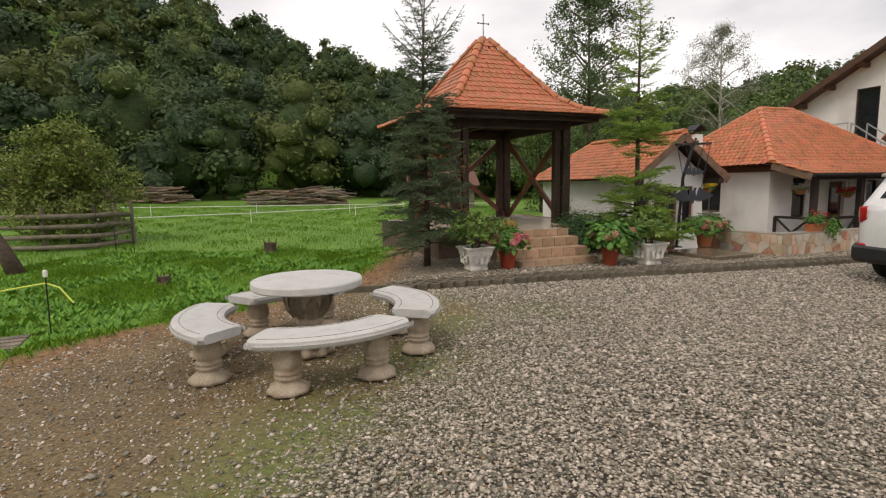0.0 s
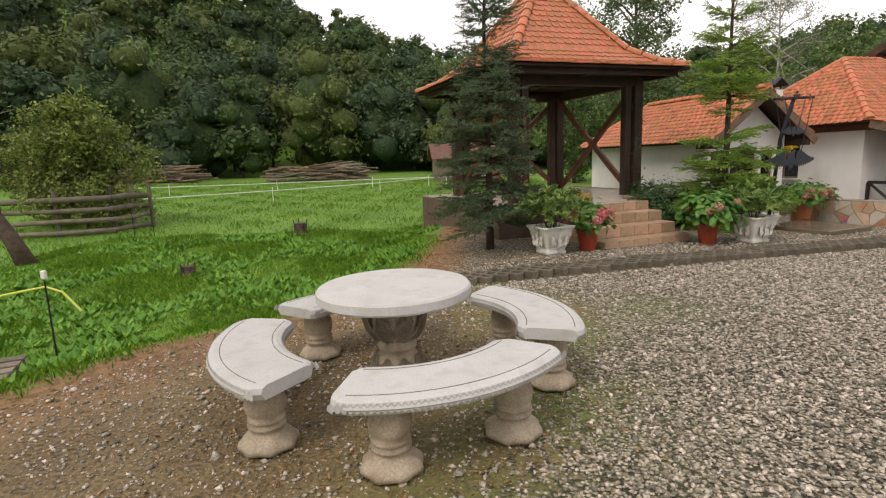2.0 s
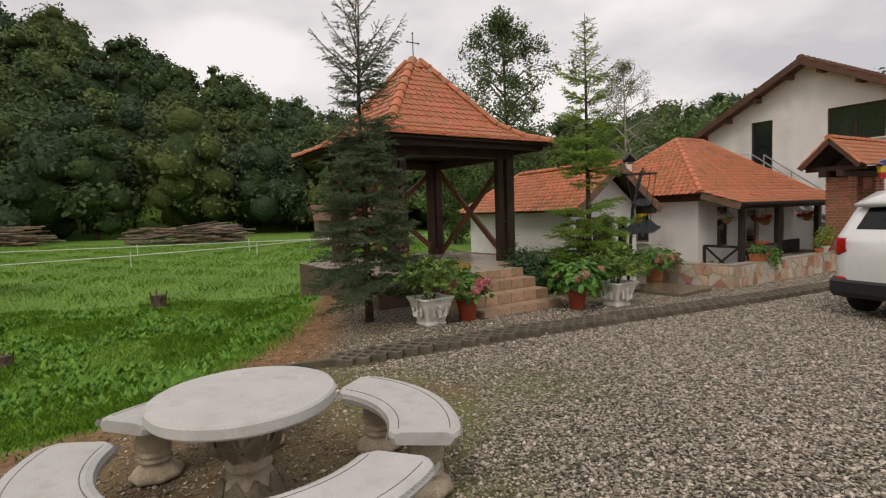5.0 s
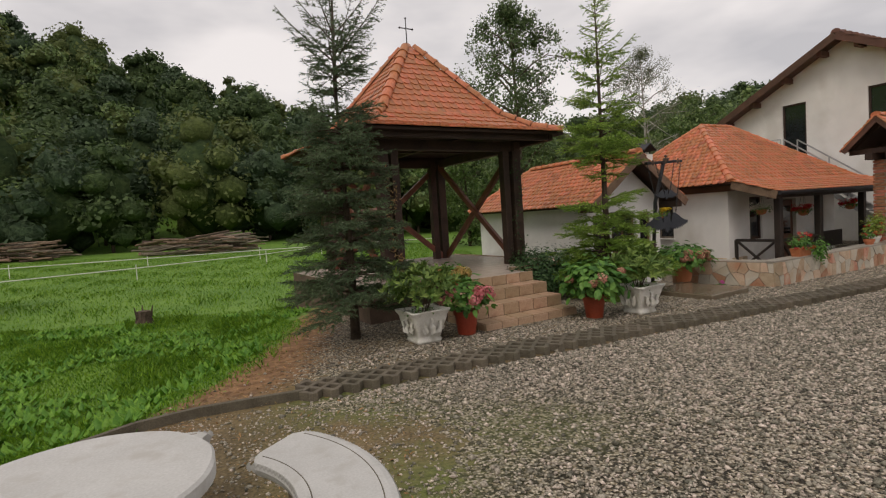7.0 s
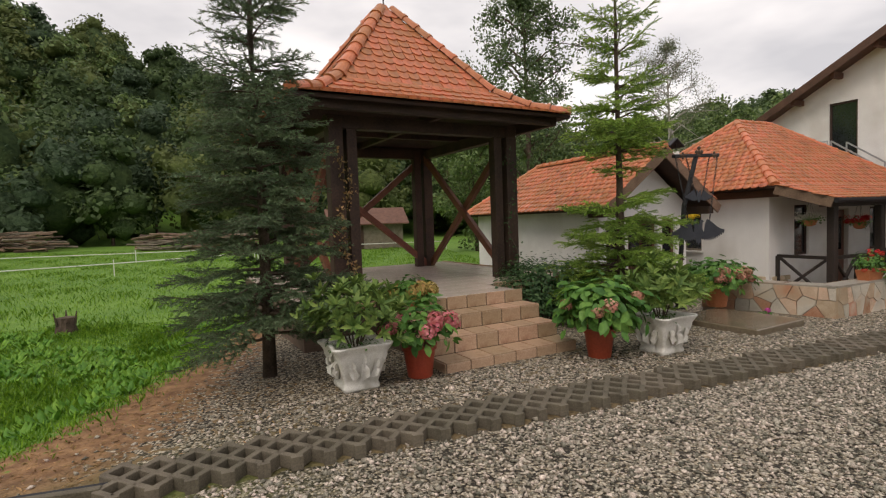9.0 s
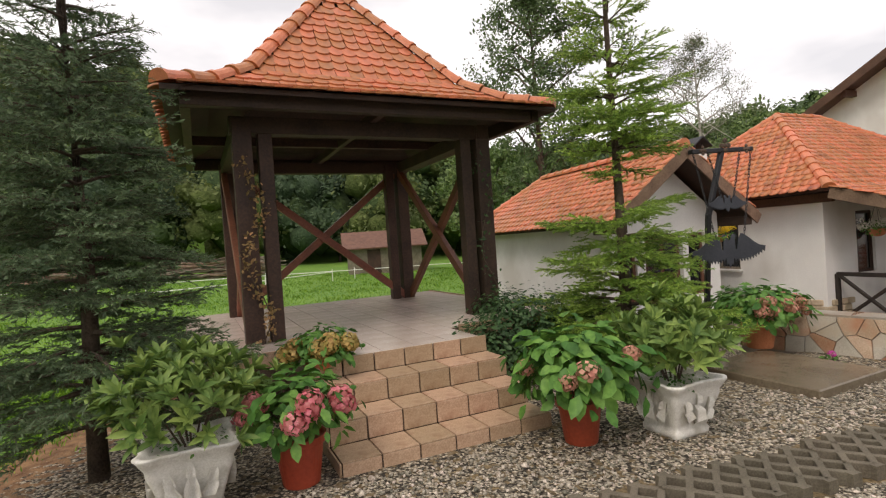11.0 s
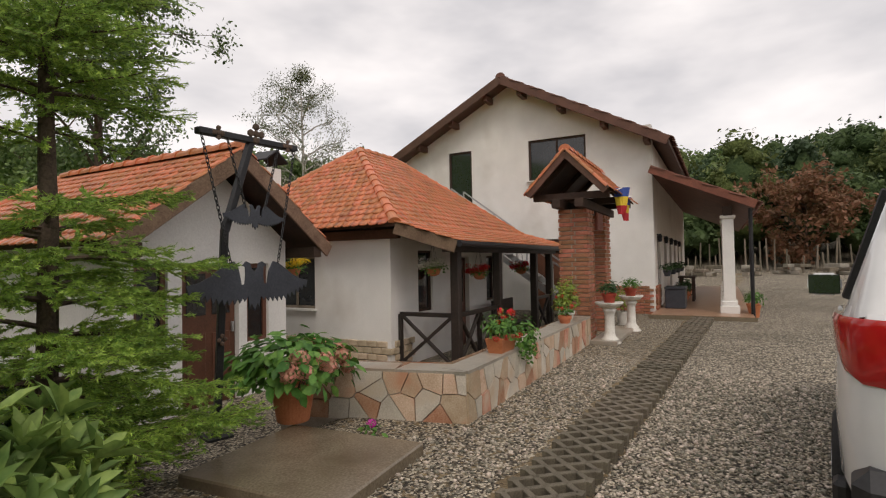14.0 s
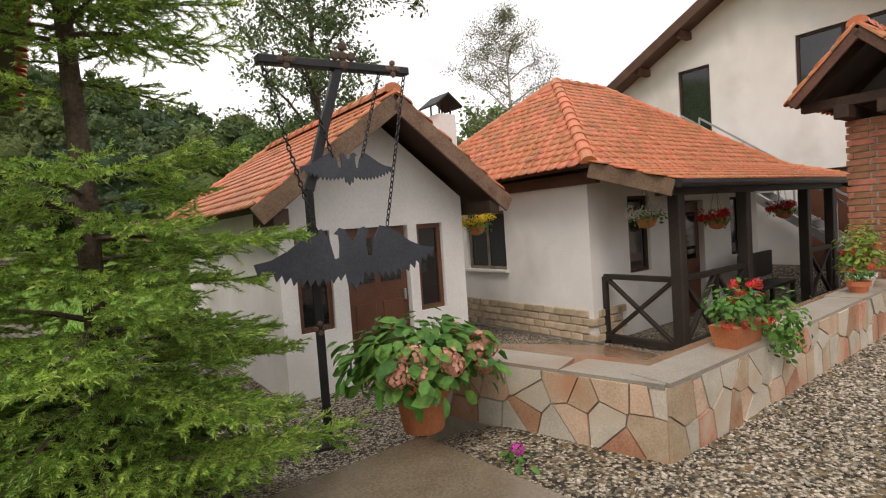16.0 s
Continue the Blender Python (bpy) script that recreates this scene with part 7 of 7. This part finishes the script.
pedestal(5.15, -0.32, M_LEAF_DARK, "red pot with a low dark green plant")
pedestal(6.95, -0.42, M_LEAF_HYD, "red pot with a taller leafy plant")
potted_bush(7.9, -0.1, gz(*uv(7.9, -0.1)), M_LEAF_YEL, 0.28, 0.55, "leafy yellow-green bush by the gate", M_WHITEPOT, 0.15, 0.3, 0, None, 420, 0.07)


def gate_kerb():
    t = thing("gate_step", *uv(6.0, -0.25), -0.12, UANG, "low stone step along the gate's foot", "step")
    part("step", boxes(((0, 0, 0.05), (2.2, 0.45, 0.12)), bevel=0.012), M_CAPST, t)


gate_kerb()


def flag(u, v, z, yaw, label):
    t = thing("flag", *uv(u, v), z, yaw, label, "flag", "flags on the gate")
    t.scale = (1.35, 1.35, 1.35)
    bm = bmesh.new()
    tube(bm, [(0, 0, 0), (0.42, 0, 0.10)], [0.008, 0.008], 6)
    part("flagpole", bm, M_WHITEPL, t, "white pole")
    for k, m in enumerate((M_BLUE, M_YELLOW, M_REDCL)):
        bm = bmesh.new()
        g = []
        for i in range(6):
            col = []
            for j in (0, 1):
                f = (k + j) / 3
                wv = 0.02 * math.sin(i * 1.3 + f * 3)
                taper = 1 - 0.55 * f
                col.append(bm.verts.new((0.30 + (i / 5 - 0.5) * 0.22 * taper, wv, 0.08 - f * 0.36)))
            g.append(col)
        for a, b in zip(g, g[1:]):
            bm.faces.new((a[0], b[0], b[1], a[1]))
        part("stripe", bm, m, t)


flag(5.45, -0.12, 2.58, UANG - 75, "small blue, yellow and red flag on a white pole")
flag(6.55, -0.12, 2.55, UANG - 40, "small blue, yellow and red flag hanging from the gate")


def basket(u, v, z, top, colour, label, extra=None):
    t = thing("hanging_basket", *uv(u, v), z, 0, label, "hanging basket", "hanging baskets")
    part("bowl", lathe([(0.04, -0.13), (0.10, -0.10), (0.14, 0.0), (0.13, 0.0)], 18), M_TERRA, t)
    leafy("foliage", t, M_LEAF_HYD, 200, (0, 0, 0.03), (0.23, 0.23, 0.13), 0.055, 0.2, 0.3, low=-0.9)
    for k in range(30):
        a = k * 2.4
        e = 0.09 + 0.19 * ((k * 0.618) % 1)
        flower_head(t, colour, (e * math.cos(a) * 1.1, e * math.sin(a) * 1.1, 0.02 + 0.14 * ((k * 0.37) % 1)), 0.06, 18)
    bm = bmesh.new()
    for k in range(3):
        a = k * 2.094
        tube(bm, [(0.13 * math.cos(a), 0.13 * math.sin(a), 0), (0, 0, top - z)], [0.003, 0.003], 4)
    part("hanger", bm, M_METAL, t)


basket(3.62, 2.35, 1.28, 1.75, M_WHITEP, "hanging basket of white flowers under the eaves")
basket(5.45, 2.3, 1.15, 1.72, M_RED, "hanging basket of red flowers in the porch")
basket(2.35, 4.4, 1.32, 1.72, M_YELLOWP, "hanging basket of yellow flowers by a window")
basket(7.7, 2.2, 1.2, 1.72, M_RED, "hanging basket of dark red flowers in the porch")


def plinth():
    """Rough stone courses along the foot of the low house's side wall."""
    t = thing("stone_plinth", *uv(3.16, 2.94), 0, UANG, "rough tan stone plinth along the cottage wall", "plinth")
    me = bpy.data.meshes.new("plinth_stone")
    b = boxes(((0, 0, 0), (0.05, 0.20, 0.105)), bevel=0.012)
    b.to_mesh(me)
    b.free()
    me.materials.append(M_PLINTH)
    for r_ in range(4):
        for k in range(20):
            o = new("plinth_stone", me)
            o.parent = t
            o.location = (-0.016 + random.uniform(-0.008, 0.008), 0.08 + k * 0.21 + (0.1 if r_ % 2 else 0), YARD + 0.12 + r_ * 0.115)
            o.rotation_euler = (random.uniform(-0.04, 0.04), 0, random.uniform(-0.03, 0.03))
        for k in range(3):
            o = new("plinth_stone", me)
            o.parent = t
            o.location = (0.1 + k * 0.21 + (0.1 if r_ % 2 else 0), -0.016, YARD + 0.12 + r_ * 0.115)
            o.rotation_euler = (0, 0, math.pi / 2)


plinth()


def outer_stair():
    """The steel stair up to the large house's upper door."""
    t = thing("steel_stair", *uv(9.75, 0.9), 0, UANG, "grey steel outside stair with a railing", "stair")
    n = 13
    for s in (-0.42, 0.42):
        part("stringer", beam_bm((s, 0, -0.3), (s, 4.0, 2.65), 0.05, 0.16, 0), M_GALV, t)
        part("handrail", beam_bm((s, 0, 0.62), (s, 4.0, 3.55), 0.04, 0.04, 0), M_GALV, t)
        for k in range(5):
            part("rail_post", beam_bm((s, k, -0.3 + k * 0.74), (s, k, 0.62 + k * 0.73), 0.035, 0.035, 0), M_GALV, t)
    for k in range(n):
        part("tread", boxes(((0, 0.2 + k * 0.29, -0.12 + k * 0.215), (0.82, 0.26, 0.035))), M_GALV, t)
    part("landing", boxes(((0.0, 5.1, 2.62), (1.1, 2.1, 0.08))), M_GALV, t)
    for y0, y1 in ((4.05, 6.1),):
        part("handrail", beam_bm((-0.52, y0, 3.55), (-0.52, y1, 3.55), 0.04, 0.04, 0), M_GALV, t)
        for k in range(6):
            part("baluster", beam_bm((-0.52, y0 + k * 0.4, 2.66), (-0.52, y0 + k * 0.4, 3.55), 0.02, 0.02, 0), M_GALV, t)
    for y in (4.2, 6.0):
        part("support", beam_bm((-0.45, y, -0.5), (-0.45, y, 2.6), 0.09, 0.09, 0), M_GALV, t)


outer_stair()


def porch_things():
    x, y = uv(11.55, -0.95)
    t = thing("storage_chest", x, y, 0.02, UANG, "dark blue storage chest against the porch wall", "chest")
    part("box", boxes(((0, 0, 0.26), (0.9, 0.5, 0.52)), bevel=0.02), M_BLUEIRON, t)
    part("lid", boxes(((0, 0, 0.55), (0.94, 0.54, 0.06)), bevel=0.02), M_BLUEIRON, t)
    x, y = uv(14.2, -1.1)
    t = thing("porch_table", x, y, 0.02, UANG, "dark wooden table in the porch", "table")
    part("tabletop", boxes(((0, 0, 0.76), (0.9, 0.5, 0.05))), M_WOOD, t)
    for a in (-0.38, 0.38):
        for b in (-0.18, 0.18):
            part("leg", boxes(((a, b, 0.37), (0.07, 0.07, 0.74))), M_WOOD, t)
    for k in range(4):
        x, y = uv(11.35 + 1.9 * k, -0.75)
        t = thing("wall_planter", x, y, 1.05, UANG, "small dark planter of leaves hung on the porch wall", "planter", "planters on the porch wall")
        part("pot", lathe([(0.07, -0.16), (0.12, 0), (0.1, 0)], 14), M_BLUEIRON, t)
        leafy("foliage", t, M_LEAF_DARK, 120, (0, 0, 0.06), (0.2, 0.16, 0.16), 0.07, 0.2, 0.3)
    for k in range(3):
        x, y = uv(13.0 + 1.6 * k, -1.0)
        t = thing("potted_plant", x, y, 0.02, 0, "dark potted plant on the porch floor", "potted plant", "pots on the porch")
        red_pot(t, 0.14, 0.25, M_TERRA)
        leafy("foliage", t, M_LEAF_DARK, 160, (0, 0, 0.42), (0.24, 0.24, 0.26), 0.09, 0.3, 0.3)
    for k in range(5):
        x, y = uv(11.2 + 1.9 * k, -0.60)
        t = thing("wall_lantern", x, y, 1.95, UANG, "small dark lantern on the porch wall", "lamp", "lanterns on the porch wall")
        part("body", lathe([(0.05, -0.1), (0.07, 0.06), (0.03, 0.12)], 8), M_METAL, t)
        part("bracket", boxes(((0, 0.05, 0.1), (0.03, 0.12, 0.03))), M_METAL, t)
    for k in range(2):
        x, y = uv(10.35 + 0.5 * k, -2.75)
        t = thing("potted_plant", x, y, gz(x, y), 0, "pot of flowers beside the white pillar", "potted plant")
        red_pot(t, 0.14, 0.3, M_TERRA)
        leafy("foliage", t, M_LEAF_HYD, 140, (0, 0, 0.45), (0.2, 0.2, 0.2), 0.07, 0.3, 0.3)


porch_things()


# ---- meadow's edge ----
def log_fence():
    t = thing("log_fence", -11.2, 16.7, gz(-11.2, 16.7), 0, "weathered horizontal log fence round a young tree", "fence")
    runs = [((0, 0), (-3.0, -0.55)), ((-3.0, -0.55), (-5.6, 0.4)), ((0, 0), (0.35, 1.5))]
    for (ax, ay), (bx, by) in runs:
        for k in range(4):
            bm = bmesh.new()
            z = 0.12 + k * 0.32
            r0 = random.uniform(0.075, 0.10)
            mx, my = (ax + bx) / 2, (ay + by) / 2
            tube(bm, [(ax + 0.1, ay, z), (mx, my, z + random.uniform(-0.03, 0.03)), (bx - 0.05, by, z + random.uniform(-0.03, 0.03))], [r0, r0 * 0.95, r0 * 0.85], 9)
            part("log", bm, M_GREYWOOD, t, "", True)
        for x, y in ((ax, ay), (bx, by), ((ax + bx) / 2, (ay + by) / 2)):
            bm = bmesh.new()
            tube(bm, [(x, y + 0.12, -0.2), (x, y + 0.12, 1.45)], [0.07, 0.06], 8)
            part("post", bm, M_GREYWOOD, t)


log_fence()


def stump(x, y, r, h, label):
    t = thing("tree_stump", x, y, gz(x, y), 0, label, "stump", "stumps in the meadow")
    part("stump", lathe([(r * 1.3, -0.1), (r * 1.15, 0.05), (r, h * 0.6), (r * 0.95, h), (r * 0.4, h * 1.05)], 14, lambda a, i: 1 + 0.12 * math.sin(5 * a + i)), M_BARK, t)
    for k in range(3):
        bm = bmesh.new()
        tube(bm, [(r * math.cos(k * 2), r * math.sin(k * 2), h * 0.6), (r * 1.3 * math.cos(k * 2), r * 1.3 * math.sin(k * 2), h * 1.35)], [0.03, 0.01], 5)
        part("splinter", bm, M_BARK, t)


stump(-5.6, 10.0, 0.10, 0.18, "small dark cut stump in the grass")
stump(-4.95, 14.8, 0.15, 0.32, "jagged dark stump in the grass")


def hose_stick():
    x, y = -4.99, 6.04
    t = thing("hose_stake", x, y, gz(x, y), 0, "thin green stake with a white cap holding a yellow hose", "stake")
    bm = bmesh.new()
    tube(bm, [(0, 0, -0.1), (0.01, 0, 0.88)], [0.009, 0.008], 6)
    part("stake", bm, M_METAL, t)
    part("cap", boxes(((0.01, 0, 0.90), (0.05, 0.04, 0.09)), bevel=0.01), M_WHITEPL, t)
    bm = bmesh.new()
    tube(bm, [(-2.4, -0.1, 0.35), (-1.2, 0, 0.55), (-0.5, 0, 0.70), (0.0, 0.01, 0.78), (0.15, 0.02, 0.72), (0.3, 0.03, 0.52)], [0.011] * 6, 7)
    part("hose", bm, M_HOSE, t)


hose_stick()


def pallet():
    x, y = -5.08, 4.88
    t = thing("wooden_pallet", x, y, gz(x, y) + 0.02, 25, "weathered wooden pallet lying at the meadow's edge", "pallet")
    for k in range(6):
        part("board", boxes(((0, -0.4 + k * 0.16, 0.15), (1.0, 0.11, 0.025)), bevel=0.004), M_GREYWOOD, t)
    for a in (-0.43, 0, 0.43):
        part("bearer", boxes(((a, 0, 0.07), (0.09, 0.95, 0.13)), bevel=0.004), M_GREYWOOD, t)


pallet()


def wire_hoop():
    x, y = -9.6, 15.6
    t = thing("wire_hoop", x, y, gz(x, y), 0, "thin dark metal hoop standing in the grass", "hoop")
    bm = bmesh.new()
    tube(bm, [(-0.28, 0, -0.1), (-0.28, 0, 0.78), (0.28, 0, 0.80), (0.28, 0, -0.1)], [0.012] * 4, 6)
    part("hoop", bm, M_METAL, t)


wire_hoop()


def wood_pile(x, y, length, h, n, seed, label):
    r = np.random.default_rng(seed)
    t = thing("wood_pile", x, y, gz(x, y), 0, label, "wood pile", "wood piles by the forest")
    for k in range(n):
        f = r.uniform(-0.5, 0.5)
        zz = r.uniform(0.05, h * (1 - 1.2 * abs(f) ** 2))
        bm = bmesh.new()
        ln = r.uniform(1.2, 3.0)
        a = r.normal(0, 0.22)
        tl = r.normal(0, 0.08)
        rad = r.uniform(0.035, 0.10)
        c = np.array([f * length, r.uniform(-0.8, 0.8), zz])
        d = np.array([math.cos(a), math.sin(a) * 1.2, tl]) * ln / 2
        tube(bm, [tuple(c - d), tuple(c + d)], [rad, rad * 0.85], 7)
        part("log", bm, (M_GREYWOOD, M_LOG, M_BARK)[int(r.random() * 2.6)], t)


wood_pile(-11.6, 45, 7.5, 1.45, 130, 5, "long untidy pile of cut logs by the forest")
wood_pile(-25.5, 46, 6.5, 1.45, 110, 6, "untidy pile of branches and logs by the forest")


def field_tape(pts, label):
    """White tape on small posts across the meadow."""
    t = thing("tape_fence", 0, 0, 0, 0, label, "fence", "tape fences")
    bm = bmesh.new()
    tube(bm, [(x, y, gz(x, y) + 0.55) for x, y in pts], [0.022] * len(pts), 5)
    part("tape", bm, M_WHITEPL, t)
    for x, y in pts:
        b = bmesh.new()
        tube(b, [(x, y, gz(x, y) - 0.1), (x, y, gz(x, y) + 0.72)], [0.025, 0.02], 6)
        part("post", b, M_WHITEPL, t)


field_tape([(-24, 31), (-18, 33), (-12, 35), (-6, 36.5), (-1, 37.5), (6, 39)], "white tape on low posts across the meadow")
field_tape([(-16, 23.5), (-10, 28), (-5, 32.5), (-2.2, 36.5)], "slack white tape across the meadow")


def shed():
    t = thing("field_shed", 0.6, 43, gz(0.6, 43), 8, "low grey shed with a rust-red roof in the field", "shed")
    part("wall", boxes(((0, 0, 0.9), (5.0, 3.0, 2.0))), M_GREYWOOD, t)
    bm = bmesh.new()
    for s in (-1, 1):
        slab_face(bm, [(-2.9, s * 1.9, 1.75), (2.9, s * 1.9, 1.75), (2.9, 0, 2.9), (-2.9, 0, 2.9)], 0.08)
    part("roof", bm, M_BROWNROOF, t, "rust-red roof")
    part("door", boxes(((-0.8, -1.52, 0.75), (0.9, 0.06, 1.7))), M_WOOD, t)


shed()


def far_yard():
    """Stakes, stacked stone and timber at the end of the drive."""
    r = np.random.default_rng(9)
    t = thing("stake_fence", *uv(50, -9), 0, UANG, "row of rough pale stakes at the drive's end", "fence")
    for k in range(46):
        u, v = r.uniform(-3, 3), -16 + 0.6 * k + r.uniform(-0.2, 0.2)
        x, y = uv(50 + u, -9 + v)
        b = bmesh.new()
        h = r.uniform(1.2, 3.2)
        zz = gz(x, y)
        tube(b, [(u, v, zz - 0.3), (u + r.normal(0, 0.1), v + r.normal(0, 0.1), zz + h)], [0.09, 0.06], 6)
        part("stake", b, M_GREYWOOD, t)
    for k in range(8):
        u, v = 44 + r.uniform(-5, 4), -16 + 3.0 * k
        x, y = uv(u, v)
        s = thing("material_stack", x, y, gz(x, y), r.uniform(0, 90), "low stack of stones and timber by the drive", "stack", "stacks at the drive's end")
        for j in range(7):
            part("block", boxes(((r.normal(0, 0.8), r.normal(0, 0.5), 0.15 + 0.28 * (j % 3)), (r.uniform(0.5, 1.6), r.uniform(0.3, 0.8), 0.26)), bevel=0.03), M_GREYWOOD if j % 2 else M_CAPST, s)


far_yard()


# ---- grass, weeds, pebbles ----
def grass_field():
    t = thing("meadow_grass", 0, 0, 0, 0, "lush bright green meadow grass and clover", "grass", "", "stuff")
    for n, lo, hi, size, gap in ((150000, (-10.5, 1.5), (0.6, 15.5), 0.062, 0.05), (90000, (-26, 9), (6, 44), 0.09, 0.4)):
        x, y = rng.uniform(lo[0], hi[0], n), rng.uniform(lo[1], hi[1], n)
        s = edge_side(x, y)
        keep = (s > gap + rng.normal(0, 0.14, n)) & (np.hypot(x - 1.2, y - 13.4) > 3.0)
        x, y = x[keep], y[keep]
        z = ground_z(x, y)
        m = len(x)
        lush = 0.75 + 0.5 * (np.sin(x * 1.9 + 0.7 * y) * np.cos(y * 1.1 - x * 0.4) > 0.1)
        h = size * rng.uniform(0.5, 1.4, m) * lush
        a = rng.uniform(0, 6.283, m)
        lean = rng.uniform(0.1, 0.9, m) * h
        w = size * 0.085 + 0.0 * h
        base = np.stack([x, y, z - 0.01], axis=1)
        side = np.stack([np.cos(a), np.sin(a), 0 * a], axis=1) * w[:, None] if np.ndim(w) else np.stack([np.cos(a), np.sin(a), 0 * a], axis=1) * w
        fw = np.stack([-np.sin(a), np.cos(a), 0 * a], axis=1)
        mid = base + fw * (lean * 0.3)[:, None] + np.stack([0 * a, 0 * a, h * 0.6], axis=1)
        tip = base + fw * lean[:, None] + np.stack([0 * a, 0 * a, h], axis=1)
        v = np.stack([base - side, base + side, mid + side * 0.8, tip, mid - side * 0.8], axis=1)
        tagged(joined("blades", v, [(0, 1, 2, 3, 4)], M_GRASS, t), kind="stuff")
    n = 2600
    x, y = rng.uniform(-9.5, -1.2, n), rng.uniform(4.6, 15, n)
    s = edge_side(x, y)
    pat = np.sin(x * 1.3) * np.cos(y * 1.7 + x * 0.5) > -0.1
    keep = (s > 0.25) & pat
    x, y = x[keep], y[keep]
    c = np.repeat(np.stack([x, y, ground_z(x, y) + 0.01], axis=1), 6, axis=0)
    m = len(c)
    a = rng.uniform(0, 6.283, m)
    up = rng.uniform(0.25, 0.9, m)
    yv = np.stack([np.cos(a), np.sin(a), up], axis=1)
    yv /= np.linalg.norm(yv, axis=1, keepdims=True)
    xv = np.stack([-np.sin(a), np.cos(a), 0 * a], axis=1)
    fr = np.stack([xv, yv, np.cross(xv, yv)], axis=2)
    tagged(joined("broad_leaves", place(LEAF * np.array([0.8, 1, 1.5]), c, fr, rng.uniform(0.07, 0.17, m)), LEAF_F, M_WEED, t), kind="stuff")


grass_field()


def pebbles():
    t = thing("gravel", 0, 0, 0, 0, "loose grey and white river gravel", "gravel", "", "stuff")
    octa = np.array([(1, 0, 0), (0.1, 0.9, 0.1), (-0.95, 0.1, 0), (0, -0.85, -0.05), (0.1, 0.05, 0.62), (0, 0, -0.5)])
    fs = [(0, 1, 4), (1, 2, 4), (2, 3, 4), (3, 0, 4), (1, 0, 5), (2, 1, 5), (3, 2, 5), (0, 3, 5)]
    n = 185000
    x, y = rng.uniform(-2.2, 11.0, n), rng.uniform(-0.3, 12.2, n)
    line = np.interp(y, [-4, 1.2, 2.9, 4.2, 5.6, 6.6, 7.2, 8.0, 9.0, 14], [-1.9, -1.35, -0.75, -0.15, 0.15, 0.1, -0.9, -0.8, -0.7, -0.4])
    vp = -UY * (x + 0.87) + UX * (y - 7.31) + 0.08 + 0.055 * (UX * (x + 0.87) + UY * (y - 7.31))
    u = UX * (x - CX) + UY * (y - CY)
    v = -UY * (x - CX) + UX * (y - CY)
    near = np.hypot(x - 1.0, y - 4.5)
    dens = np.where(x > line, np.clip(0.15 + (x - line) * 1.3, 0, 1), 0.035) * np.clip(1.25 - near * 0.05, 0.4, 1)
    patch = np.exp(-(((x - 0.9) / 1.0) ** 2 + ((y - 6.0) / 0.7) ** 2))
    dens = dens * (1 - 0.75 * patch)
    dens = np.where((vp > -0.04) & (vp < 0.55), 0.03, dens)
    dens = np.where(vp > 0.55, dens * 0.45, dens)
    inside = (v > 0.0) & (u > -0.5) | (v > 1.0) & (u > -1.7)
    gx, gy = x - GZ[0], y - GZ[1]
    lx, ly = gx * math.cos(radians(GZ_ROT)) + gy * math.sin(radians(GZ_ROT)), -gx * math.sin(radians(GZ_ROT)) + gy * math.cos(radians(GZ_ROT))
    plat = (np.abs(lx) < 2.2) & (ly > -2.35) | (lx > -1.25) & (lx < 0.65) & (ly > -4.0)
    keep = (rng.random(n) < dens) & ~inside & ~plat & (y < 10.6 + 0.3 * (x - 6))
    x, y = x[keep], y[keep]
    m = len(x)
    size = rng.gamma(5.0, 0.0023, m) + 0.0045
    p = np.stack([x, y, ground_z(x, y) + size * 0.25], axis=1)
    nrm = rng.normal(0, 0.35, (m, 3)) + np.array([0, 0, 1.0])
    base = octa[None] * (1 + rng.normal(0, 0.16, (m, 6, 1)))
    fr = basis(nrm)
    vv = p[:, None, :] + np.einsum("nij,nkj->nki", fr, base * np.array([1.15, 0.85, 0.9])) * size[:, None, None]
    tagged(joined("pebbles", vv, fs, M_PEBBLE, t, smooth=False), kind="stuff")
    n = 24000
    x, y = rng.uniform(-5.0, 0.2, n), rng.uniform(0.2, 7.2, n)
    keep = edge_side(x, y) < -0.2
    x, y = x[keep], y[keep]
    m = len(x)
    size = rng.gamma(2.0, 0.0035, m) + 0.003
    p = np.stack([x, y, ground_z(x, y) + size * 0.2], axis=1)
    vv = p[:, None, :] + np.einsum("nij,nkj->nki", basis(rng.normal(0, 0.3, (m, 3)) + np.array([0, 0, 1.0])), octa[None] * (1 + rng.normal(0, 0.16, (m, 6, 1)))) * size[:, None, None]
    tagged(joined("scattered_pebbles", vv, fs, M_PEBBLE, t), kind="stuff")


pebbles()


def litter():
    t = thing("leaf_litter", 0, 0, 0, 0, "dry straw and leaf litter on bare soil", "litter", "", "stuff")
    n = 34000
    x, y = rng.uniform(-6.5, 0.2, n), rng.uniform(0.2, 9.5, n)
    s = edge_side(x, y)
    near = np.exp(-((s + 0.35) / 0.35) ** 2) + 0.22 + 0.6 * np.exp(-((np.hypot(x - TX, y - TY) - 0.95) / 0.35) ** 2)
    keep = (s < 0.15) & (rng.random(n) < near)
    x, y = x[keep], y[keep]
    m = len(x)
    p = np.stack([x, y, ground_z(x, y) + 0.004], axis=1)
    v = place(LEAF * np.array([0.5, 1, 1]), p, basis(rng.normal(0, 0.35, (m, 3)) + np.array([0, 0, 1.0])), rng.uniform(0.015, 0.055, m))
    tagged(joined("dead_leaves", v, LEAF_F, M_LITTER, t), kind="stuff")


litter()
